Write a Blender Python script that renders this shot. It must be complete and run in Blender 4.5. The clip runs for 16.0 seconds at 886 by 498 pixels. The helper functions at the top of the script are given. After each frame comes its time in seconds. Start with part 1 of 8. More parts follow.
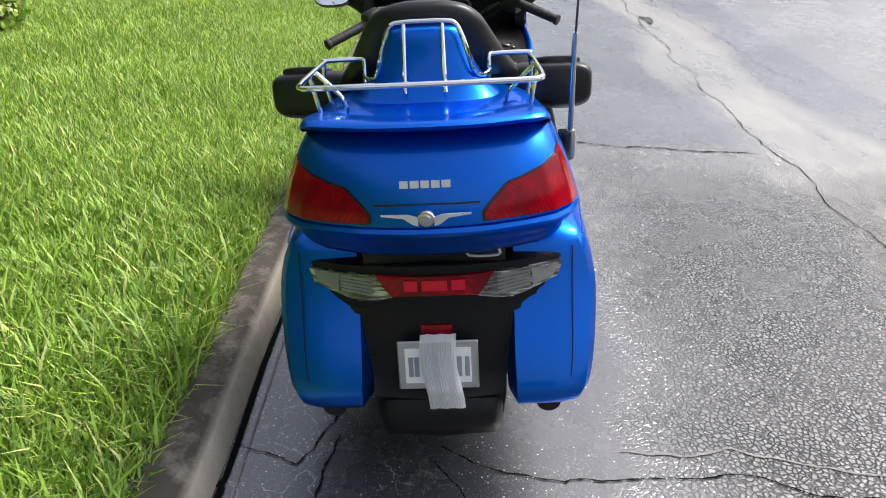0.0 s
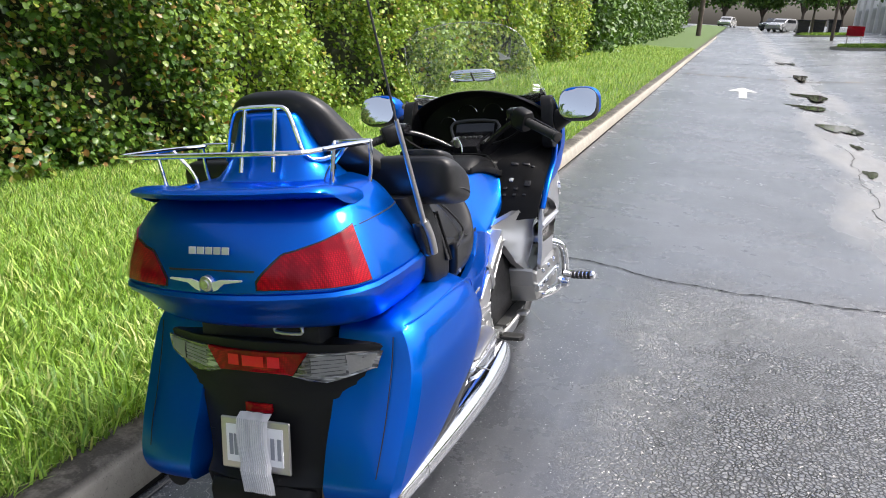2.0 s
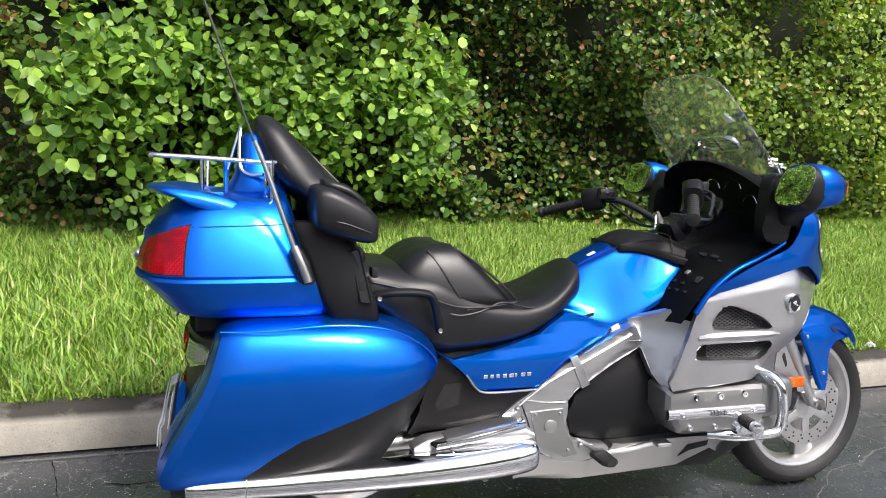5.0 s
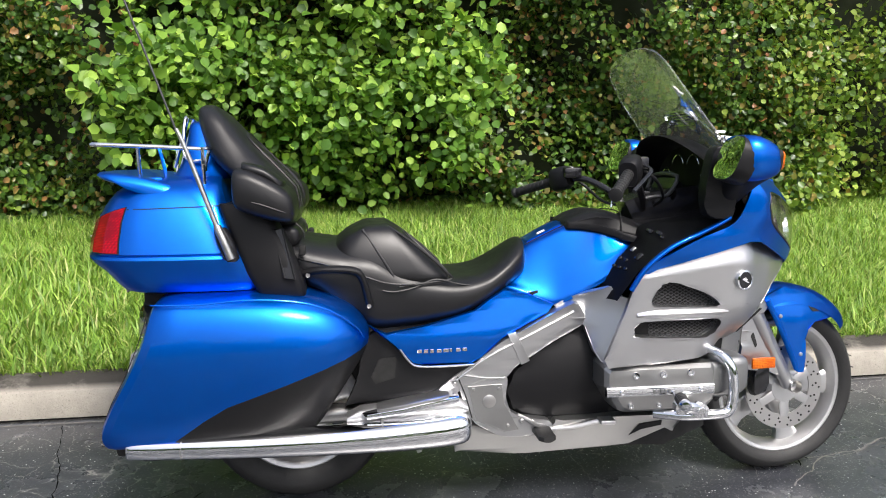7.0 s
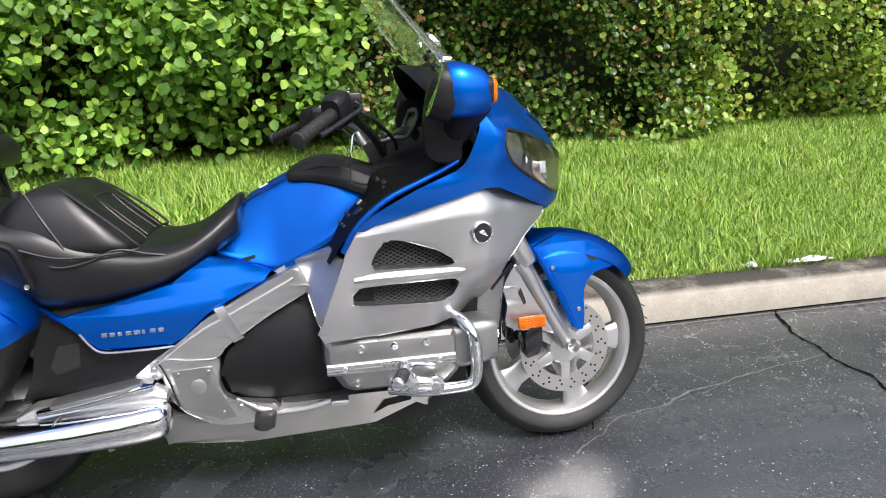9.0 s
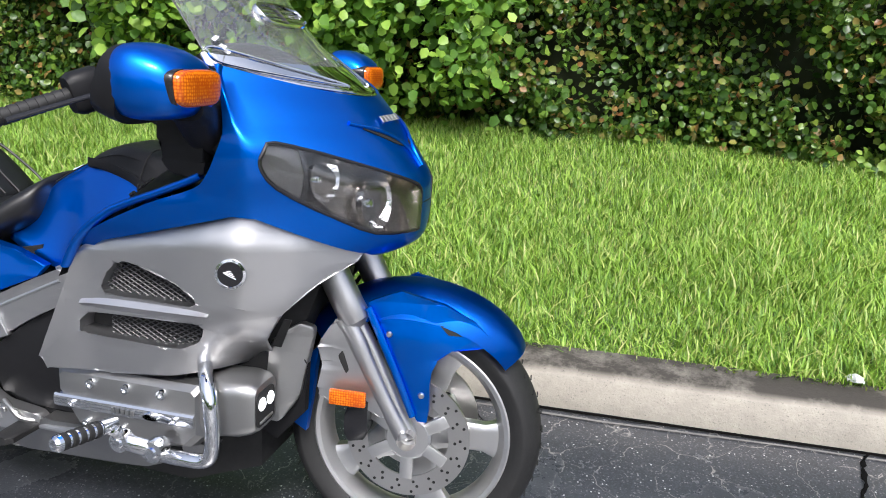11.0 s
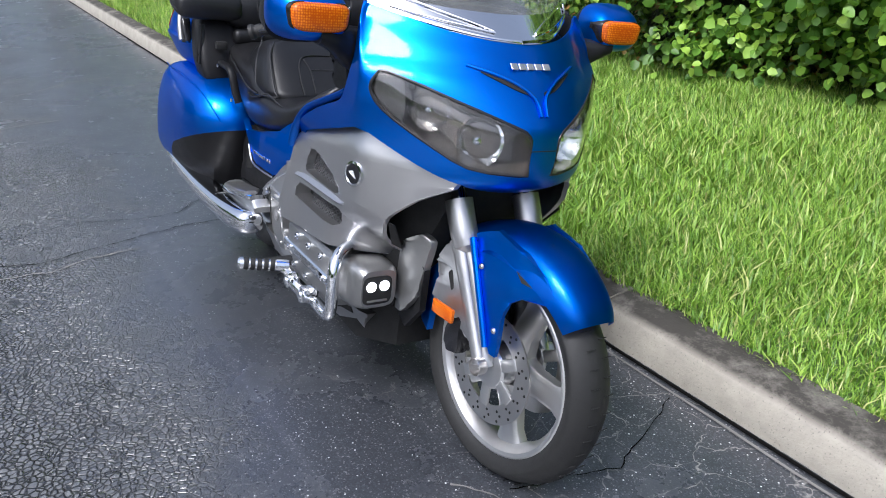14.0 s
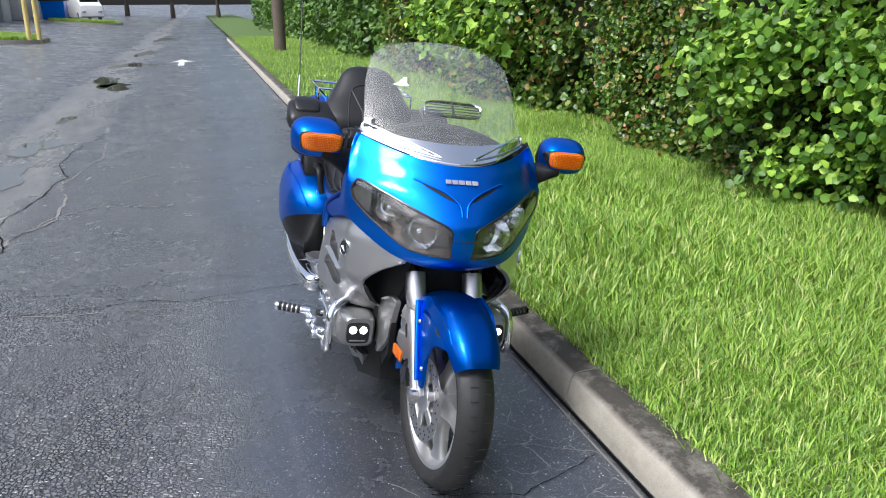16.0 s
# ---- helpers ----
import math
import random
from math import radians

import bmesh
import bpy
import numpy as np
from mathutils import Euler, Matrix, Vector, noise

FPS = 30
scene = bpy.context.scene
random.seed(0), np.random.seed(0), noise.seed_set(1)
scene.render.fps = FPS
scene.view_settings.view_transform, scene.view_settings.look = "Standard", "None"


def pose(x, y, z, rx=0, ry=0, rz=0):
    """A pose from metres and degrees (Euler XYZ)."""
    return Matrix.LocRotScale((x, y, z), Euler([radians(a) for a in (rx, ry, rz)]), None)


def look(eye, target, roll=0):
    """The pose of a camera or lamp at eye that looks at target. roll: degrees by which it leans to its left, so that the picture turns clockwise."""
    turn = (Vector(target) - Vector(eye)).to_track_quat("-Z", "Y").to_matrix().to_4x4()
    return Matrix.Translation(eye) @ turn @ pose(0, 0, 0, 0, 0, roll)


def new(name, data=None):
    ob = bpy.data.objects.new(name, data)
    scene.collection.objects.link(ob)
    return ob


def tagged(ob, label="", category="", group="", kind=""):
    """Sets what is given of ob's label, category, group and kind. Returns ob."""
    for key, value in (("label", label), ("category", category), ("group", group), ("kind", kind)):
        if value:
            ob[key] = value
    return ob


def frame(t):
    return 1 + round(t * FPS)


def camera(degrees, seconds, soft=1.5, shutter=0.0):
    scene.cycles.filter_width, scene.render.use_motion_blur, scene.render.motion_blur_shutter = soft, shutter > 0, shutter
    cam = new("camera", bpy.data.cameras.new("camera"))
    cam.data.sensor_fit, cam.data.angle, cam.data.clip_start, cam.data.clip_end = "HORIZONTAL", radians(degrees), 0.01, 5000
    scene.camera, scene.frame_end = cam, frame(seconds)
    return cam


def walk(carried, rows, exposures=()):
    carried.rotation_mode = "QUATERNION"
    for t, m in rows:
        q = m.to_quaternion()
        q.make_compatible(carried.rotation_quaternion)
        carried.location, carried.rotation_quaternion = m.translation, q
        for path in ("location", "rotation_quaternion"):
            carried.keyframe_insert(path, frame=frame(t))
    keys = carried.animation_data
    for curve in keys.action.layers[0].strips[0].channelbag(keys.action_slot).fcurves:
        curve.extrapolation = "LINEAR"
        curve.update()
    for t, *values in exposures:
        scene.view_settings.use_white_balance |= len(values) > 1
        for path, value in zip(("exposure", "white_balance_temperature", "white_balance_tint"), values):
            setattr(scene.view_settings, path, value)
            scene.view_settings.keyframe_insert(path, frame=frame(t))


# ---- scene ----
cam = camera(59.8, 16.0, 1.0)
PATH = [
    (0, (-2.15, 0.132, 1.579), (-0.362, 0.056, 0.685), 5.5),
    (0.5, (-2.359, -0.101, 1.596), (-0.506, -0.062, 0.844), 3.7),
    (1, (-2.319, -0.295, 1.59), (-0.431, -0.108, 0.957), 3.0),
    (1.5, (-2.206, -0.569, 1.543), (-0.336, -0.171, 0.955), 3.0),
    (2, (-1.979, -0.944, 1.49), (-0.173, -0.306, 0.911), 3.3),
    (2.5, (-1.651, -1.193, 1.47), (0.053, -0.31, 0.908), 3.8),
    (3, (-1.451, -1.521, 1.444), (0.116, -0.404, 0.897), 4.7),
    (3.5, (-1.175, -1.739, 1.451), (0.223, -0.41, 0.922), 5.4),
    (4, (-0.884, -1.908, 1.436), (0.304, -0.374, 0.949), 4.9),
    (4.5, (-0.646, -2.165, 1.437), (0.161, -0.388, 1.001), 3.6),
    (4.7, (-0.543, -2.19, 1.467), (0.144, -0.367, 1.013), 3.8),
    (6.8, (0.103, -2.391, 1.469), (0.429, -0.483, 0.967), 1.2),
    (7, (0.12, -2.406, 1.472), (0.407, -0.493, 0.964), 0.7),
    (7.5, (0.136, -2.412, 1.473), (0.379, -0.498, 0.947), 0.2),
    (8, (0.321, -2.315, 1.465), (0.561, -0.409, 0.907), -1.0),
    (8.5, (0.56, -2.218, 1.425), (0.959, -0.353, 0.822), -1.4),
    (9, (0.909, -2.177, 1.426), (1.266, -0.324, 0.762), -1.4),
    (9.2, (1.025, -2.123, 1.414), (1.348, -0.274, 0.723), -1.4),
    (11.3, (2.262, -1.491, 1.408), (1.604, 0.238, 0.647), 1.3),
    (11.5, (2.357, -1.441, 1.409), (1.516, 0.198, 0.63), 1.2),
    (12, (2.496, -1.359, 1.447), (1.338, 0.054, 0.632), 0.9),
    (12.5, (2.516, -1.288, 1.49), (1.232, 0.057, 0.754), -0.4),
    (13, (2.566, -1.147, 1.448), (1.195, 0.099, 0.695), -0.6),
    (13.5, (2.757, -1.016, 1.404), (1.267, 0.042, 0.592), -0.9),
    (14, (3.026, -1.071, 1.421), (1.493, -0.104, 0.576), -0.6),
    (14.5, (3.349, -0.997, 1.403), (1.754, -0.111, 0.584), -0.1),
    (15, (3.618, -0.944, 1.472), (1.953, -0.134, 0.718), -0.3),
    (15.5, (3.848, -0.929, 1.588), (2.102, -0.22, 0.919), -0.4),
    (16, (3.978, -0.722, 1.613), (2.157, -0.163, 1.004), -0.4),
]
walk(cam, [(t, look(eye, target, roll)) for t, eye, target, roll in PATH], [(0.0, 0.80, 6450, 12), (1.5, 0.95, 6400, 12), (3.0, 0.76, 6350, 13), (4.5, 0.56, 6350, 13), (7.0, 0.56, 6350, 12), (9.0, 0.66, 6300, 12), (12.5, 0.44, 5850, 12), (14.0, 0.42, 5750, 12), (16.0, 0.52, 5900, 11)])


# ---- world and sun ----
def make_world():
    w = bpy.data.worlds.new("sky")
    scene.world = w
    w.use_nodes = True
    nt = w.node_tree
    sky = nt.nodes.new("ShaderNodeTexSky")
    sky.sky_type = "NISHITA"
    sky.sun_disc = False
    sky.sun_elevation = radians(SUN_EL)
    sky.sun_rotation = radians(90.0 - SUN_AZ)
    sky.air_density, sky.dust_density, sky.ozone_density = 1.0, 6.0, 1.0
    # thin bright haze: the same sky with less colour
    haze = nt.nodes.new("ShaderNodeHueSaturation")
    haze.inputs["Saturation"].default_value = 0.6
    nt.links.new(sky.outputs[0], haze.inputs["Color"])
    nt.links.new(haze.outputs[0], nt.nodes["Background"].inputs[0])
    nt.nodes["Background"].inputs[1].default_value = SKY_STRENGTH


SUN_EL, SUN_AZ, SKY_STRENGTH, SUN_STRENGTH = 57.0, -64.0, 0.15, 2.3
make_world()
sun_data = bpy.data.lights.new("sun", "SUN")
sun_data.energy, sun_data.angle, sun_data.color = SUN_STRENGTH, radians(16.0), (1.0, 0.95, 0.87)
sun = new("sun", sun_data)
a, e = radians(SUN_AZ), radians(SUN_EL)
sun.matrix_world = look((60 * math.cos(a) * math.cos(e), 60 * math.sin(a) * math.cos(e), 60 * math.sin(e)), (0, 0, 0))


# ---- materials ----
class Nodes:
    """A short hand for building one material's nodes."""

    def __init__(self, name):
        self.m = bpy.data.materials.new(name)
        self.m.use_nodes = True
        self.t = self.m.node_tree
        self.bsdf = self.t.nodes["Principled BSDF"]
        self.co = self.t.nodes.new("ShaderNodeTexCoord").outputs["Object"]

    def put(self, socket, value):
        s = self.bsdf.inputs[socket]
        if isinstance(value, bpy.types.NodeSocket):
            self.t.links.new(value, s)
        elif isinstance(value, tuple) and len(value) == 3:
            s.default_value = (*value, 1)
        else:
            s.default_value = value

    def noise(self, scale, detail=4.0, rough=0.6, co=None, stretch=None):
        n = self.t.nodes.new("ShaderNodeTexNoise")
        n.inputs["Scale"].default_value, n.inputs["Detail"].default_value, n.inputs["Roughness"].default_value = scale, detail, rough
        src = co or self.co
        if stretch:
            mp = self.t.nodes.new("ShaderNodeMapping")
            mp.inputs["Scale"].default_value = stretch
            self.t.links.new(src, mp.inputs[0])
            src = mp.outputs[0]
        self.t.links.new(src, n.inputs["Vector"])
        return n.outputs["Fac"]

    def warped(self, scale, amount):
        """The place, pushed about by a noise."""
        n = self.t.nodes.new("ShaderNodeTexNoise")
        n.inputs["Scale"].default_value, n.inputs["Detail"].default_value = scale, 4.0
        self.t.links.new(self.co, n.inputs["Vector"])
        k = self.t.nodes.new("ShaderNodeVectorMath")
        k.operation = "SCALE"
        k.inputs["Scale"].default_value = amount
        self.t.links.new(n.outputs["Color"], k.inputs[0])
        a_ = self.t.nodes.new("ShaderNodeVectorMath")
        self.t.links.new(self.co, a_.inputs[0])
        self.t.links.new(k.outputs[0], a_.inputs[1])
        return a_.outputs[0]

    def voronoi(self, scale, feature="F1", out="Distance", randomness=1.0, co=None):
        n = self.t.nodes.new("ShaderNodeTexVoronoi")
        n.feature = feature
        n.inputs["Scale"].default_value = scale
        n.inputs["Randomness"].default_value = randomness
        self.t.links.new(co or self.co, n.inputs["Vector"])
        return n.outputs[out]

    def ramp(self, fac, *stops):
        n = self.t.nodes.new("ShaderNodeValToRGB")
        el = n.color_ramp.elements
        while len(el) < len(stops):
            el.new(0.5)
        for e_, (p, c) in zip(el, stops):
            e_.position = p
            e_.color = (*c, 1) if isinstance(c, tuple) else (c, c, c, 1)
        self.t.links.new(fac, n.inputs[0])
        return n.outputs[0]

    def mix(self, fac, a_, b_, mode="MIX"):
        n = self.t.nodes.new("ShaderNodeMix")
        n.data_type, n.blend_type = "RGBA", mode
        for sock, v in ((n.inputs[0], fac), (n.inputs[6], a_), (n.inputs[7], b_)):
            if isinstance(v, bpy.types.NodeSocket):
                self.t.links.new(v, sock)
            elif isinstance(v, tuple):
                sock.default_value = (*v, 1)
            else:
                sock.default_value = v
        return n.outputs[2]

    def math(self, op, a_, b_=0.0):
        n = self.t.nodes.new("ShaderNodeMath")
        n.operation = op
        for sock, v in ((n.inputs[0], a_), (n.inputs[1], b_)):
            if isinstance(v, bpy.types.NodeSocket):
                self.t.links.new(v, sock)
            else:
                sock.default_value = v
        return n.outputs[0]

    def bump(self, height, strength, distance, under=None):
        n = self.t.nodes.new("ShaderNodeBump")
        n.inputs["Strength"].default_value, n.inputs["Distance"].default_value = strength, distance
        self.t.links.new(height, n.inputs["Height"])
        if under is not None:
            self.t.links.new(under, n.inputs["Normal"])
        self.t.links.new(n.outputs[0], self.bsdf.inputs["Normal"])
        return n.outputs[0]

    def axis(self, which, source=None):
        n = self.t.nodes.new("ShaderNodeSeparateXYZ")
        self.t.links.new(source or self.co, n.inputs[0])
        return n.outputs["XYZ".index(which)]

    def normal_z(self):
        g = self.t.nodes.new("ShaderNodeNewGeometry")
        return self.axis("Z", g.outputs["Normal"])

    def island(self):
        return self.t.nodes.new("ShaderNodeNewGeometry").outputs["Random Per Island"]


def paint(name, base, dark, coat=1.0, rough=0.35, metal=0.55):
    """Metallic flake under a clear polished coat, with faint dust and swirl."""
    n = Nodes(name)
    fl = n.noise(1400.0, 2.0, 0.7)
    n.put("Base Color", n.mix(n.ramp(n.noise(2.5, 3.0), (0.35, 0.0), (0.7, 1.0)), dark, base))
    n.put("Metallic", metal)
    n.put("Specular Tint", tuple(0.3 + 0.7 * c / max(base) for c in base))
    n.put("Roughness", n.ramp(fl, (0.3, rough * 0.85), (0.7, rough * 1.2)))
    n.put("Coat Weight", coat)
    n.put("Coat Roughness", n.ramp(n.noise(6.0, 5.0, 0.7), (0.4, 0.05), (0.8, 0.11)))
    n.bump(fl, 0.02, 0.0005)
    return n.m


def plain(name, base, rough, metal=0.0, grain=250.0, relief=0.15, vary=0.2, spec=0.5):
    """A surface with two scales of uneven colour and a fine relief."""
    n = Nodes(name)
    big, small = n.noise(5.0, 4.0), n.noise(grain, 3.0)
    lo = tuple(c * (1 - vary) for c in base)
    hi = tuple(min(1.0, c * (1 + vary)) for c in base)
    n.put("Base Color", n.mix(n.math("ADD", n.math("MULTIPLY", big, 0.7), n.math("MULTIPLY", small, 0.3)), lo, hi))
    n.put("Roughness", n.ramp(n.noise(11.0, 5.0, 0.7), (0.3, max(0.02, rough * 0.8)), (0.75, min(1.0, rough * 1.2))))
    n.put("Metallic", metal)
    n.put("Specular IOR Level", spec)
    n.bump(small, relief, 0.001)
    return n.m


def glassy(name, tint, rough=0.02, ior=1.45, weight=1.0):
    n = Nodes(name)
    n.put("Base Color", tint)
    n.put("Roughness", n.ramp(n.noise(8.0, 4.0), (0.4, rough), (0.8, rough * 2.0)))
    n.put("IOR", ior)
    n.put("Transmission Weight", weight)
    return n.m


def asphalt_material():
    n = Nodes("worn asphalt")
    x, y = n.axis("X"), n.axis("Y")
    big, mid = n.noise(0.35, 5.0, 0.6), n.noise(2.6, 6.0, 0.7)
    # dark sealed course with fine grit and a few pale stones
    grit = n.axis("X", n.voronoi(260.0, out="Color"))
    base = n.ramp(grit, (0.0, (0.014, 0.016, 0.021)), (0.6, (0.026, 0.030, 0.038)), (0.93, (0.052, 0.057, 0.067)), (0.985, 0.22))
    base = n.mix(n.ramp(big, (0.3, 0.0), (0.75, 0.6)), base, (0.048, 0.052, 0.062))
    base = n.mix(n.ramp(mid, (0.5, 0.0), (0.8, 0.5)), base, (0.020, 0.022, 0.028))
    cells = n.voronoi(120.0, out="Color")
    speck_at = n.ramp(n.noise(1.7, 5.0, 0.7), (0.40, 0.945), (0.65, 0.985))
    speck = n.math("MULTIPLY", n.math("GREATER_THAN", n.axis("Y", cells), speck_at), n.ramp(n.voronoi(120.0), (0.22, 1.0), (0.36, 0.0)))
    base = n.mix(speck, base, (0.72, 0.73, 0.72))
    # old wearing course, its seal gone: flat pale stones with dark gaps, on the lane's open side
    open_y = n.ramp(n.math("MULTIPLY", n.math("ADD", n.math("ADD", y, n.math("MULTIPLY", n.noise(0.9, 5.0, 0.65), 1.3)), -0.22), -1.5), (0.0, 0.0), (1.0, 1.0))
    open_x = n.ramp(n.math("MULTIPLY", n.math("ADD", n.math("ADD", x, n.math("MULTIPLY", n.noise(0.7, 5.0, 0.65), 2.2)), -4.1), -0.9), (0.0, 0.06), (1.0, 1.0))
    worn = n.math("MULTIPLY", open_y, open_x)
    co = n.warped(30.0, 0.012)
    net = n.voronoi(52.0, "DISTANCE_TO_EDGE", co=co)
    stone = n.axis("X", n.voronoi(52.0, out="Color", co=co))
    # part of this paleness is the wet sheen, put into the stone colour
    base = n.mix(n.math("MULTIPLY", n.ramp(stone, (0.0, 0.35), (1.0, 1.0)), worn), base, (0.15, 0.152, 0.152))
    gaps = n.math("MULTIPLY", n.ramp(net, (0.0, 1.0), (0.06, 0.9), (0.18, 0.0)), worn)
    base = n.mix(gaps, base, (0.014, 0.014, 0.015))
    craze = n.voronoi(9.0, "DISTANCE_TO_EDGE", co=n.warped(7.0, 0.16))
    split = n.math("MULTIPLY", n.ramp(craze, (0.0, 1.0), (0.012, 0.9), (0.03, 0.0)), n.math("MULTIPLY", worn, n.ramp(n.noise(1.4, 4.0), (0.42, 0.0), (0.55, 1.0))))
    base = n.mix(split, base, (0.006, 0.006, 0.006))
    # silt-filled hair cracks beside the kerb
    fine = n.voronoi(5.2, "DISTANCE_TO_EDGE", co=n.warped(4.0, 0.30))
    near_kerb = n.ramp(n.math("ADD", n.math("MULTIPLY", y, 1.2), n.math("MULTIPLY", n.noise(1.3, 5.0, 0.7), 1.3)), (0.45, 0.03), (0.85, 1.0))
    hair = n.math("MULTIPLY", n.ramp(fine, (0.0, 0.9), (0.004, 0.7), (0.012, 0.0)), n.math("MULTIPLY", near_kerb, n.ramp(n.noise(24.0), (0.40, 0.0), (0.58, 1.0))))
    base = n.mix(hair, base, (0.30, 0.29, 0.27))
    scuff = n.ramp(n.noise(1.6, 8.0, 0.75, stretch=(0.3, 1.2, 1.0)), (0.58, 0.0), (0.75, 0.4))
    base = n.mix(n.math("MULTIPLY", scuff, n.ramp(n.noise(90.0), (0.45, 0.1), (0.62, 1.0))), base, (0.24, 0.24, 0.24))
    # tyre polish along the wheel tracks
    track = n.ramp(n.noise(1.1, 3.0, stretch=(0.06, 6.0, 1.0)), (0.52, 0.0), (0.66, 0.3))
    base = n.mix(n.math("MULTIPLY", track, n.ramp(n.noise(60.0), (0.4, 0.3), (0.6, 1.0))), base, (0.105, 0.11, 0.12))
    # silty band of the shallow gutter, and the paler old paving of the yard beyond it
    yard = n.ramp(n.math("MULTIPLY", n.math("ADD", n.math("ADD", y, n.math("MULTIPLY", n.noise(0.6, 4.0), 0.35)), 3.62), -4.0), (0.0, 0.0), (0.25, 1.0))
    base = n.mix(n.math("MULTIPLY", yard, 0.85), base, n.ramp(n.noise(1.3, 7.0, 0.7), (0.3, (0.07, 0.07, 0.07)), (0.7, (0.13, 0.13, 0.127))))
    drift = n.math("ADD", n.math("MULTIPLY", n.noise(0.30, 4.0, stretch=(1.0, 0.2, 1.0)), 1.1), n.math("MULTIPLY", n.noise(1.4, 6.0, 0.7), 0.55))
    off = n.math("ABSOLUTE", n.math("ADD", n.math("ADD", y, 3.47), n.math("MULTIPLY", drift, -1.0)))
    band = n.ramp(off, (0.0, 1.0), (0.40, 0.8), (0.60, 0.0))
    silt = n.ramp(n.noise(2.2, 7.0, 0.7, stretch=(0.25, 1.0, 1.0)), (0.35, (0.08, 0.079, 0.077)), (0.52, (0.16, 0.156, 0.145)), (0.72, (0.22, 0.21, 0.195)))
    base = n.mix(band, base, silt)
    n.put("Base Color", base)
    wet = n.ramp(n.math("ADD", n.math("MULTIPLY", mid, 0.55), n.math("MULTIPLY", big, 0.45)), (0.35, 0.20), (0.7, 0.34))
    damp_silt = n.ramp(n.noise(0.8, 5.0, 0.7, stretch=(0.4, 1.0, 1.0)), (0.42, 0.14), (0.58, 0.6))
    n.put("Roughness", n.mix(band, wet, damp_silt))
    n.put("Specular IOR Level", 0.9)
    # a thin film of rain water lies over the stones
    n.put("Coat Weight", n.math("MULTIPLY", n.ramp(n.noise(0.7, 5.0, 0.6), (0.35, 0.55), (0.65, 0.95)), n.ramp(worn, (0.0, 1.0), (1.0, 0.6))))
    n.put("Coat Roughness", n.ramp(mid, (0.35, 0.38), (0.7, 0.50)))
    n.put("Coat IOR", 1.5)
    b_ = n.bump(n.voronoi(230.0), 0.22, 0.0016)
    b_ = n.bump(n.math("MULTIPLY", n.math("ADD", n.ramp(net, (0.0, 0.0), (0.18, 1.0)), n.math("MULTIPLY", stone, 0.6)), worn), 1.0, 0.006, b_)
    b_ = n.bump(n.math("MULTIPLY", split, -1.0), 0.7, 0.006, b_)
    n.bump(n.noise(38.0, 4.0), 0.10, 0.004, b_)
    return n.m


def concrete_material(name, base, stain, amount):
    n = Nodes(name)
    c = n.mix(n.ramp(n.noise(9.0, 6.0, 0.7), (0.3, 0.0), (0.75, 1.0)), tuple(v * 0.8 for v in base), tuple(min(1, v * 1.15) for v in base))
    up = n.ramp(n.normal_z(), (0.55, 0.15), (0.93, 1.0))
    blot = n.ramp(n.noise(5.0, 8.0, 0.75), (0.30, 0.45), (0.52, 1.0))
    c = n.mix(n.math("MULTIPLY", n.math("MULTIPLY", up, blot), amount), c, stain)
    speck = n.ramp(n.noise(160.0, 2.0), (0.62, 0.0), (0.72, 0.5))
    n.put("Base Color", n.mix(speck, c, (0.03, 0.03, 0.028)))
    n.put("Roughness", 0.9)
    b = n.bump(n.noise(120.0, 4.0), 0.5, 0.004)
    n.bump(n.noise(14.0, 5.0), 0.5, 0.01, b)
    return n.m


def leaf_material(name, stops, rough=0.42, through_=0.25):
    n = Nodes(name)
    c = n.ramp(n.island(), *stops)
    c = n.mix(n.ramp(n.noise(0.9, 3.0), (0.35, 0.0), (0.7, 0.32)), c, tuple(v * 0.55 for v in stops[1][1]))
    n.put("Base Color", c)
    n.put("Roughness", rough)
    n.put("Specular IOR Level", 0.45)
    tr = n.t.nodes.new("ShaderNodeBsdfTranslucent")
    n.t.links.new(n.mix(1.0, c, (1.0, 0.95, 0.45), "MULTIPLY"), tr.inputs[0])
    mx = n.t.nodes.new("ShaderNodeMixShader")
    mx.inputs[0].default_value = through_
    out = n.t.nodes["Material Output"]
    n.t.links.new(n.bsdf.outputs[0], mx.inputs[1])
    n.t.links.new(tr.outputs[0], mx.inputs[2])
    n.t.links.new(mx.outputs[0], out.inputs[0])
    return n.m


M_ASPHALT = asphalt_material()
M_KERB = concrete_material("weathered kerb concrete", (0.42, 0.39, 0.33), (0.045, 0.04, 0.033), 1.0)
M_SILTLINE = plain("silt-filled crack", (0.17, 0.165, 0.155), 0.85, grain=60, relief=0.6, vary=0.5)
M_RUSTLINE = plain("brown silt line", (0.17, 0.125, 0.075), 0.8, grain=40, relief=0.5, vary=0.4)
M_CRACK = plain("open crack", (0.004, 0.004, 0.004), 0.95, spec=0.05)
M_WATER = Nodes("shallow puddle")
M_WATER.put("Base Color", (0.07, 0.068, 0.06))
M_WATER.put("Roughness", M_WATER.ramp(M_WATER.noise(3.0), (0.4, 0.02), (0.7, 0.07)))
M_WATER = M_WATER.m
M_SOIL = plain("lawn soil", (0.07, 0.12, 0.025), 0.95, grain=60, relief=0.8, vary=0.4)
M_GRASS = leaf_material("st augustine grass", ((0.0, (0.09, 0.20, 0.025)), (0.4, (0.23, 0.41, 0.052)), (0.8, (0.40, 0.60, 0.09)), (0.97, (0.60, 0.62, 0.25))), 0.45, 0.28)
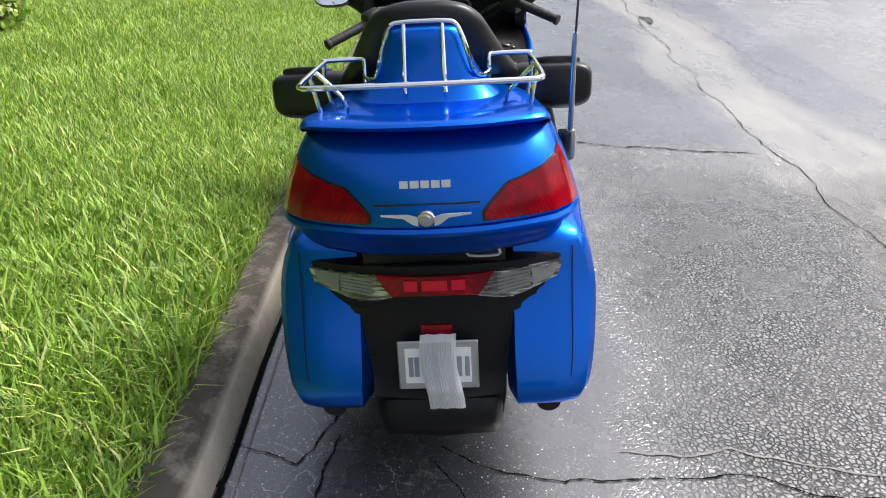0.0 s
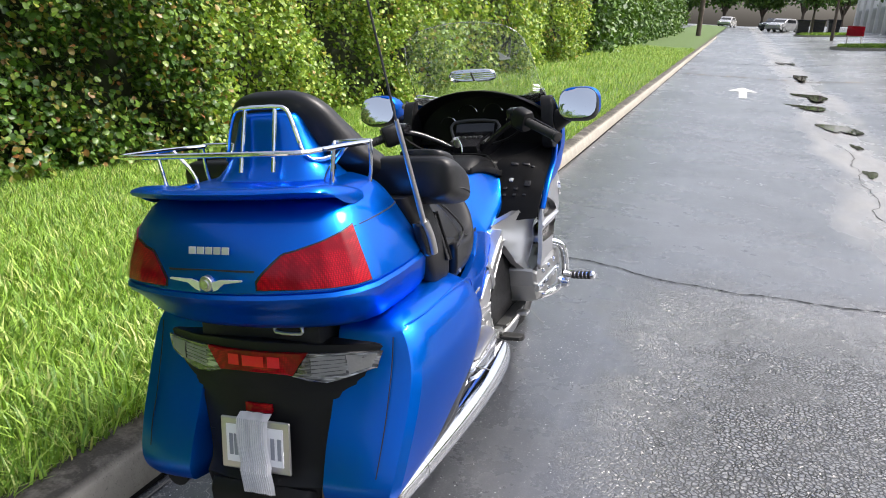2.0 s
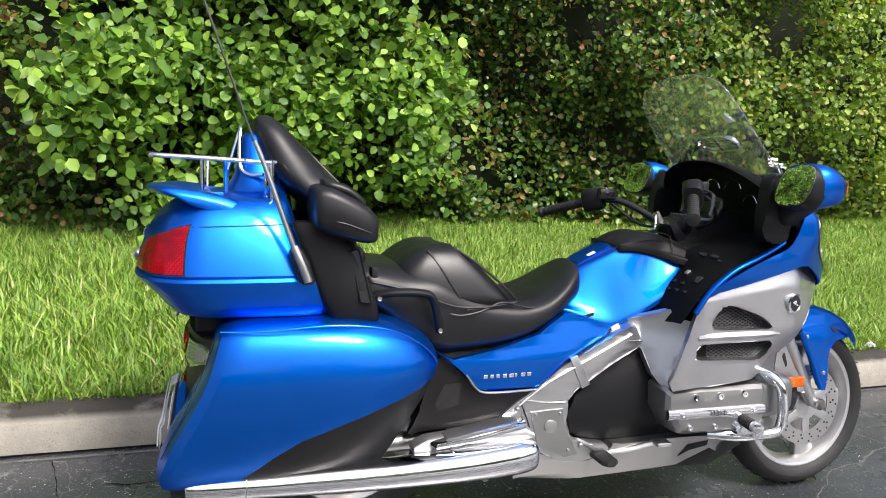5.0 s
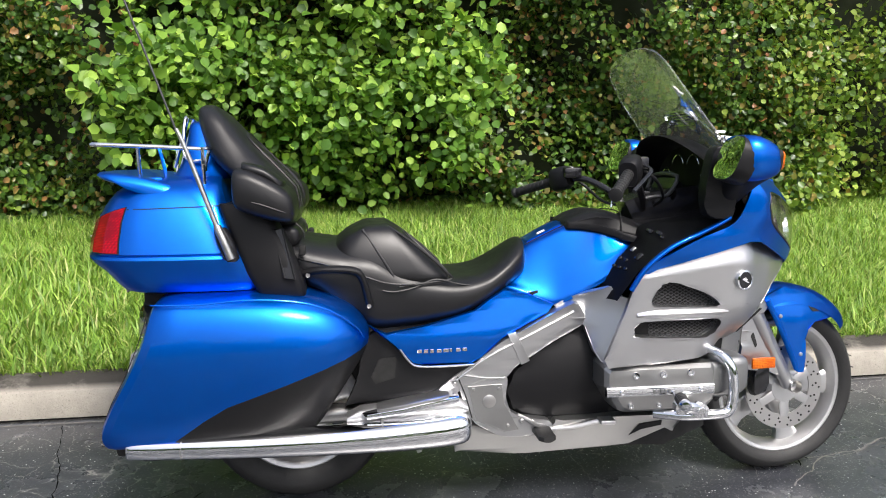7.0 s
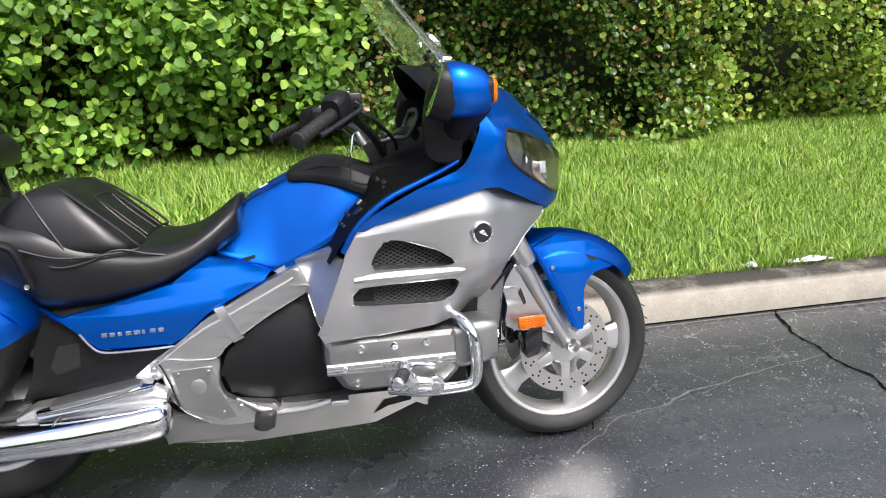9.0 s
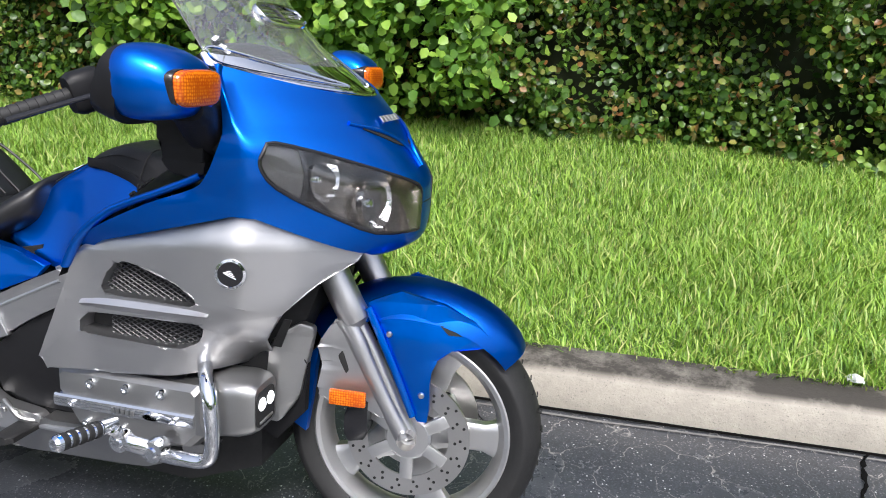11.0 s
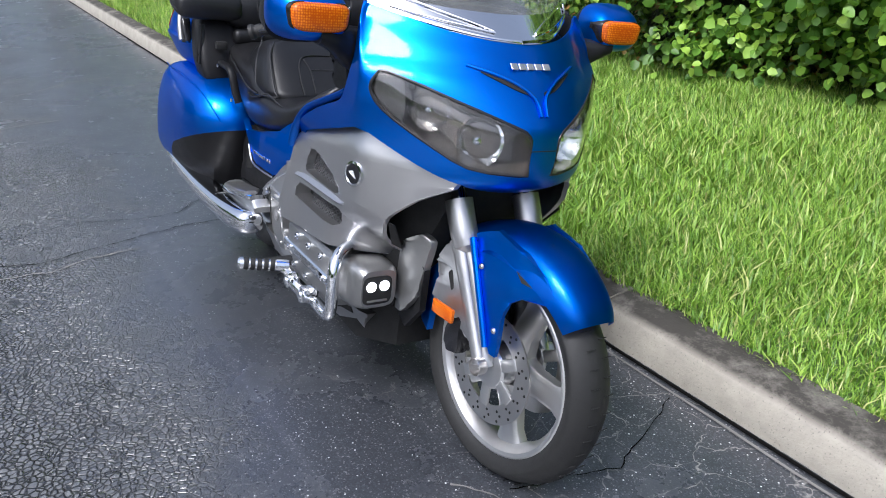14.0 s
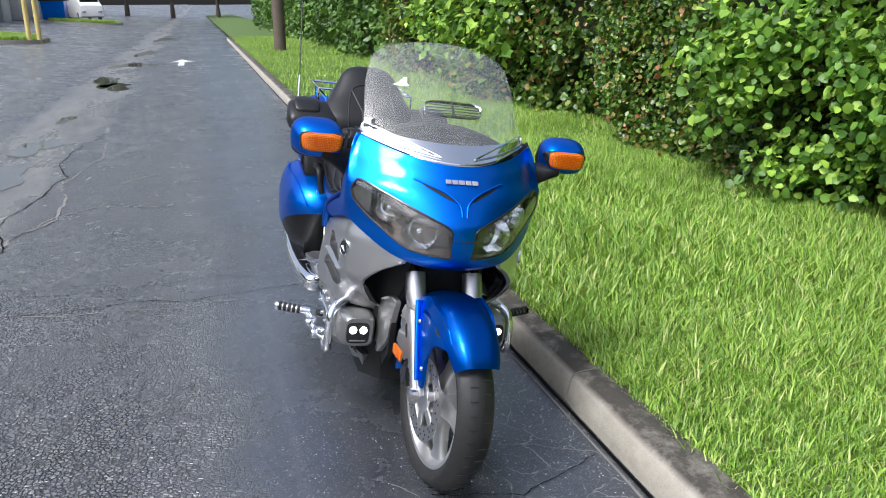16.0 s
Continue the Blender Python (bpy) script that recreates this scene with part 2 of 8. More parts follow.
M_LEAF_BIG = leaf_material("broad vine leaves", ((0.0, (0.06, 0.15, 0.02)), (0.5, (0.17, 0.35, 0.042)), (0.9, (0.44, 0.66, 0.10))), 0.45, 0.35)
M_LEAF_DEEP = leaf_material("dark cocoplum leaves", ((0.0, (0.03, 0.08, 0.012)), (0.45, (0.075, 0.165, 0.022)), (0.80, (0.21, 0.34, 0.045)), (0.95, (0.38, 0.25, 0.08)), (1.0, (0.40, 0.14, 0.06))), 0.33, 0.28)
M_LEAF_LIGHT = leaf_material("yellow-green hedge leaves", ((0.0, (0.08, 0.16, 0.022)), (0.5, (0.23, 0.38, 0.05)), (0.92, (0.48, 0.60, 0.11)), (1.0, (0.42, 0.24, 0.08))), 0.4, 0.35)
# the shade of distant foliage is put into these darker greens
M_LEAF_DARK = leaf_material("shaded tree leaves", ((0.0, (0.035, 0.09, 0.014)), (0.5, (0.08, 0.17, 0.025)), (0.95, (0.16, 0.28, 0.05))), 0.45, 0.2)
# near-black green: the shade between the leaves, put into a colour
M_HEDGE_SHADE = plain("hedge inner shade", (0.018, 0.026, 0.009), 0.95, grain=30, relief=1.0, vary=0.5)
M_BARK = plain("bark", (0.11, 0.085, 0.065), 0.9, grain=40, relief=1.0, vary=0.35)
M_ROAD_PAINT = plain("worn road paint", (0.62, 0.62, 0.6), 0.7, grain=120, relief=0.4, vary=0.25)

M_BLUE = paint("metallic blue paint", (0.0, 0.134, 0.66), (0.0, 0.118, 0.60), coat=0.4, rough=0.37, metal=0.94)
M_SILVER = paint("silver paint", (0.56, 0.56, 0.56), (0.51, 0.51, 0.52), coat=0.35, rough=0.35, metal=0.95)
M_CHROME = plain("chrome", (0.80, 0.81, 0.83), 0.07, 1.0, grain=60, relief=0.01, vary=0.05)
M_ALLOY = plain("brushed alloy", (0.60, 0.60, 0.60), 0.40, 0.95, grain=300, relief=0.08, vary=0.1)
M_ENGINE = plain("grey engine castings", (0.35, 0.35, 0.345), 0.36, 0.9, grain=300, relief=0.2, vary=0.1)
M_STEEL = plain("brake disc steel", (0.55, 0.54, 0.53), 0.36, 1.0, grain=400, relief=0.05)
M_BLACK = plain("black grained plastic", (0.008, 0.008, 0.009), 0.48, grain=700, relief=0.2, spec=0.25)
M_GLOSSBLACK = plain("satin black paint", (0.012, 0.012, 0.014), 0.22, grain=300, relief=0.03)
M_VINYL = plain("black vinyl upholstery", (0.007, 0.007, 0.008), 0.40, grain=420, relief=0.12, vary=0.3, spec=0.45)
M_STITCH = plain("seam piping", (0.012, 0.012, 0.013), 0.5)
M_RUBBER = plain("tyre rubber", (0.012, 0.012, 0.012), 0.62, grain=160, relief=0.4, vary=0.3)
# shade inside holes, slots and gaps as a colour; joints and black parts too
M_DARK = plain("recess shade and black parts", (0.008, 0.008, 0.008), 0.8)
M_RED = Nodes("red lamp lens")
prisms = M_RED.voronoi(240.0, randomness=0.1)
M_RED.put("Base Color", M_RED.mix(M_RED.ramp(M_RED.noise(14.0, 3.0), (0.42, 0.0), (0.62, 1.0)), (0.16, 0.0003, 0.006), M_RED.mix(M_RED.ramp(prisms, (0.2, 0.0), (0.6, 1.0)), (0.50, 0.0005, 0.012), (0.18, 0.0003, 0.006))))
M_RED.put("Roughness", 0.09)
M_RED.put("Specular IOR Level", 0.25)
M_RED.put("Coat Weight", 0.06)
M_RED.bump(prisms, 0.2, 0.001)
M_RED = M_RED.m
M_REDLIT = plain("bright red painted glow", (0.85, 0.002, 0.02), 0.15, grain=120, relief=0.3, vary=0.35)
M_AMBER = Nodes("amber lamp lens")
cells = M_AMBER.voronoi(170.0, randomness=0.25)
M_AMBER.put("Base Color", M_AMBER.mix(M_AMBER.ramp(cells, (0.15, 0.0), (0.6, 1.0)), (0.80, 0.22, 0.005), (0.42, 0.065, 0.002)))
M_AMBER.put("Roughness", 0.08)
M_AMBER.bump(cells, 0.3, 0.002)
M_AMBER = M_AMBER.m
M_CLEAR = glassy("clear lamp lens", (0.95, 0.96, 0.97), 0.01)
M_SMOKE = plain("smoked lamp lens", (0.07, 0.07, 0.07), 0.12, 0.3, grain=60, relief=0.1, vary=0.5)
M_REFLECT = plain("lamp reflector", (0.93, 0.93, 0.93), 0.12, 1.0, grain=45, relief=0.9, vary=0.08)
M_TAILGREY = plain("grey ribbed lamp insert", (0.20, 0.20, 0.195), 0.22, 0.0, grain=120, relief=0.5, vary=0.45)
M_MIRROR = plain("mirror glass", (0.85, 0.87, 0.88), 0.02, 1.0, grain=20, relief=0.0, vary=0.02)
M_SCREEN = Nodes("windscreen")
M_SCREEN.put("Base Color", (0.93, 0.95, 0.94))
M_SCREEN.put("Roughness", 0.01)
M_SCREEN.put("IOR", 1.49)
M_SCREEN.put("Transmission Weight", M_SCREEN.ramp(M_SCREEN.noise(7.0, 6.0, 0.7), (0.3, 0.985), (0.75, 0.93)))
M_SCREEN = M_SCREEN.m
M_LAMPBED = plain("lamp interior", (0.22, 0.20, 0.18), 0.18, 0.9, grain=30, relief=0.1, vary=0.5)
M_WHITE = plain("white paper", (0.88, 0.88, 0.90), 0.8, grain=90, relief=0.1, vary=0.08)
M_LED = Nodes("lit fog lamp")
M_LED.put("Base Color", (0.9, 0.9, 0.9))
M_LED.put("Emission Color", (1.0, 0.98, 0.95))
M_LED.put("Emission Strength", 3.0)
M_LED = M_LED.m
M_STUCCO = plain("white stucco", (0.70, 0.68, 0.64), 0.9, grain=40, relief=0.5, vary=0.12)
M_GREYPLASTIC = plain("dark grey plastic", (0.045, 0.045, 0.048), 0.42, grain=500, relief=0.2)
M_LAMPCLEAR = Nodes("clear lamp with silvered back")
flutes = M_LAMPCLEAR.noise(9.0, 2.0, stretch=(1.0, 2.0, 16.0))
M_LAMPCLEAR.put("Base Color", M_LAMPCLEAR.ramp(flutes, (0.38, 0.05), (0.52, 0.16), (0.64, 0.50)))
M_LAMPCLEAR.put("Metallic", 0.5)
M_LAMPCLEAR.put("Roughness", 0.15)
M_LAMPCLEAR.put("Coat Weight", 1.0)
M_LAMPCLEAR.bump(flutes, 0.4, 0.004)
M_LAMPCLEAR = M_LAMPCLEAR.m
M_BADGE = plain("satin chrome", (0.75, 0.76, 0.78), 0.35, 0.6, grain=200, relief=0.05, vary=0.05)
M_GREYINK = plain("grey print", (0.28, 0.29, 0.33), 0.8)
M_PALEINK = plain("pale grey ruling", (0.58, 0.58, 0.62), 0.8)


# ---- building helpers ----
def finish(bm, angle=32.0):
    bmesh.ops.recalc_face_normals(bm, faces=bm.faces[:])
    me = bpy.data.meshes.new("mesh")
    bm.to_mesh(me)
    bm.free()
    me.shade_smooth()
    me.set_sharp_from_angle(angle=radians(angle))
    return me


def part(name, bm, material, parent=None, label="", angle=32.0, pose_=None):
    """Links a bmesh as one mesh object under a thing or under a part."""
    me = finish(bm, angle) if isinstance(bm, bmesh.types.BMesh) else bm
    if not me.materials:
        me.materials.append(material)
    ob = new(name, me)
    if pose_ is not None:
        ob.matrix_basis = pose_
    if parent is not None:
        ob.parent = parent
    return tagged(ob, label)


def thing(name, label, category, m=None, group="", kind=""):
    ob = new(name)
    ob.empty_display_size = 0.1
    if m is not None:
        ob.matrix_world = m
    return tagged(ob, label, category, group, kind)


def loft(rings, cap=True, closed=True, bm=None):
    bm = bm or bmesh.new()
    vs = [[bm.verts.new(p) for p in r] for r in rings]
    n = len(vs[0])
    for a_, b_ in zip(vs, vs[1:]):
        for i in range(n if closed else n - 1):
            j = (i + 1) % n
            bm.faces.new((a_[i], a_[j], b_[j], b_[i]))
    if cap and closed:
        bm.faces.new(vs[0][::-1])
        bm.faces.new(vs[-1])
    return bm


def spline(pts, n=6, closed=False):
    """Catmull-Rom through the points; a point given twice makes a corner."""
    pts = [Vector(p) for p in pts]
    k = len(pts)
    out = []
    for i in range(k if closed else k - 1):
        p = [pts[(i + d) % k] if closed else pts[min(max(i + d, 0), k - 1)] for d in (-1, 0, 1, 2)]
        if (p[1] - p[2]).length < 1e-7:
            continue
        for j in range(n):
            t = j / n
            out.append(0.5 * (2 * p[1] + (p[2] - p[0]) * t + (2 * p[0] - 5 * p[1] + 4 * p[2] - p[3]) * t * t + (3 * p[1] - p[0] - 3 * p[2] + p[3]) * t**3))
    if not closed:
        out.append(pts[-1])
    return out


def sample(rows, n=6):
    """Smoothly fills in rows of numbers between the given ones."""
    rows = np.array(rows, float)
    k = len(rows)
    out = []
    for i in range(k - 1):
        p = [rows[min(max(i + d, 0), k - 1)] for d in (-1, 0, 1, 2)]
        for j in range(n):
            t = j / n
            out.append(0.5 * (2 * p[1] + (p[2] - p[0]) * t + (2 * p[0] - 5 * p[1] + 4 * p[2] - p[3]) * t * t + (3 * p[1] - p[0] - 3 * p[2] + p[3]) * t**3))
    out.append(rows[-1])
    return out


def oval(n, a_, b_, e_=2.0):
    """A superellipse of half sizes a_ and b_."""
    out = []
    for i in range(n):
        t = 2 * math.pi * i / n
        c, s = math.cos(t), math.sin(t)
        out.append((a_ * math.copysign(abs(c) ** (2 / e_), c), b_ * math.copysign(abs(s) ** (2 / e_), s)))
    return out


def tube(pts, r, n=10, smooth=5, cap=True, bm=None, ry=None):
    """A round bar along a smooth line; ry flattens it."""
    path = spline(pts, smooth) if smooth else [Vector(p) for p in pts]
    rings = []
    up = Vector((0.0, 0.0, 1.0))
    d0 = (path[1] - path[0]).normalized()
    side = d0.cross(up)
    side = (side if side.length > 1e-3 else d0.cross(Vector((0, 1, 0)))).normalized()
    for i, p in enumerate(path):
        d = (path[min(i + 1, len(path) - 1)] - path[max(i - 1, 0)]).normalized()
        side = (side - d * side.dot(d)).normalized()
        top = side.cross(d)
        rr = r[min(len(r) - 1, int(i * len(r) / len(path)))] if isinstance(r, (list, tuple)) else r
        rings.append([p + side * (rr * math.cos(2 * math.pi * k / n)) + top * ((ry or rr) * math.sin(2 * math.pi * k / n)) for k in range(n)])
    return loft(rings, cap, True, bm)


def lathe(profile, n=64, axis="y", bm=None, close=False):
    """Turns (radius, along) pairs round an axis through the origin."""
    rings = []
    for i in range(n):
        t = 2 * math.pi * i / n
        c, s = math.cos(t), math.sin(t)
        if axis == "y":
            rings.append([(r * c, h, r * s) for r, h in profile])
        elif axis == "x":
            rings.append([(h, r * c, r * s) for r, h in profile])
        else:
            rings.append([(r * c, r * s, h) for r, h in profile])
    rings.append(rings[0])
    bm = loft(rings, False, close, bm)
    bmesh.ops.remove_doubles(bm, verts=bm.verts[:], dist=1e-6)
    return bm


def moved(bm, m):
    bmesh.ops.transform(bm, matrix=m, verts=bm.verts[:])
    return bm


def mirrored(bm):
    """The same shape on the other side (y turned round)."""
    c = bm.copy()
    bmesh.ops.transform(c, matrix=Matrix.Diagonal((1, -1, 1, 1)), verts=c.verts[:])
    bmesh.ops.reverse_faces(c, faces=c.faces[:])
    return c


def block(x0, x1, y0, y1, z0, z1, bevel=0.0, bm=None, segments=2):
    b = bmesh.new()
    bmesh.ops.create_cube(b, size=1.0)
    moved(b, Matrix.Translation(((x0 + x1) / 2, (y0 + y1) / 2, (z0 + z1) / 2)) @ Matrix.Diagonal((x1 - x0, y1 - y0, z1 - z0, 1)))
    if bevel:
        bmesh.ops.bevel(b, geom=b.edges[:], offset=bevel, segments=segments, affect="EDGES", profile=0.5)
    if bm is None:
        return b
    return join(bm, b)


def join(bm, other):
    me = bpy.data.meshes.new("tmp")
    other.to_mesh(me)
    other.free()
    bm.from_mesh(me)
    bpy.data.meshes.remove(me)
    return bm


def sheet(outline, depth, thick, axes="xz", holes=(), step=0.035, edge=0.0):
    """A curved panel: an outline in two axes, pushed along the third by depth(u, v), with a thickness."""
    loops = [[Vector((p[0], p[1], 0)) for p in loop] for loop in (outline, *holes)]
    flat = [v for loop in loops for v in loop]
    bm = bmesh.new()
    vs = [bm.verts.new(v) for v in flat]
    from mathutils.geometry import tessellate_polygon
    for tri in tessellate_polygon(loops):
        if len(set(tri)) == 3:
            try:
                bm.faces.new([vs[i] for i in tri])
            except ValueError:
                pass
    bmesh.ops.dissolve_limit(bm, angle_limit=0.01, verts=bm.verts[:], edges=[e_ for e_ in bm.edges if not e_.is_boundary])
    us, ws = [v.x for v in flat], [v.y for v in flat]
    for k in (0, 1):
        lo, hi = min((us, ws)[k]), max((us, ws)[k])
        for i in range(1, int((hi - lo) / step)):
            at = [0, 0, 0]
            at[k] = lo + (hi - lo) * i / int((hi - lo) / step)
            no = [0, 0, 0]
            no[k] = 1
            bmesh.ops.bisect_plane(bm, geom=bm.verts[:] + bm.edges[:] + bm.faces[:], plane_co=at, plane_no=no, dist=1e-5)
    ret = bmesh.ops.extrude_face_region(bm, geom=bm.faces[:])
    back = [g for g in ret["geom"] if isinstance(g, bmesh.types.BMVert)]
    backs = set(back)

    def set_(v, u, w, d):
        v.co = {"xz": (u, d, w), "yz": (d, u, w), "xy": (u, w, d)}[axes]

    for v in list(bm.verts):
        u, w = v.co.x, v.co.y
        d = depth(u, w)
        if v in backs:
            set_(v, u, w, d + thick)
        else:
            set_(v, u, w, d)
    if edge:
        rim_edges = [e_ for e_ in bm.edges if not (e_.verts[0] in backs or e_.verts[1] in backs) and any(v in backs for f in e_.link_faces for v in f.verts)]
        bmesh.ops.bevel(bm, geom=rim_edges, offset=abs(edge) * 0.7, segments=2, profile=0.5, affect="EDGES", clamp_overlap=False)
    return bm


def arrays_mesh(name, verts, faces, material):
    """One mesh from numpy arrays of vertices and equal-sided faces."""
    me = bpy.data.meshes.new(name)
    k = faces.shape[1]
    me.vertices.add(len(verts))
    me.vertices.foreach_set("co", verts.astype(np.float32).ravel())
    me.loops.add(faces.size)
    me.loops.foreach_set("vertex_index", faces.astype(np.int32).ravel())
    me.polygons.add(len(faces))
    me.polygons.foreach_set("loop_start", np.arange(0, faces.size, k, dtype=np.int32))
    me.update(calc_edges=True)
    me.validate()
    me.materials.append(material)
    return me


def scatter(name, base, ahead, across, up, shape, quads, material):
    """Many small leaves: at each base point a copy of shape, whose columns run ahead, across and up."""
    verts = base[:, None] + shape[None, :, 0:1] * ahead[:, None] + shape[None, :, 1:2] * across[:, None] + shape[None, :, 2:3] * up[:, None]
    n, k = len(base), len(shape)
    faces = (np.arange(n)[:, None, None] * k + quads[None]).reshape(-1, quads.shape[1])
    return arrays_mesh(name, verts.reshape(-1, 3), faces, material)


def unit(v):
    return v / np.maximum(np.linalg.norm(v, axis=-1, keepdims=True), 1e-9)


def text_mesh(words, size, depth_, squeeze=1.0):
    cu = bpy.data.curves.new("lettering", "FONT")
    cu.body, cu.size, cu.extrude, cu.align_x, cu.align_y = words, size, depth_, "CENTER", "CENTER"
    ob = bpy.data.objects.new("lettering", cu)
    scene.collection.objects.link(ob)
    me = bpy.data.meshes.new_from_object(ob)
    bpy.data.objects.remove(ob)
    bpy.data.curves.remove(cu)
    me.transform(Matrix.Diagonal((squeeze, 1, 1, 1)))
    return me


# ---- ground, road, kerb ----
KERB_Y, LAWN_Y, HEDGE_Y = 0.62, 0.815, 3.85


def ground_z(x, y):
    """The road falls to a shallow gutter, the yard beyond it rises, and the road climbs gently ahead."""
    return 0.06 * min(max(0.0, -3.0 - y), 20.0) + 0.019 * max(0.0, x - 6.0)


def road_sheet():
    xs = [-3000, -800, -300, -120, -60, -30, -15, -8, -4, 0, 3, 6, 9, 14, 20, 30, 45, 70, 120, 300, 800, 3000]
    ys = [3000, 800, 200, 60, 20, 8, 4, 2, KERB_Y + 0.02, 0, -1, -2.2, -3.0, -4, -6, -9, -13, -23, -60, -200, -800, -3000]
    bm = bmesh.new()
    grid = [[bm.verts.new((x, y, ground_z(x, y) if abs(x) < 200 else ground_z(math.copysign(200, x), y))) for y in ys] for x in xs]
    for i in range(len(xs) - 1):
        for j in range(len(ys) - 1):
            bm.faces.new((grid[i][j], grid[i][j + 1], grid[i + 1][j + 1], grid[i + 1][j]))
    return bm


tagged(part("road", road_sheet(), M_ASPHALT, angle=60), "dark worn asphalt road with fine cracks and damp sheen", "road", kind="structure")


def strip(points, widths, z, uneven=0.0, seed=1):
    """A flat ribbon that lies on the ground."""
    rng = random.Random(seed)
    bm = bmesh.new()
    path = spline([(p[0], p[1], 0) for p in points], 10)
    rows = []
    for i, p in enumerate(path):
        d = (path[min(i + 1, len(path) - 1)] - path[max(i - 1, 0)]).normalized()
        side = Vector((-d.y, d.x, 0))
        t = i / (len(path) - 1) * (len(widths) - 1)
        k = min(int(t), len(widths) - 2)
        w = widths[k] + (widths[k + 1] - widths[k]) * (t - k)
        off = rng.uniform(-1, 1) * uneven
        a_ = p + side * (w / 2 * (1 + rng.uniform(-1, 1) * 0.4 * (uneven > 0)) + off)
        b_ = p - side * (w / 2 * (1 + rng.uniform(-1, 1) * 0.4 * (uneven > 0)) - off)
        rows.append((bm.verts.new((a_.x, a_.y, ground_z(a_.x, a_.y) + z)), bm.verts.new((b_.x, b_.y, ground_z(b_.x, b_.y) + z))))
    for (a_, b_), (c, d) in zip(rows, rows[1:]):
        bm.faces.new((a_, b_, d, c))
    return bm


def puddle(cx, cy, lx, ly, seed):
    rng = random.Random(seed)
    ph = [rng.uniform(0, 6.28) for _ in range(4)]
    bm = bmesh.new()
    vs = []
    for i in range(56):
        t = 2 * math.pi * i / 56
        r = 1 + 0.28 * math.sin(2 * t + ph[0]) + 0.2 * math.sin(3 * t + ph[1]) + 0.12 * math.sin(5 * t + ph[2]) + 0.06 * math.sin(9 * t + ph[3])
        x, y = cx + lx * r * math.cos(t), cy + ly * r * math.sin(t)
        vs.append(bm.verts.new((x, y, ground_z(cx, cy) + 0.005)))
    bm.faces.new(vs)
    return bm


for k, (cx, cy, lx, ly) in enumerate([(17.5, -2.6, 1.5, 0.30), (14.9, -2.4, 0.5, 0.42), (12.0, -2.6, 0.9, 0.26), (9.9, -2.67, 0.3, 0.06), (7.8, -2.57, 0.3, 0.06), (24.0, -2.8, 1.9, 0.25), (31.0, -2.7, 1.6, 0.28), (-19.7, -2.55, 0.9, 0.55), (-13.5, -2.4, 0.7, 0.3), (-8.6, -2.68, 0.38, 0.09), (-6.15, -2.68, 0.55, 0.22), (-4.45, -2.72, 0.6, 0.26), (-14.7, -2.7, 1.1, 0.28), (-25.5, -2.4, 1.5, 0.3), (-37.0, -2.2, 2.0, 0.4)]):
    tagged(part("puddle", puddle(cx, cy, lx, ly, 20 + k), M_WATER), "still rain puddle lying in the shallow gutter", "puddle", "puddles along the gutter")


def crack(points, width, seed):
    """A thin broken line that wanders."""
    rng = random.Random(seed)
    pts = [Vector((p[0], p[1], 0)) for p in points]
    for _ in range(4):
        fresh = [pts[0]]
        for p, q in zip(pts, pts[1:]):
            d = q - p
            fresh += [(p + q) / 2 + Vector((-d.y, d.x, 0)) * rng.uniform(-0.08, 0.08), q]
        pts = fresh
    bm = bmesh.new()
    rows = []
    for i, p in enumerate(pts):
        d = (pts[min(i + 1, len(pts) - 1)] - pts[max(i - 1, 0)]).normalized()
        side = Vector((-d.y, d.x, 0)) * width * rng.uniform(0.25, 1.0) / 2
        rows.append([bm.verts.new((*(p + s * side).xy, ground_z(p.x, p.y) + 0.004)) for s in (1, -1)])
    for (a_, b_), (c, d) in zip(rows, rows[1:]):
        bm.faces.new((a_, b_, d, c))
    return bm


for k, (pts, w) in enumerate([
    ([(2.94, 0.61), (2.87, 0.39), (2.88, 0.16), (2.93, 0.01), (2.91, -0.15), (2.87, -0.38), (2.77, -0.61), (2.73, -1.0), (2.71, -1.2), (2.75, -1.53), (2.8, -2.1)], 0.019),
    ([(-0.95, 0.55), (-0.85, 0.2), (-0.78, -0.1), (-0.62, -0.3), (-0.75, -0.7), (-0.68, -1.3), (-0.75, -2.0)], 0.005),
    ([(-0.38, 0.60), (-0.45, 0.42), (-0.30, 0.36), (-0.1, 0.3)], 0.007),
    ([(-0.78, -0.1), (-0.5, -0.05), (-0.4, 0.02)], 0.006),
    ([(9.35, -0.5), (9.29, -0.75), (9.2, -1.2), (9.08, -1.53)], 0.012),
    ([(0.6, -2.32), (1.41, -2.30), (1.99, -2.24), (3.2, -2.27), (4.31, -2.28), (5.85, -2.32), (7.08, -2.39), (8.63, -2.47), (10.5, -2.3)], 0.010),
    ([(5.0, -3.4), (6.6, -3.25), (8.48, -3.10), (9.6, -2.9)], 0.008),
    ([(-0.33, 0.0), (-0.41, -0.13), (-0.45, -0.36), (-0.41, -0.62), (-0.37, -0.94), (-0.44, -1.12), (-0.40, -1.6), (-0.36, -2.2)], 0.008),
    ([(-0.31, 0.31), (-0.42, 0.33), (-0.52, 0.34), (-0.75, 0.36)], 0.009),
    ([(-7, -2.0), (-4.2, -2.05), (-3.2, -2.2), (-1.5, -2.15), (0.5, -2.2)], 0.014),
    ([(1.75, 0.55), (1.9, 0.2), (1.8, -0.1)], 0.005),
    ([(28.0, 0.6), (28.2, -1.5), (30.5, -5.0), (33, -9)], 0.10),
]):
    tagged(part("road_crack", crack(pts, w, 40 + k), M_CRACK), "thin dark open crack running across the asphalt", "crack", "cracks in the road")

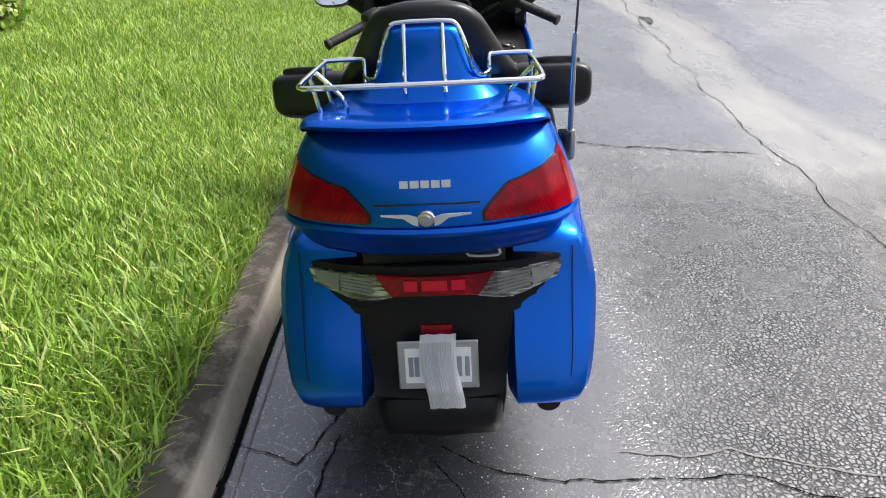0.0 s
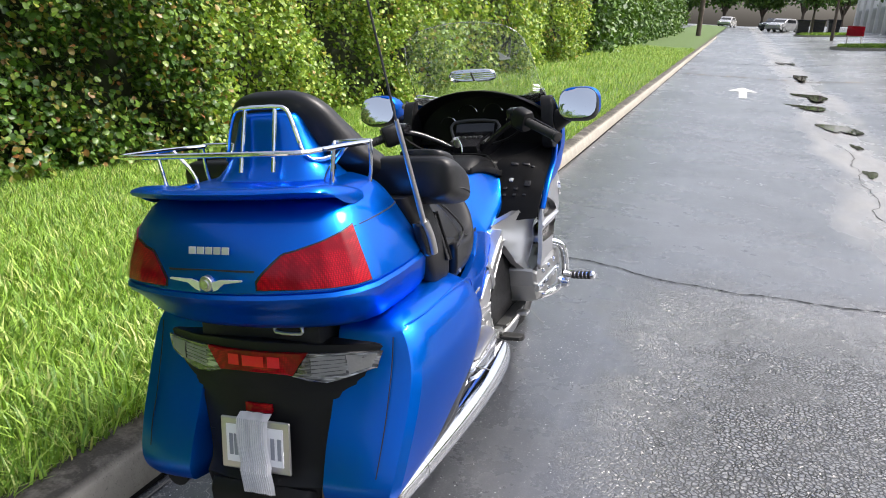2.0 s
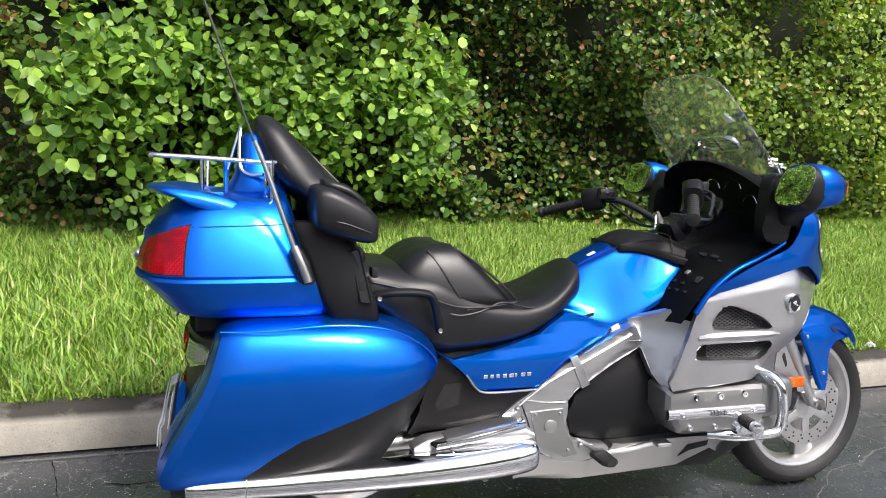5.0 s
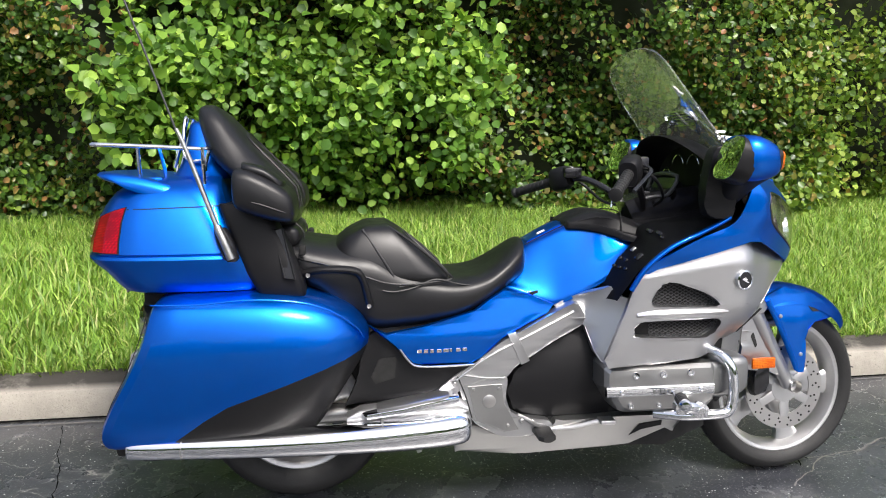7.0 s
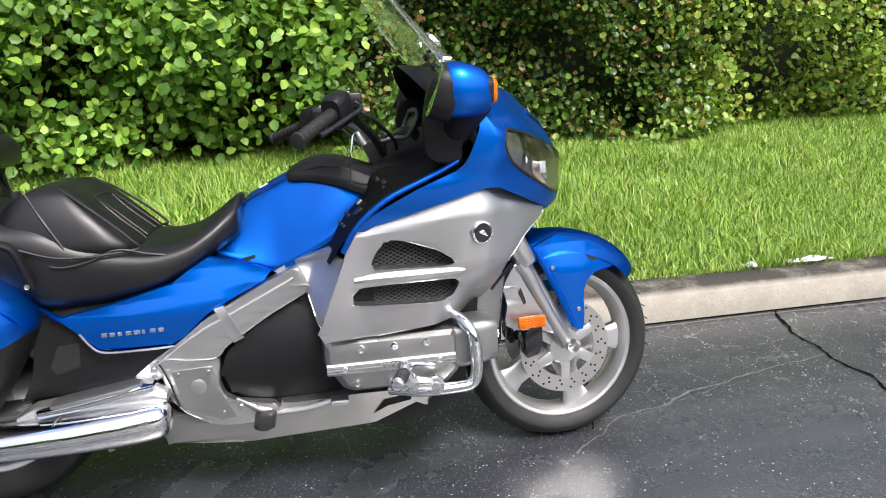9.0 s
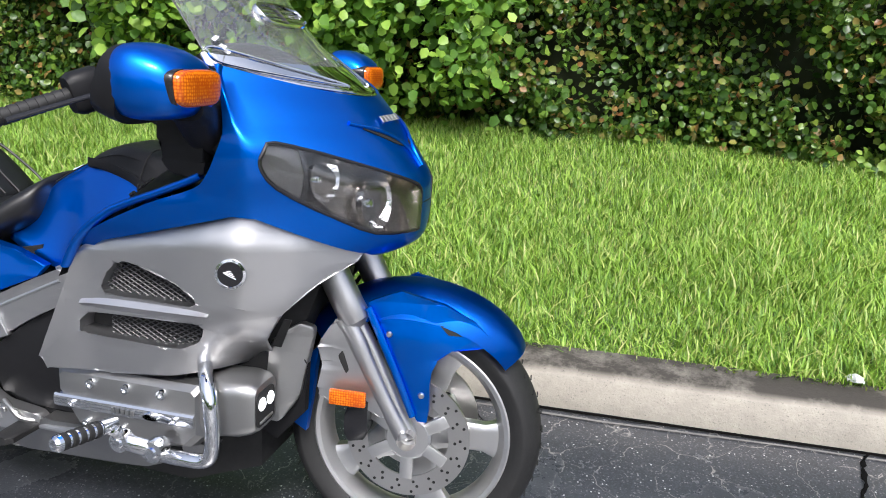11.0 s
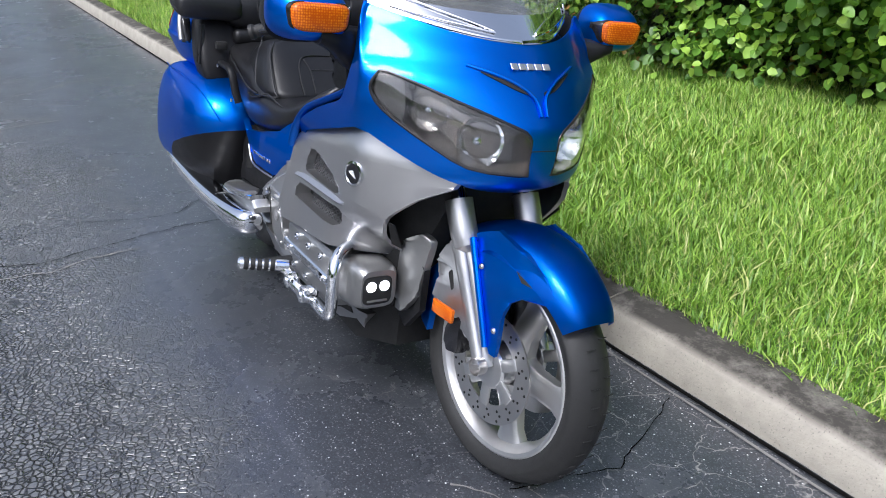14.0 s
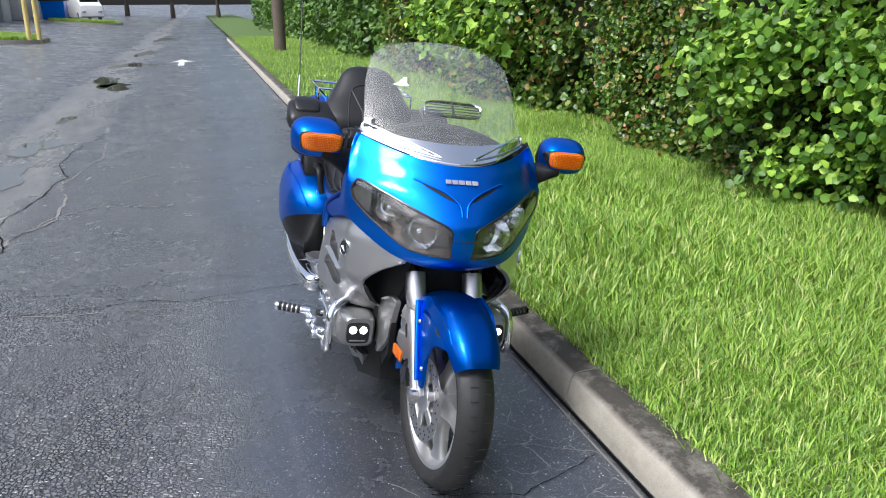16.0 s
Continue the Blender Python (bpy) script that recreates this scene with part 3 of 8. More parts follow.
for k, (pts, w) in enumerate([
    ([(-1.83, -2.17), (-2.52, -1.91), (-3.81, -2.06), (-4.59, -1.95), (-8.25, -2.16)], 0.03),
    ([(-2.04, -2.14), (-2.61, -1.93), (-2.89, -1.62), (-2.7, -1.07), (-2.79, -0.52)], 0.02),
    ([(-0.40, -1.77), (-0.33, -1.3), (-0.25, -0.92), (-0.30, -0.55)], 0.013),
    ([(-3.75, -0.72), (-3.85, -0.5), (-4.02, -0.28), (-4.04, 0.05)], 0.02),
    ([(-3.72, -1.55), (-3.95, -1.35), (-4.1, -1.2)], 0.03),
    ([(2.88, 0.19), (2.52, 0.12), (2.33, 0.07), (2.17, 0.02), (1.92, -0.05), (1.7, -0.22)], 0.008),
    ([(1.64, 0.39), (1.72, 0.55), (1.83, 0.60)], 0.004),
    ([(1.82, -0.06), (2.0, -0.05), (2.11, -0.02), (2.4, 0.1)], 0.004),
    ([(1.55, 0.30), (1.64, 0.39), (1.58, 0.2), (1.66, 0.02), (1.6, -0.15)], 0.0035),
]):
    tagged(part("silt_line", crack(pts, w, 70 + k), M_SILTLINE), "pale silt lying in a healed asphalt crack", "crack", "silted cracks in the road")
tagged(part("silt_line", crack([(21.6, 0.5), (21.7, -1.5), (21.9, -3.6), (22.0, -6.0)], 0.13, 90), M_RUSTLINE), "brown silt line running across the road", "crack", "silted cracks in the road")

gutter_joint = strip([(-40, KERB_Y - 0.012), (-5, KERB_Y - 0.012), (0, KERB_Y - 0.012), (5, KERB_Y - 0.012), (40, KERB_Y - 0.012)], [0.02, 0.016, 0.02, 0.016, 0.02], 0.005, 0.004, 8)
silt_edge = strip([(-12, KERB_Y - 0.05), (-5, KERB_Y - 0.045), (0, KERB_Y - 0.05), (3, KERB_Y - 0.04), (6, KERB_Y - 0.05), (12, KERB_Y - 0.05)], [0.008, 0.005, 0.008, 0.010, 0.006, 0.008], 0.004, 0.005, 9)
tagged(part("silt_line", silt_edge, M_SILTLINE), "pale silt line lying along the kerb joint", "crack", "silted cracks in the road")
tagged(part("road_crack", gutter_joint, M_CRACK), "dark open joint between asphalt and kerb", "crack", "cracks in the road")


def arrow_paint(x, y, way):
    bm = bmesh.new()
    pts = [(0, 0.08), (1.5, 0.08), (1.5, 0.32), (2.6, 0.0), (1.5, -0.32), (1.5, -0.08), (0, -0.08)]
    bm.faces.new([bm.verts.new((x + way * p[0], y + way * p[1], ground_z(x + way * p[0], y) + 0.006)) for p in pts])
    return bm


for x, way in ((15.6, 1), (-19.0, -1)):
    tagged(part("road_arrow", arrow_paint(x, -1.2, way), M_ROAD_PAINT), "worn white arrow painted on the asphalt", "road marking", "arrows on the road")


def kerb_length(x0, x1):
    prof = [(0.0, -0.05), (0.004, 0.03), (0.022, 0.105), (0.034, 0.124), (0.055, 0.134), (0.10, 0.137), (0.17, 0.136), (0.185, 0.13), (0.19, 0.11), (0.19, -0.05)]
    bm = bmesh.new()
    n = max(2, int((x1 - x0) / 0.12))
    rng = random.Random(int(x0 * 10))
    rings = []
    for i in range(n + 1):
        x = x0 + 0.004 + (x1 - x0 - 0.008) * i / n
        end = 0.006 if i in (0, n) else 0.0
        rings.append([(x, KERB_Y + y + rng.uniform(-1, 1) * 0.0025 + end * (y < 0.09), z - (end if z > 0.1 else 0) + ground_z(x, 0)) for y, z in prof])
    return loft(rings, True, True, bm)


kerb = thing("kerb", "weathered grey concrete kerb edging the lawn", "kerb", kind="structure")
for i in range(-12, 20):
    part("kerb_stone", kerb_length(1.34 + 3.0 * i, 4.34 + 3.0 * i), M_KERB, kerb, angle=50)


def lawn_z(x, y):
    return 0.115 + 0.035 * min(max((y - LAWN_Y) / 3.0, 0), 1) + 0.012 * math.sin(1.7 * x + y) * math.sin(2.1 * y) + ground_z(x, 0)


def lawn():
    bm = bmesh.new()
    xs = [-120, -80, -60, -40, -25, -16] + [-12 + 0.5 * i for i in range(50)] + [14, 18, 24, 32, 45, 60, 80, 120]
    ys = [LAWN_Y - 0.004 + 0.35 * i for i in range(12)]
    g = [[bm.verts.new((x, y, lawn_z(x, y))) for y in ys] for x in xs]
    for i in range(len(xs) - 1):
        for j in range(len(ys) - 1):
            bm.faces.new((g[i][j], g[i][j + 1], g[i + 1][j + 1], g[i + 1][j]))
    return bm


tagged(part("lawn", lawn(), M_SOIL, angle=60), "soil under the grass verge behind the kerb", "lawn", kind="structure")


def grass(x0, x1, y0, y1, count, tall, seed):
    rng = np.random.default_rng(seed)
    x, y = rng.uniform(x0, x1, count), rng.uniform(y0, y1, count)
    tuft = 0.5 + 0.5 * np.sin(3.1 * x + 1.3 * np.sin(2.3 * y)) * np.sin(2.7 * y + x)
    z = 0.113 + 0.035 * np.clip((y - LAWN_Y) / 3.0, 0, 1) + 0.012 * np.sin(1.7 * x + y) * np.sin(2.1 * y) + 0.019 * np.maximum(0, x - 6)
    h = tall * rng.uniform(0.5, 1.2, count) * (0.65 + 0.65 * tuft) * (1 + 0.35 * np.clip((0.6 - x) / 1.5, 0, 1) * (np.abs(x) < 8))
    az, lean = rng.uniform(0, 2 * np.pi, count), rng.uniform(0.2, 1.5, count)
    out = np.stack([np.cos(az), np.sin(az), 0 * az], -1)
    side = np.stack([-np.sin(az), np.cos(az), 0 * az], -1)
    up = np.zeros((count, 3))
    up[:, 2] = 1
    wide = (tall * rng.uniform(0.05, 0.095, count))[:, None]
    shape = np.array([[0, -0.5, 0], [0, 0.5, 0], [0.22, 0.46, 0.55], [0.22, -0.46, 0.55], [0.72, 0.04, 0.88], [0.72, -0.04, 0.88]], float)
    quads = np.array([[0, 1, 2, 3], [3, 2, 4, 5]])
    return scatter("grass", np.stack([x, y, z], -1), out * (h * lean)[:, None], side * wide, up * h[:, None], shape, quads, M_GRASS)


for x0, x1, y0, y1, count, tall, seed in [(-3.6, 4.2, LAWN_Y - 0.05, 2.3, 130000, 0.062, 1), (-3.6, 6.0, 2.3, 4.1, 85000, 0.078, 2), (4.2, 6.0, LAWN_Y - 0.05, 2.3, 24000, 0.068, 7), (6.0, 12, LAWN_Y - 0.04, 4.1, 45000, 0.085, 3), (-9, -3.6, LAWN_Y - 0.04, 4.1, 42000, 0.08, 4), (12, 34, LAWN_Y - 0.04, 4.1, 32000, 0.12, 5), (-34, -9, LAWN_Y - 0.04, 4.1, 34000, 0.11, 6), (-3.4, 0.9, LAWN_Y - 0.06, 2.6, 15000, 0.115, 8), (0.9, 3.6, LAWN_Y - 0.06, 2.4, 5000, 0.095, 9)]:
    tagged(part("grass", grass(x0, x1, y0, y1, count, tall, seed), M_GRASS), "bright green broad-bladed lawn grass on the verge", "grass", kind="stuff")


# torn scraps lying where the turf meets the kerb
def scrap(x, y, lx, ly, seed):
    rng = random.Random(seed)
    bm = bmesh.new()
    n, m = 9, 5
    g = [[bm.verts.new((x + lx * (i / (n - 1) - 0.5) + rng.uniform(-1, 1) * lx * 0.05, y + ly * (j / (m - 1) - 0.5) * (0.4 + 0.6 * math.sin(math.pi * (i + 0.5) / n)) + rng.uniform(-1, 1) * ly * 0.08, 0.145 + 0.022 * math.sin(math.pi * (i + 0.5) / n) * math.sin(math.pi * (j + 0.5) / m) + rng.uniform(0, 0.006))) for j in range(m)] for i in range(n)]
    for a_, b_ in zip(g, g[1:]):
        for j in range(m - 1):
            bm.faces.new((a_[j], a_[j + 1], b_[j + 1], b_[j]))
    bmesh.ops.solidify(bm, geom=bm.faces[:], thickness=0.0015)
    return bm


for k, (x, lx) in enumerate([(2.92, 0.055), (3.22, 0.24)]):
    tagged(part("paper_scrap", scrap(x, LAWN_Y - 0.025, lx, 0.05, 300 + k), M_WHITE), "crumpled white paper scrap lying on the kerb edge", "paper", "scraps on the kerb")


# ---- hedge ----
def hedge_face(x, z):
    return HEDGE_Y + 0.22 * np.sin(1.1 * x + 0.6) + 0.14 * np.sin(2.7 * x + 1.9 * z) + 0.10 * np.sin(4.3 * z + 1.3 * x) - 0.10 * np.sin(np.clip(z, 0, 2.6) * 1.2)


# dark backing sheet that stands for the shade deep in the foliage
def hedge_shade_sheet():
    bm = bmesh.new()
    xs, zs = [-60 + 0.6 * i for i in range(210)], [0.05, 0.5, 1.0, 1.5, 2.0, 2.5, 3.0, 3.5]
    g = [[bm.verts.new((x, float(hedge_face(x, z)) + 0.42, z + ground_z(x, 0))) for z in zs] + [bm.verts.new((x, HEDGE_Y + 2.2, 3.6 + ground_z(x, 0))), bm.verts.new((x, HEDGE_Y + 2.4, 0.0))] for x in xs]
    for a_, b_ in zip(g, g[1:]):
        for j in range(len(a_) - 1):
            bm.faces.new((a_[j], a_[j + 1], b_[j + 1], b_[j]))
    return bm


LEAF = np.array([[0, 0, 0], [0.30, 0.40, 0.12], [0.72, 0.33, 0.07], [1.0, 0.0, -0.06], [0.72, -0.33, 0.07], [0.30, -0.40, 0.12], [0.5, 0.0, 0.0]], float)
LEAF_FAR, FAR_TRIS = np.array([[0, 0, 0], [0.45, 0.38, 0.10], [1.0, 0.0, -0.06], [0.45, -0.38, 0.10]], float), np.array([[0, 2, 1], [0, 3, 2]])
LEAF_TRIS = np.array([[0, 6, 1], [1, 6, 2], [6, 3, 2], [0, 5, 6], [5, 4, 6], [6, 4, 3]])


def leaves(x0, x1, z0, z1, count, size, spread, forward, material, seed, top=0.0):
    """Leaves in sprays over the hedge's face, turned mostly outwards and up to the light."""
    rng = np.random.default_rng(seed)
    sprays = max(8, count // 9)
    sx, sz = rng.uniform(x0, x1, sprays * 3), z0 + (z1 - z0) * rng.uniform(0, 1, sprays * 3)
    clump = np.sin(5.1 * sx + 2.0 * np.sin(3.7 * sz + seed)) + np.sin(6.3 * sz + 1.7 * np.sin(4.1 * sx)) + 0.8 * np.sin(11.0 * sx + 9.0 * sz)
    keep = np.argsort(-(clump + rng.normal(0, 1.3 if size < 0.07 else 0.8, len(sx))))[:sprays]
    sx, sz = sx[keep], sz[keep]
    sy = hedge_face(sx, sz) - forward + rng.exponential(spread, sprays) - 0.12
    pick = rng.integers(0, sprays, count)
    r = size * 1.5
    x, y, z = sx[pick] + rng.normal(0, r, count), sy[pick] + rng.normal(0, r * 0.6, count), sz[pick] + rng.normal(0, r, count)
    z = np.maximum(z, 0.14) + 0.019 * np.maximum(0, x - 6)
    small = size < 0.07
    face = unit(np.stack([rng.normal(0, 0.75 if small else 0.55, count), -0.55 + rng.normal(0, 0.6, count), 0.6 + rng.normal(0, 0.5, count)], -1))
    way = unit(np.cross(face, rng.normal(0, 1, (count, 3))))
    way[:, 2] += 0.35 if small else -0.25
    way = unit(way)
    across = unit(np.cross(face, way))
    s = (size * rng.uniform(0.6, 1.25, count))[:, None]
    return scatter("leaves", np.stack([x, y, z], -1), way * s, across * s, face * s, *((LEAF, LEAF_TRIS) if size < 0.095 else (LEAF_FAR, FAR_TRIS)), material)


hedge = thing("hedge", "tall dense green hedge with reddish young leaves", "hedge")
part("hedge_shade_sheet", hedge_shade_sheet(), M_HEDGE_SHADE, hedge, angle=60)
for name, args in [
    ("foliage", (-4.5, 4.1, 0.16, 3.3, 80000, 0.054, 0.16, 0.0, M_LEAF_DEEP, 11)),
    ("foliage", (3.6, 9.5, 0.16, 3.4, 36000, 0.056, 0.16, 0.05, M_LEAF_LIGHT, 21)),
    ("foliage", (9.5, 24, 0.16, 3.4, 26000, 0.10, 0.13, 0.0, M_LEAF_LIGHT, 12)),
    ("foliage", (-14, -4.5, 0.16, 3.4, 24000, 0.09, 0.12, 0.0, M_LEAF_DEEP, 13)),
    ("foliage", (24, 66, 0.2, 3.6, 20000, 0.22, 0.2, 0.0, M_LEAF_DARK, 14)),
    ("foliage", (-58, -14, 0.2, 3.6, 22000, 0.2, 0.2, 0.0, M_LEAF_DARK, 15)),
    ("vine", (-1.35, 1.45, 0.8, 3.2, 8500, 0.082, 0.24, 0.42, M_LEAF_BIG, 16)),
    ("vine", (-0.9, 1.2, 0.35, 1.4, 3200, 0.078, 0.22, 0.38, M_LEAF_BIG, 17)),
    ("vine", (-12, -6, 0.8, 3.2, 3500, 0.16, 0.12, 0.2, M_LEAF_BIG, 19)),
]:
    o = part(name, leaves(*args), args[8], hedge, "broad bright green vine leaves" if name == "vine" else "")
    tagged(o, kind="stuff")


# ---- the motorcycle: it leans on its side stand ----
BIKE = Matrix.Translation((0, -0.026, 0)) @ pose(0, 0, 0, 0, 0, -1.48) @ pose(0, 0, 0, -7.8, 0, 0)
bike = thing("motorcycle", "blue and silver touring motorcycle leaning on its stand by the kerb", "motorcycle", BIKE)


# ---- rear trunk ----
TRUNK_PLAN = [(0.0, 0.0), (0.006, 0.2), (0.03, 0.42), (0.075, 0.64), (0.13, 0.81), (0.21, 0.925), (0.33, 0.985), (0.55, 1.0), (0.80, 0.985), (0.95, 0.95), (1.0, 0.86), (1.0, 0.5), (1.0, 0.0)]
# height, rear end, front end, half width
TRUNK_ROWS = [(0.742, -0.47, -0.09, 0.24), (0.745, -0.505, -0.08, 0.30), (0.752, -0.522, -0.075, 0.322), (0.765, -0.534, -0.075, 0.333), (0.785, -0.550, -0.08, 0.342), (0.81, -0.572, -0.09, 0.350), (0.835, -0.600, -0.105, 0.360), (0.848, -0.609, -0.11, 0.364), (0.857, -0.604, -0.113, 0.360), (0.859, -0.598, -0.113, 0.354), (0.862, -0.598, -0.114, 0.354), (0.864, -0.603, -0.115, 0.358),
              (0.90, -0.596, -0.13, 0.348), (0.954, -0.578, -0.155, 0.328), (0.985, -0.562, -0.168, 0.314), (1.005, -0.549, -0.176, 0.304), (1.030, -0.527, -0.184, 0.288), (1.050, -0.497, -0.190, 0.268), (1.064, -0.462, -0.195, 0.24), (1.074, -0.41, -0.197, 0.20), (1.077, -0.36, -0.198, 0.14)]


def trunk_at(z, s):
    """The trunk's surface at a height; s runs along its plan from the rear (0) round the left side."""
    zs = [r[0] for r in TRUNK_ROWS]
    x0, x1, w = (np.interp(z, zs, [r[k] for r in TRUNK_ROWS]) for k in (1, 2, 3))
    side = math.copysign(1.0, s)
    t = min(abs(s), 0.9999) * (len(TRUNK_PLAN) - 1)
    k = int(t)
    u, v = (np.array(TRUNK_PLAN[k]) * (1 - t + k) + np.array(TRUNK_PLAN[k + 1]) * (t - k))
    return Vector((x0 + (x1 - x0) * u, side * v * w, z))


def trunk_out(z, s, off):
    p = trunk_at(z, s)
    a_, b_ = trunk_at(z, min(0.99, s + 0.02)), trunk_at(z, max(-0.99, s - 0.02))
    d, e_ = trunk_at(z + 0.01, s), trunk_at(z - 0.01, s)
    n = (a_ - b_).cross(d - e_).normalized()
    if n.dot(Vector((p.x + 0.3, p.y, 0))) < 0:
        n = -n
    return p + n * off


def trunk_shell():
    n = 30
    rings = []
    for row in TRUNK_ROWS:
        ring = [trunk_at(row[0], 0.9999 * i / n) for i in range(n + 1)] + [trunk_at(row[0], -0.9999 * i / n) for i in range(n, 0, -1)]
        rings.append(ring)
    return loft(rings)


trunk = part("trunk", trunk_shell(), M_BLUE, bike, "glossy blue rear top box", angle=28)


def trunk_patch(s0, s1, lo, hi, off, thick, n=16, m=6):
    """A piece that lies on the trunk between two curves of height."""
    outer, inner = [], []
    for i in range(n + 1):
        s = s0 + (s1 - s0) * i / n
        t = i / n
        outer.append([trunk_out(lo(t) + (hi(t) - lo(t)) * j / m, s, off) for j in range(m + 1)])
        inner.append([trunk_out(lo(t) + (hi(t) - lo(t)) * j / m, s, off - thick) for j in range(m + 1)])
    bm = bmesh.new()
    a_ = [[bm.verts.new(p) for p in r] for r in outer]
    b_ = [[bm.verts.new(p) for p in r] for r in inner]
    for g in (a_, b_):
        for i in range(n):
            for j in range(m):
                bm.faces.new((g[i][j], g[i + 1][j], g[i + 1][j + 1], g[i][j + 1]))
    for i in range(n):
        for j in (0, m):
            bm.faces.new((a_[i][j], a_[i + 1][j], b_[i + 1][j], b_[i][j]))
    for j in range(m):
        for i in (0, n):
            bm.faces.new((a_[i][j], a_[i][j + 1], b_[i][j + 1], b_[i][j]))
    return bm


for side in (1, -1):
    lo = lambda t: 0.872 - 0.004 * t
    hi = lambda t: 0.884 + 0.060 * min(1, t / 0.22) ** 0.8 + 0.046 * max(0, (t - 0.22) / 0.78)
    lamp = part("tail_lamp", trunk_patch(side * 0.146, side * 0.475, lo, hi, 0.005, 0.012, 34), M_RED, bike, "dark red rear lamp lens")
    lo2 = lambda t: 0.869 - 0.004 * t
    hi2 = lambda t: 0.888 + 0.060 * min(1, t / 0.22) ** 0.8 + 0.046 * max(0, (t - 0.22) / 0.78)
    part("seal", trunk_patch(side * 0.140, side * 0.480, lo2, hi2, 0.002, 0.008, 34), M_GLOSSBLACK, lamp)
    # seam between lid and body
    part("lid_seam", trunk_patch(side * 0.485, side * 0.93, lambda t: 0.985 + 0.014 * t, lambda t: 0.9875 + 0.014 * t, 0.0012, 0.004, 12, 1), M_DARK, trunk)
    part("lid_seam", trunk_patch(side * 0.001, side * 0.14, lambda t: 0.912 - 0.002 * t * t, lambda t: 0.9145 - 0.002 * t * t, 0.0012, 0.004, 12, 1), M_DARK, trunk)
part("lid_seam", trunk_patch(-0.138, 0.138, lambda t: 0.912 - 0.004 * abs(2 * t - 1), lambda t: 0.9145 - 0.004 * abs(2 * t - 1), 0.0015, 0.004, 16, 1), M_DARK, trunk)


def letters(words, size, squeeze, origin, right, up, material, parent, name="lettering", label="", deep=0.0012):
    me = text_mesh(words, size, deep, squeeze)
    right, up = Vector(right).normalized(), Vector(up).normalized()
    out = right.cross(up).normalized()
    up = out.cross(right)
    m = Matrix((right, up, out)).transposed().to_4x4()
    m.translation = origin
    me.transform(m)
    me.materials.clear()
    return part(name, me, material, parent, label)


# plain bars of the badge's size stand for the maker's name
def badge_bars(widths, height, origin, right, up, material, parent, name="badge", label=""):
    right, up = Vector(right).normalized(), Vector(up).normalized()
    out = right.cross(up).normalized()
    up = out.cross(right)
    bm = bmesh.new()
    x = -sum(w for w in widths) / 2
    for k, w in enumerate(widths):
        if k % 2 == 0:
            block(x, x + w, -height / 2, height / 2, 0.0, 0.003, 0.0006, bm, 1)
        x += w
    m = Matrix((right, up, out)).transposed().to_4x4()
    m.translation = origin
    moved(bm, m)
    return part(name, bm, material, parent, label)


BAR6 = [0.019, 0.004, 0.020, 0.004, 0.019, 0.004, 0.019, 0.004, 0.020]
badge_bars(BAR6, 0.017, trunk_out(0.955, 0.0, 0.001), (0, -1, 0), (0.25, 0, 1), M_BADGE, trunk, "badge", "chrome badge bars")


def wing_badge():
    bm = bmesh.new()
    for s in (1, -1):
        up_ = [(0.018, 0.004), (0.04, 0.011), (0.10, 0.0125)]
        dn = [(0.10, 0.009), (0.05, 0.002), (0.03, -0.013), (0.018, -0.017)]
        f = bm.faces.new([bm.verts.new((0, s * p[0], p[1])) for p in up_ + dn])
        r = bmesh.ops.extrude_face_region(bm, geom=[f])
        bmesh.ops.translate(bm, vec=(-0.004, 0, 0), verts=[g for g in r["geom"] if isinstance(g, bmesh.types.BMVert)])
    return bm


lock = part("wing_trim", moved(wing_badge(), Matrix.Translation((-0.6035, 0, 0.884))), M_BADGE, trunk, "small chrome wing trim round the lock")
part("lock", moved(lathe([(0.0, -0.010), (0.009, -0.010), (0.011, -0.008), (0.017, -0.007), (0.019, -0.004), (0.019, 0.006)], 28, "x"), Matrix.Translation((-0.601, 0, 0.884))), M_STEEL, lock, "round key lock")
part("catch", tube([(-0.485, -0.16, 0.748), (-0.49, -0.16, 0.732), (-0.49, -0.09, 0.732), (-0.485, -0.09, 0.748)], 0.004, 8, 3), M_ALLOY, trunk)


def spoiler():
    rings = []
    # across, rear edge, front edge, height, thickness
    for y, xr, xf, z, th in sample([(-0.286, -0.455, -0.36, 1.052, 0.012), (-0.280, -0.49, -0.335, 1.07, 0.02), (-0.25, -0.53, -0.325, 1.081, 0.036), (-0.13, -0.565, -0.38, 1.083, 0.034), (0, -0.575, -0.40, 1.084, 0.034), (0.13, -0.565, -0.38, 1.083, 0.034), (0.25, -0.53, -0.325, 1.081, 0.036), (0.280, -0.49, -0.335, 1.07, 0.02), (0.286, -0.455, -0.36, 1.052, 0.012)], 5):
        ring = []
        for i in range(16):
            t = 2 * math.pi * i / 16
            u = 0.5 - 0.5 * math.cos(t)
            ring.append((xr + (xf - xr) * u, y, z - 0.03 * u + th * 0.55 * math.sin(t) * (1 - 0.45 * u)))
        rings.append(ring)
    return loft(rings)


part("spoiler", spoiler(), M_BLUE, bike, "blue wing across the top box", angle=50)
for s in (1, -1):
    part("spoiler_mount", block(-0.43, -0.36, s * 0.20 - 0.02, s * 0.20 + 0.02, 1.045, 1.075, 0.006), M_BLUE, bike)

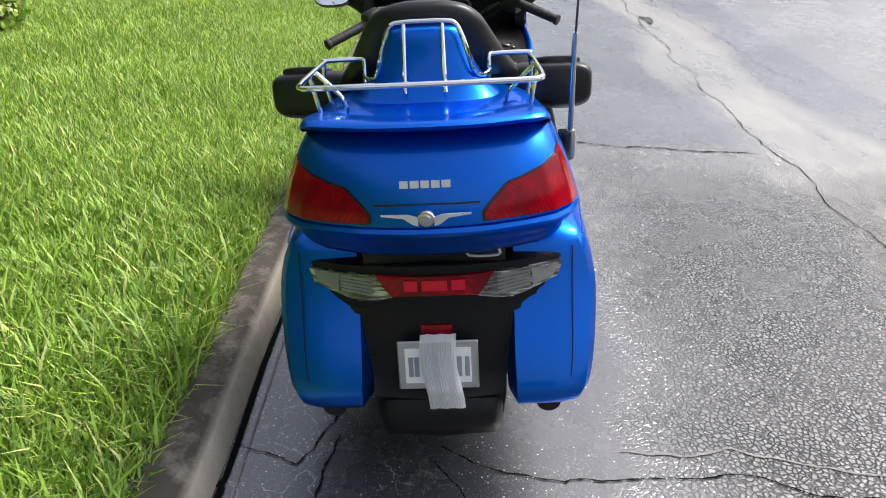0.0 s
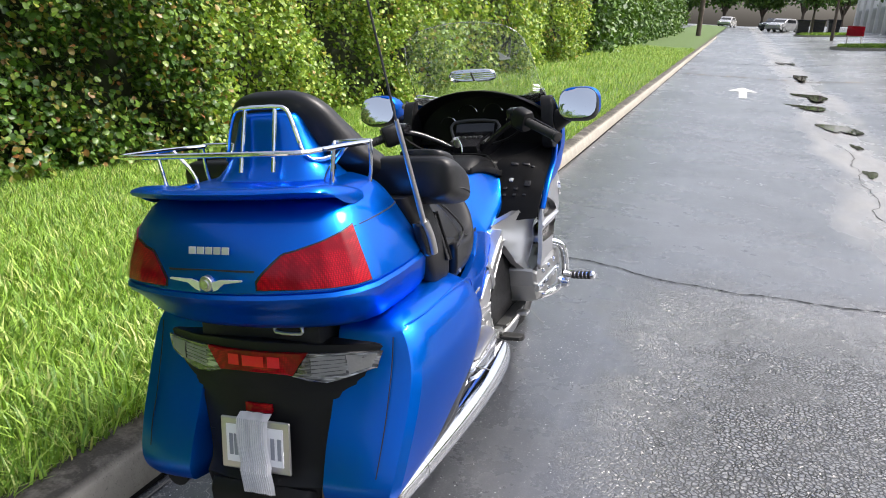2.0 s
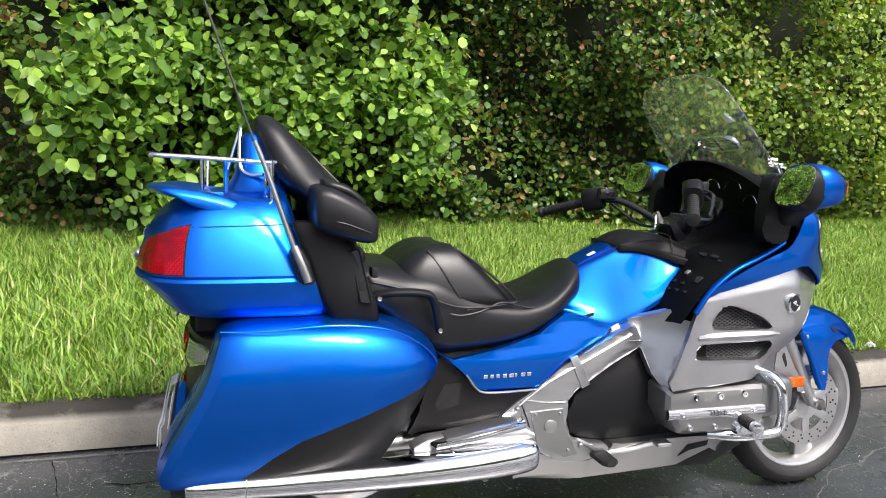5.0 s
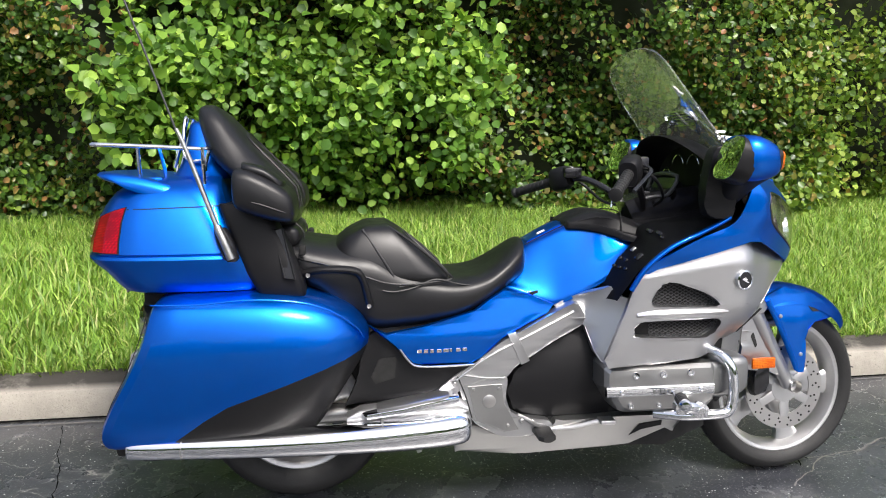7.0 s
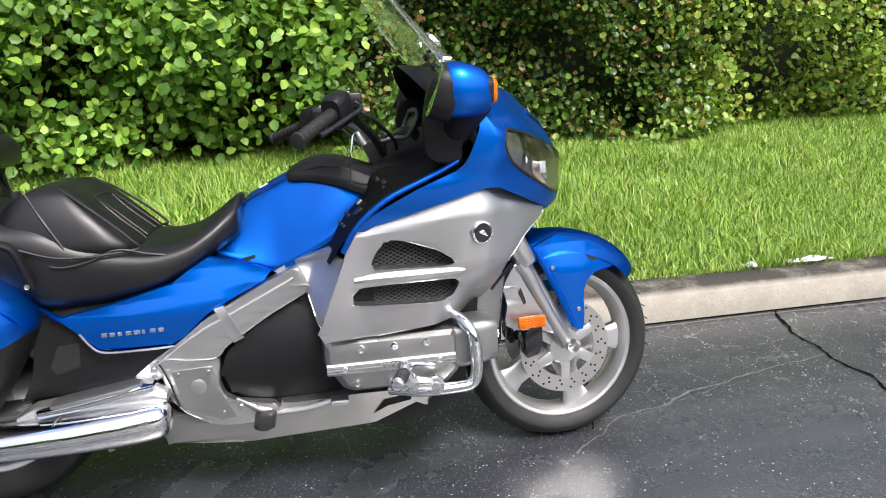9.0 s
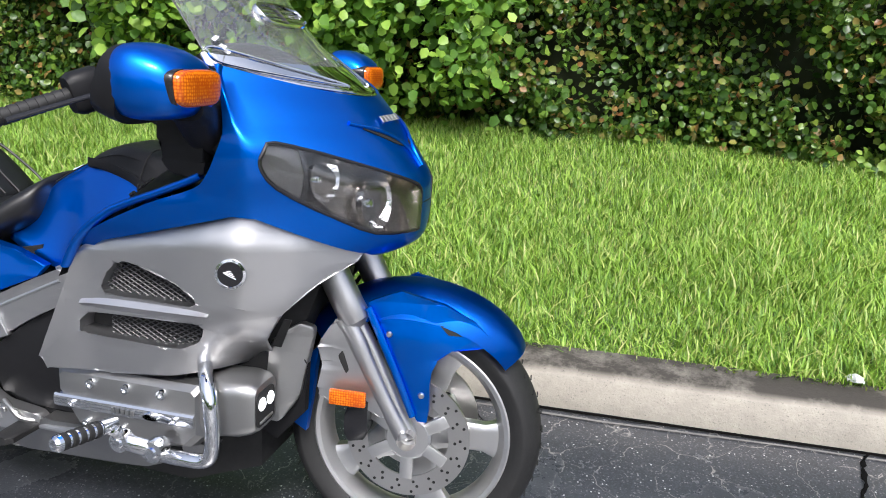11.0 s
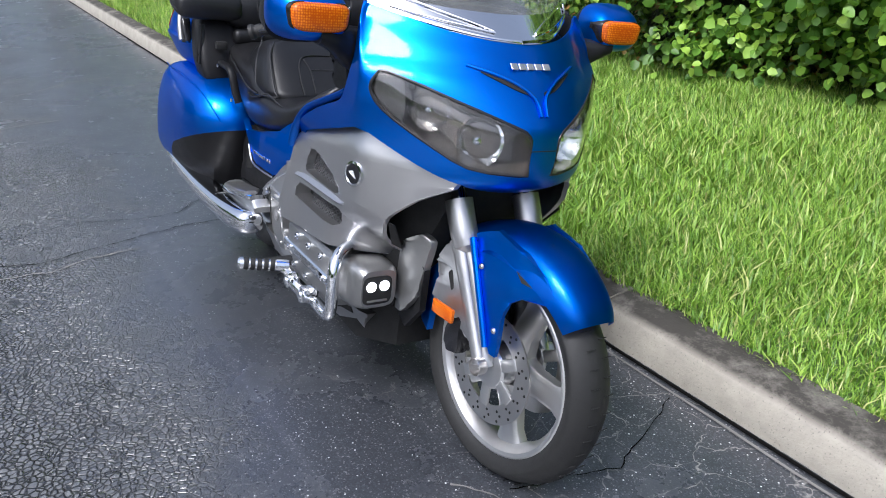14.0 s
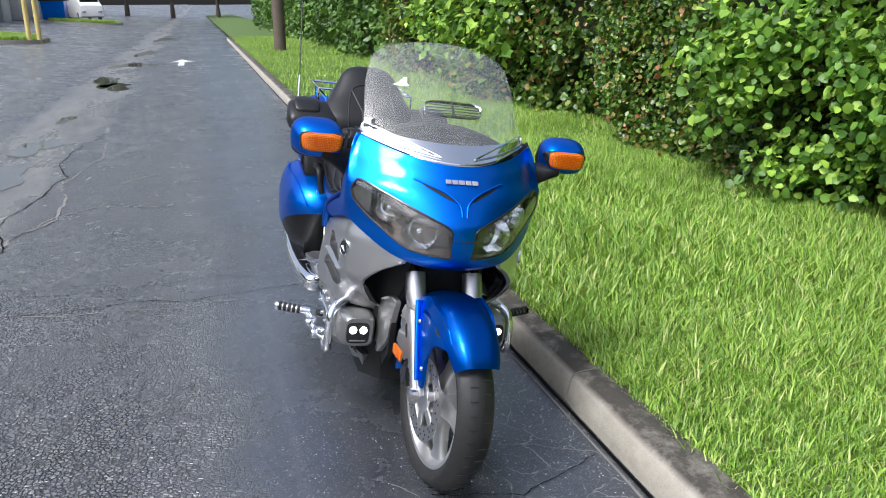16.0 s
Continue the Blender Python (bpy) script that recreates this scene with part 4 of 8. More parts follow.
# chrome luggage rack
rack = part("luggage_rack", tube([(-0.235, 0.255, 1.155), (-0.235, 0.255, 1.155), (-0.36, 0.258, 1.162), (-0.50, 0.262, 1.168), (-0.535, 0.255, 1.169), (-0.545, 0.22, 1.169), (-0.552, 0.0, 1.170), (-0.545, -0.22, 1.169), (-0.535, -0.255, 1.169), (-0.50, -0.262, 1.168), (-0.36, -0.258, 1.162), (-0.235, -0.255, 1.155), (-0.235, -0.255, 1.155)], 0.0064, 10, 5), M_CHROME, bike, "chrome tube luggage rack on the top box")
for s in (1, -1):
    part("rail", tube([(-0.235, s * 0.255, 1.155), (-0.228, s * 0.25, 1.157), (-0.228, s * 0.165, 1.157), (-0.235, s * 0.155, 1.152), (-0.245, s * 0.155, 1.12), (-0.25, s * 0.155, 1.076)], 0.006, 10, 5), M_CHROME, rack)
    for x, y, zb in ((-0.415, 0.235, 1.04), (-0.356, 0.19, 1.06), (-0.236, 0.245, 1.04)):
        part("post", tube([(x, s * y, zb), (x, s * (y + 0.012), 1.10), (x, s * 0.258, 1.16)], 0.0055, 10, 3), M_CHROME, rack)
    part("upright", tube([(-0.36, s * 0.048, 1.10), (-0.345, s * 0.047, 1.15), (-0.315, s * 0.045, 1.252)], 0.0056, 10, 4), M_CHROME, rack)
part("hoop", tube([(-0.255, 0.155, 1.122), (-0.29, 0.135, 1.12), (-0.315, 0.115, 1.14), (-0.318, 0.098, 1.20), (-0.315, 0.078, 1.247), (-0.315, 0.05, 1.256), (-0.315, 0, 1.257), (-0.315, -0.05, 1.256), (-0.315, -0.078, 1.247), (-0.318, -0.098, 1.20), (-0.315, -0.115, 1.14), (-0.29, -0.135, 1.12), (-0.255, -0.155, 1.122)], 0.006, 10, 5), M_CHROME, rack)


def stack(rows, n=32, e_=2.6, fill=4):
    """A soft body from level slices: height, rear, front, half width (and left/right middle)."""
    rings = []
    for r in sample(rows, fill):
        z, x0, x1, w = r[:4]
        yc = r[4] if len(r) > 4 else 0.0
        rings.append([((x0 + x1) / 2 + p[0], yc + p[1], z) for p in oval(n, max(1e-4, (x1 - x0) / 2), max(1e-4, w), e_)])
    return loft(rings)


part("backrest_cover", stack([(1.068, -0.37, -0.16, 0.19), (1.085, -0.355, -0.16, 0.165), (1.12, -0.335, -0.18, 0.135), (1.18, -0.32, -0.21, 0.105), (1.225, -0.312, -0.23, 0.088), (1.24, -0.30, -0.24, 0.07), (1.244, -0.28, -0.26, 0.03)], 36, 3.0), M_BLUE, bike, "blue tapered cover behind the passenger backrest", angle=50)

# ---- seats ----
backrest = part("passenger_backrest", stack([(0.925, -0.085, 0.012, 0.20), (0.94, -0.10, 0.022, 0.235), (0.985, -0.115, 0.030, 0.25), (1.04, -0.15, 0.018, 0.255), (1.09, -0.205, -0.025, 0.235), (1.14, -0.245, -0.075, 0.202), (1.20, -0.268, -0.132, 0.168), (1.25, -0.28, -0.178, 0.138), (1.28, -0.278, -0.212, 0.10), (1.293, -0.265, -0.235, 0.05)], 40, 2.7), M_VINYL, bike, "tall black vinyl passenger backrest with stitched panels", angle=60)


def front_of_backrest(y, z):
    rows = [(0.925, 0.012, 0.20), (0.985, 0.030, 0.25), (1.04, 0.018, 0.255), (1.09, -0.025, 0.235), (1.14, -0.075, 0.202), (1.20, -0.132, 0.168), (1.25, -0.178, 0.138)]
    zs = [r[0] for r in rows]
    x1, w = np.interp(z, zs, [r[1] for r in rows]), np.interp(z, zs, [r[2] for r in rows])
    return x1 - 0.055 * (1 - max(0.0, 1 - abs(y / w) ** 2.7) ** (1 / 2.7))


def seam(points, surface, r, parent, n=6, name="seam"):
    pts = [(surface(y, z) + 0.001, y, z) for y, z in [(p[0], p[1]) for p in spline([(a_, b_, 0) for a_, b_ in points], n)]]
    part(name, tube(pts, r, 6, 0), M_STITCH, parent)


for pts in ([(-0.12, 0.945), (-0.125, 1.04), (-0.115, 1.13), (-0.085, 1.19), (0, 1.205), (0.085, 1.19), (0.115, 1.13), (0.125, 1.04), (0.12, 0.945)], [(-0.07, 0.95), (-0.05, 1.06), (-0.075, 1.12), (-0.10, 1.17)], [(0.07, 0.95), (0.05, 1.06), (0.075, 1.12), (0.10, 1.17)], [(-0.055, 1.09), (0, 1.088), (0.055, 1.09)]):
    seam(pts, front_of_backrest, 0.0035, backrest)

lumbar = part("lumbar_roll", loft([[(-0.02 + p[0], y, 0.893 + p[1]) for p in oval(20, 0.05 * k, 0.033 * k, 2.6)] for y, k in sample([(-0.215, 0.5), (-0.205, 0.9), (-0.17, 1.0), (0, 1.05), (0.17, 1.0), (0.205, 0.9), (0.215, 0.5)], 3)]), M_VINYL, bike, "black vinyl roll under the backrest", angle=60)
for y in (-0.11, 0.11):
    part("seam", tube([(0.034, y, 0.868), (0.034, y, 0.90), (0.01, y, 0.927)], 0.003, 6, 4), M_STITCH, lumbar)


def armrest(s):
    rings = []
    for x, zc, h, yc, w in sample([(-0.138, 1.048, 0.040, 0.30, 0.10), (-0.130, 1.045, 0.055, 0.305, 0.118), (-0.10, 1.038, 0.064, 0.307, 0.124), (-0.055, 1.022, 0.062, 0.307, 0.126), (-0.005, 1.002, 0.052, 0.305, 0.124), (0.022, 0.990, 0.038, 0.302, 0.115), (0.030, 0.984, 0.016, 0.30, 0.09)], 4):
        rings.append([(x, s * (yc + p[0]), zc + p[1]) for p in oval(28, w, h, 4.2)])
    return loft(rings)


for s in (1, -1):
    arm = part("armrest", armrest(s), M_VINYL, bike, "padded black armrest beside the backrest", angle=45)
    part("seam", tube([(-0.128, s * 0.419, 1.02), (-0.06, s * 0.433, 1.005), (-0.005, s * 0.429, 0.985), (0.026, s * 0.405, 0.974)], 0.0025, 6, 4), M_STITCH, arm)

    part("arm_pad", loft([[(x, s * (0.335 + p[0]), z + p[1]) for p in oval(24, w, 0.016, 3.5)] for x, z, w in sample([(-0.115, 1.100, 0.03), (-0.105, 1.101, 0.06), (-0.05, 1.086, 0.066), (-0.01, 1.056, 0.06), (0.0, 1.048, 0.03)], 3)]), M_VINYL, arm, angle=50)

    rings = []
    for z, x0, x1, y0, y1 in sample([(0.725, -0.08, 0.045, 0.22, 0.32), (0.74, -0.085, 0.05, 0.20, 0.335), (0.80, -0.115, 0.035, 0.18, 0.345), (0.88, -0.15, 0.0, 0.18, 0.342), (0.96, -0.178, -0.035, 0.2, 0.328), (1.0, -0.19, -0.05, 0.22, 0.318)], 3):
        rings.append([((x0 + x1) / 2 + p[0], s * ((y0 + y1) / 2 + p[1]), z) for p in oval(24, (x1 - x0) / 2, (y1 - y0) / 2, 6)])
    pillar = part("speaker_pillar", loft(rings), M_BLACK, bike, "black plastic pillar between seat and top box", angle=40)
    pocket = sheet([(-0.038, 0.925), (-0.012, 0.93), (0.022, 0.785), (-0.008, 0.79)], lambda u, v: s * (0.349 - 0.02 * (v > 0.9)), s * -0.012, step=0.08)
    part("pocket_lid", pocket, M_GLOSSBLACK, pillar)
    part("pocket_rim", tube([(x, s * (0.3505 - 0.02 * (z > 0.9)), z) for x, z in ((-0.038, 0.925), (-0.012, 0.93), (0.022, 0.785), (-0.008, 0.79), (-0.038, 0.925))], 0.003, 6, 0), M_BLACK, pillar)
    part("latch", block(0.03, 0.05, s * 0.27 - 0.022, s * 0.27 + 0.022, 0.845, 0.875, 0.005), M_DARK, pillar)

# passenger and rider seat in one saddle: station, top, bottom, half width, squareness


def saddle():
    rings = []
    for x, zt, zb, w, e_ in sample([(-0.06, 0.862, 0.82, 0.19, 3.0), (0.0, 0.882, 0.75, 0.232, 3.2), (0.08, 0.872, 0.70, 0.240, 3.2), (0.16, 0.862, 0.62, 0.240, 3.4), (0.25, 0.85, 0.578, 0.238, 3.6), (0.34, 0.80, 0.585, 0.234, 3.6), (0.43, 0.768, 0.60, 0.230, 3.6), (0.52, 0.755, 0.622, 0.222, 3.4), (0.60, 0.768, 0.655, 0.206, 3.0), (0.66, 0.800, 0.690, 0.182, 2.8), (0.705, 0.834, 0.715, 0.155, 2.6), (0.738, 0.856, 0.73, 0.125, 2.4), (0.75, 0.855, 0.75, 0.085, 2.2)], 5):
        rings.append([(x, p[0], (zt + zb) / 2 + p[1]) for p in oval(40, w, (zt - zb) / 2, e_)])
    return loft(rings)


seat = part("saddle", saddle(), M_VINYL, bike, "long black vinyl two-level saddle", angle=70)


def rider_back():
    rings = []
    for z, x0, x1, w in sample([(0.735, 0.12, 0.485, 0.212), (0.76, 0.11, 0.482, 0.222), (0.79, 0.11, 0.452, 0.220), (0.84, 0.115, 0.40, 0.208), (0.885, 0.16, 0.345, 0.188), (0.91, 0.205, 0.305, 0.165), (0.921, 0.235, 0.285, 0.12)], 4):
        bow = 0.02
        ring = []
        for p in oval(44, (x1 - x0) / 2, w, 4.2):
            ring.append(((x0 + x1) / 2 + p[0] - bow * (p[1] / w) ** 2 * (p[0] > 0) + 0.045 * (p[1] / w) ** 2 * (p[0] > 0), p[1], z))
        rings.append(ring)
    return loft(rings)


rest = part("rider_backrest", rider_back(), M_VINYL, seat, "padded lower back support with stitched panel", angle=70)


def front_of_rest(y, z):
    zs = [0.74, 0.765, 0.81, 0.86, 0.90]
    return np.interp(z, zs, [0.487, 0.482, 0.432, 0.380, 0.33]) + 0.025 * (y / 0.2) ** 2 - 0.008 * (abs(y) / 0.21) ** 4 - 0.001


for pts in ([(-0.105, 0.762), (-0.10, 0.83), (-0.075, 0.872), (0, 0.88), (0.075, 0.872), (0.10, 0.83), (0.105, 0.762)], [(-0.06, 0.765), (-0.055, 0.83), (-0.07, 0.868)], [(0.06, 0.765), (0.055, 0.83), (0.07, 0.868)], [(-0.057, 0.835), (0, 0.835), (0.057, 0.835)]):
    seam(pts, front_of_rest, 0.003, rest)
for s in (1, -1):
    part("piping", tube([(0.218, s * 0.172, 0.907), (0.262, s * 0.205, 0.842), (0.295, s * 0.219, 0.79), (0.322, s * 0.224, 0.742)], 0.0045, 8, 5), M_STITCH, seat)
    part("piping", tube([(0.300, s * 0.155, 0.914), (0.355, s * 0.188, 0.878), (0.425, s * 0.205, 0.822), (0.475, s * 0.212, 0.775), (0.488, s * 0.208, 0.752), (0.40, s * 0.232, 0.745), (0.325, s * 0.238, 0.737)], 0.004, 8, 5), M_STITCH, seat)
    part("seam", tube([(0.275, s * 0.238, 0.727), (0.31, s * 0.240, 0.722), (0.37, s * 0.236, 0.732), (0.44, s * 0.225, 0.755), (0.52, s * 0.21, 0.735), (0.60, s * 0.19, 0.72), (0.64, s * 0.17, 0.70)], 0.003, 6, 5), M_STITCH, seat)
    part("seam", tube([(0.02, s * 0.235, 0.83), (0.15, s * 0.247, 0.80), (0.28, s * 0.246, 0.752), (0.375, s * 0.24, 0.745)], 0.003, 6, 5), M_STITCH, seat)
    rail = part("grab_rail", tube([(0.035, s * 0.265, 0.79), (0.10, s * 0.285, 0.802), (0.185, s * 0.283, 0.797), (0.212, s * 0.279, 0.775), (0.228, s * 0.272, 0.72), (0.236, s * 0.262, 0.682)], 0.015, 12, 5, True, None, 0.012), M_BLACK, bike, "black plastic passenger grab rail")
    for x, z in ((0.055, 0.787), (0.232, 0.69)):
        part("bolt", moved(lathe([(0.0, 0.0), (0.006, 0.0), (0.007, -0.004)], 12), Matrix.Translation((x, s * 0.283 + s * 0.004, z)) @ Matrix.Diagonal((1, -s, 1, 1))), M_STEEL, rail)


# ---- saddlebags ----
# height, rear, front, outer, inner
BAG_ROWS = [(0.302, -0.505, 0.05, 0.335, 0.19), (0.312, -0.528, 0.07, 0.372, 0.185), (0.345, -0.538, 0.098, 0.392, 0.18), (0.386, -0.526, 0.125, 0.404, 0.178), (0.45, -0.496, 0.168, 0.414, 0.175), (0.52, -0.457, 0.21, 0.421, 0.175), (0.58, -0.427, 0.238, 0.423, 0.175), (0.63, -0.407, 0.232, 0.418, 0.175), (0.68, -0.392, 0.195, 0.405, 0.178), (0.715, -0.379, 0.135, 0.385, 0.182), (0.735, -0.355, 0.075, 0.358, 0.19), (0.747, -0.31, 0.02, 0.325, 0.20), (0.752, -0.25, -0.05, 0.285, 0.22)]


def bag_body(s):
    rings = []
    for z, x0, x1, yo, yi in sample(BAG_ROWS, 3):
        L, W = x1 - x0, yo - yi
        plan = [(0.0, 0.10), (0.0, 0.45), (0.006, 0.72), (0.025, 0.90), (0.065, 0.97), (0.16, 0.985), (0.35, 1.0), (0.55, 0.995), (0.70, 0.965), (0.82, 0.89), (0.90, 0.78), (0.955, 0.60), (0.985, 0.40), (0.99, 0.2), (0.97, 0.05), (0.9, 0.0), (0.5, 0.0), (0.1, 0.0)]
        ring = []
        for u, v in plan:
            x = x0 + L * u
            fold = float(np.interp(x, [-0.53, 0.24], [0.36, 0.565]))
            ring.append((x, s * (yi + W * v - 0.16 * max(0.0, fold - z) * (v > 0.6) * min(1.0, u / 0.2)), z))
        rings.append(ring)
    return loft(rings)


def cut_keep(bm, cuts, keep):
    """Slices along lines in side view (x, z), then keeps the faces for which keep(x, z) holds."""
    for (xa, za), (xb, zb) in cuts:
        bmesh.ops.bisect_plane(bm, geom=bm.verts[:] + bm.edges[:] + bm.faces[:], plane_co=(xa, 0, za), plane_no=(zb - za, 0, xa - xb), dist=1e-5)
    gone = [f for f in bm.faces if not keep(f.calc_center_median().x, f.calc_center_median().z)]
    bmesh.ops.delete(bm, geom=gone, context="FACES")
    return bm


def lower_edge(x):
    return min(float(np.interp(x, [-0.36, -0.24, -0.17, 0.30], [0.302, 0.392, 0.435, 0.600])), 0.64)


CUTS = [((-0.36, 0.302), (-0.24, 0.392)), ((-0.24, 0.392), (-0.17, 0.435)), ((-0.17, 0.435), (0.30, 0.600))]
for s in (1, -1):
    bag = part("saddlebag", cut_keep(bag_body(s), CUTS, lambda x, z: z > lower_edge(x)), M_BLUE, bike, "blue side case over the rear wheel", angle=30)
    part("lower_cover", cut_keep(bag_body(s), CUTS, lambda x, z: z <= lower_edge(x)), M_BLACK, bag, "black lower half of the case", angle=30)
    # lid seam along the outer top edge and the rear
    seam_pts = [(-0.372, 0.375, 0.722), (-0.25, 0.386, 0.722), (-0.10, 0.392, 0.733), (0.03, 0.383, 0.722), (0.12, 0.362, 0.69), (0.19, 0.338, 0.638), (0.215, 0.32, 0.60)]
    part("lid_seam", tube([(x, s * (y + 0.004), z + 0.004) for x, y, z in seam_pts], 0.0022, 6, 5), M_BLUE, bag)
    part("lid_seam", tube([(-0.388, s * 0.352, 0.70), (-0.41, s * 0.352, 0.63), (-0.457, s * 0.349, 0.52), (-0.494, s * 0.346, 0.45), (-0.521, s * 0.34, 0.39)], 0.0014, 6, 4), M_DARK, bag)

# ---- tail panel between the cases ----
def tail_depth(y, z):
    lean = float(np.interp(z, [0.17, 0.26, 0.33, 0.36, 0.50, 0.56, 0.60, 0.72], [-0.475, -0.515, -0.52, -0.487, -0.475, -0.47, -0.472, -0.462]))
    return lean + 0.72 * y * y


half = [(0.0, 0.695), (0.15, 0.690), (0.30, 0.684), (0.345, 0.676), (0.325, 0.612), (0.25, 0.568), (0.196, 0.535), (0.182, 0.43), (0.170, 0.275), (0.150, 0.21), (0.12, 0.178), (0.0, 0.170)]
outline = [(y, z) for y, z in half] + [(-y, z) for y, z in half[-2:0:-1]]
tail = part("tail_panel", sheet(outline, tail_depth, 0.05, "yz", step=0.025, edge=0.006), M_BLACK, bike, "black textured plastic rear centre panel", angle=30)


def lamp_piece(outline_, lift, thick=0.012, step=0.02):
    return sheet(outline_, lambda y, z: tail_depth(y, z) - lift, thick, "yz", step=step, edge=0.003)


stop = part("stop_lamp", lamp_piece([(-0.148, 0.668), (0.148, 0.668), (0.108, 0.613), (0.04, 0.617), (-0.04, 0.617), (-0.108, 0.613)], 0.010), M_RED, bike, "wide red stop lamp above the plate")
# brighter red patches put the bulbs' glow into the lens colour
for y0, y1 in ((-0.075, -0.045), (-0.03, 0.03), (0.045, 0.075)):
    part("bulb_glow", lamp_piece([(y0, 0.632), (y0, 0.656), (y1, 0.656), (y1, 0.632)], 0.0125, 0.004), M_REDLIT, stop)
for s in (1, -1):
    lamp = part("turn_lamp", lamp_piece([(s * 0.151, 0.668), (s * 0.325, 0.666), (s * 0.312, 0.628), (s * 0.20, 0.594), (s * 0.15, 0.600), (s * 0.111, 0.611)], 0.010), M_LAMPCLEAR, bike, "clear grey indicator lens")
    part("reflector", lamp_piece([(s * 0.245, 0.662), (s * 0.312, 0.661), (s * 0.30, 0.632), (s * 0.25, 0.617)], 0.0115, 0.003), M_TAILGREY, lamp)
    for k in range(5):
        part("rib", lamp_piece([(s * 0.16, 0.612 + 0.01 * k), (s * 0.24, 0.620 + 0.009 * k), (s * 0.24, 0.623 + 0.009 * k), (s * 0.16, 0.615 + 0.01 * k)], 0.0112, 0.003, 0.05), M_TAILGREY, lamp)
part("side_reflector", lamp_piece([(-0.038, 0.528), (0.038, 0.528), (0.038, 0.508), (-0.038, 0.508)], 0.008), M_RED, tail, "small red reflector")
lip = part("number_plate_hood", loft([[(-0.475 + (x + 0.475) * k, y, 0.25 + (z - 0.25) * (0.7 + 0.3 * k)) for x, z in [(-0.46, 0.31), (-0.518, 0.325), (-0.540, 0.300), (-0.538, 0.255), (-0.512, 0.205), (-0.46, 0.185)]] for y, k in sample([(-0.165, 0.35), (-0.150, 0.8), (-0.11, 1.0), (0.11, 1.0), (0.150, 0.8), (0.165, 0.35)], 3)]), M_BLACK, tail, "black lower step", angle=50)

plate = part("number_plate", block(-0.004, 0.004, -0.104, 0.104, -0.068, 0.068, 0.003, None, 1), M_STEEL, bike, "metal number plate in a grey frame", pose_=pose(-0.512, 0, 0.430, 0, 8, 0))
part("plate_face", block(-0.0065, -0.0045, -0.085, 0.085, -0.048, 0.05, 0.0, None), M_WHITE, plate)
for y in (-0.075, -0.055, 0.055, 0.07):
    part("figure", block(-0.0085, -0.0066, y - 0.006, y + 0.006, -0.03, 0.026, 0.001, None, 1), M_GREYINK, plate)


def towel():
    rings = []
    for i in range(15):
        t = i / 14
        z = 0.085 - 0.20 * t
        ring = []
        for j in range(11):
            y = -0.046 + 0.092 * j / 10 + 0.006 * math.sin(5 * t) - 0.012 * t
            x = -0.014 - 0.006 * math.sin(3.1 * t) - 0.0025 * math.sin(9 * y * 20 + 4 * t) - (0.008 if t > 0.65 else 0)
            ring.append((x + (0.016 if t < 0.04 else 0), y, z))
        rings.append(ring)
    bm = loft(rings, False, False)
    bmesh.ops.solidify(bm, geom=bm.faces[:], thickness=0.002)
    return bm


cloth = tagged(part("paper_towel", towel(), M_WHITE, None, pose_=BIKE @ pose(-0.512, -0.003, 0.430, 0, 8, 0)), "striped white paper sheet hung over the number plate", "paper")
for k in range(13):
    y = -0.040 + 0.0065 * k
    part("stripe", tube([(-0.0205 - 0.006 * math.sin(3.1 * t) - (0.008 if t > 0.65 else 0), y + 0.006 * math.sin(5 * t) - 0.012 * t, 0.085 - 0.20 * t) for t in (0.06, 0.2, 0.4, 0.62, 0.7, 0.85, 0.99)], 0.0009, 5, 0), M_PALEINK, cloth)


# ---- front fairing ----
# height, nose, bow, half width, rear end
NOSE_ROWS = [(0.742, 1.600, 2.0, 0.27, 1.06), (0.757, 1.635, 2.1, 0.285, 1.05), (0.781, 1.678, 2.2, 0.305, 1.05), (0.82, 1.694, 2.3, 0.325, 1.10), (0.88, 1.698, 2.35, 0.338, 1.22), (0.918, 1.695, 2.2, 0.343, 1.32), (0.95, 1.676, 1.9, 0.346, 1.352), (1.0, 1.640, 1.6, 0.346, 1.375), (1.03, 1.613, 1.55, 0.343, 1.385), (1.06, 1.588, 1.65, 0.336, 1.38), (1.085, 1.566, 1.9, 0.322, 1.365), (1.097, 1.556, 2.0, 0.31, 1.35)]


def nose_at(y, z):
    """The nose's surface ahead of its corner, at a distance y from the middle."""
    zs = [r[0] for r in NOSE_ROWS]
    xf, k = (np.interp(z, zs, [r[n] for r in NOSE_ROWS]) for n in (1, 2))
    return Vector((float(xf - k * y * y), y, z))


def nose_out(y, z, off):
    p = nose_at(y, z)
    n = (nose_at(y + 0.01, z) - nose_at(y - 0.01, z)).cross(nose_at(y, z + 0.01) - nose_at(y, z - 0.01)).normalized()
    return p + (n if n.x > 0 else -n) * off


LAMP_UP = [(0.341, 0.985), (0.325, 1.014), (0.29, 1.008), (0.20, 0.974), (0.11, 0.94), (0.055, 0.918), (0.040, 0.90)]
LAMP_LOW = [(0.341, 0.972), (0.331, 0.945), (0.295, 0.908), (0.225, 0.857), (0.165, 0.824), (0.085, 0.816), (0.035, 0.813)]


def lamp_outline(side):
    up_ = spline([(y, z, 0) for y, z in LAMP_UP], 2)
    lo_ = spline([(y, z, 0) for y, z in LAMP_LOW], 2)
    return [(side * p.x, p.y) for p in up_ + lo_[::-1]]


def in_outline(u, w, loop):
    return sum(((a_[1] > w) != (b_[1] > w)) and (u < (b_[0] - a_[0]) * (w - a_[1]) / (b_[1] - a_[1]) + a_[0]) for a_, b_ in zip(loop, loop[1:] + loop[:1])) % 2 == 1


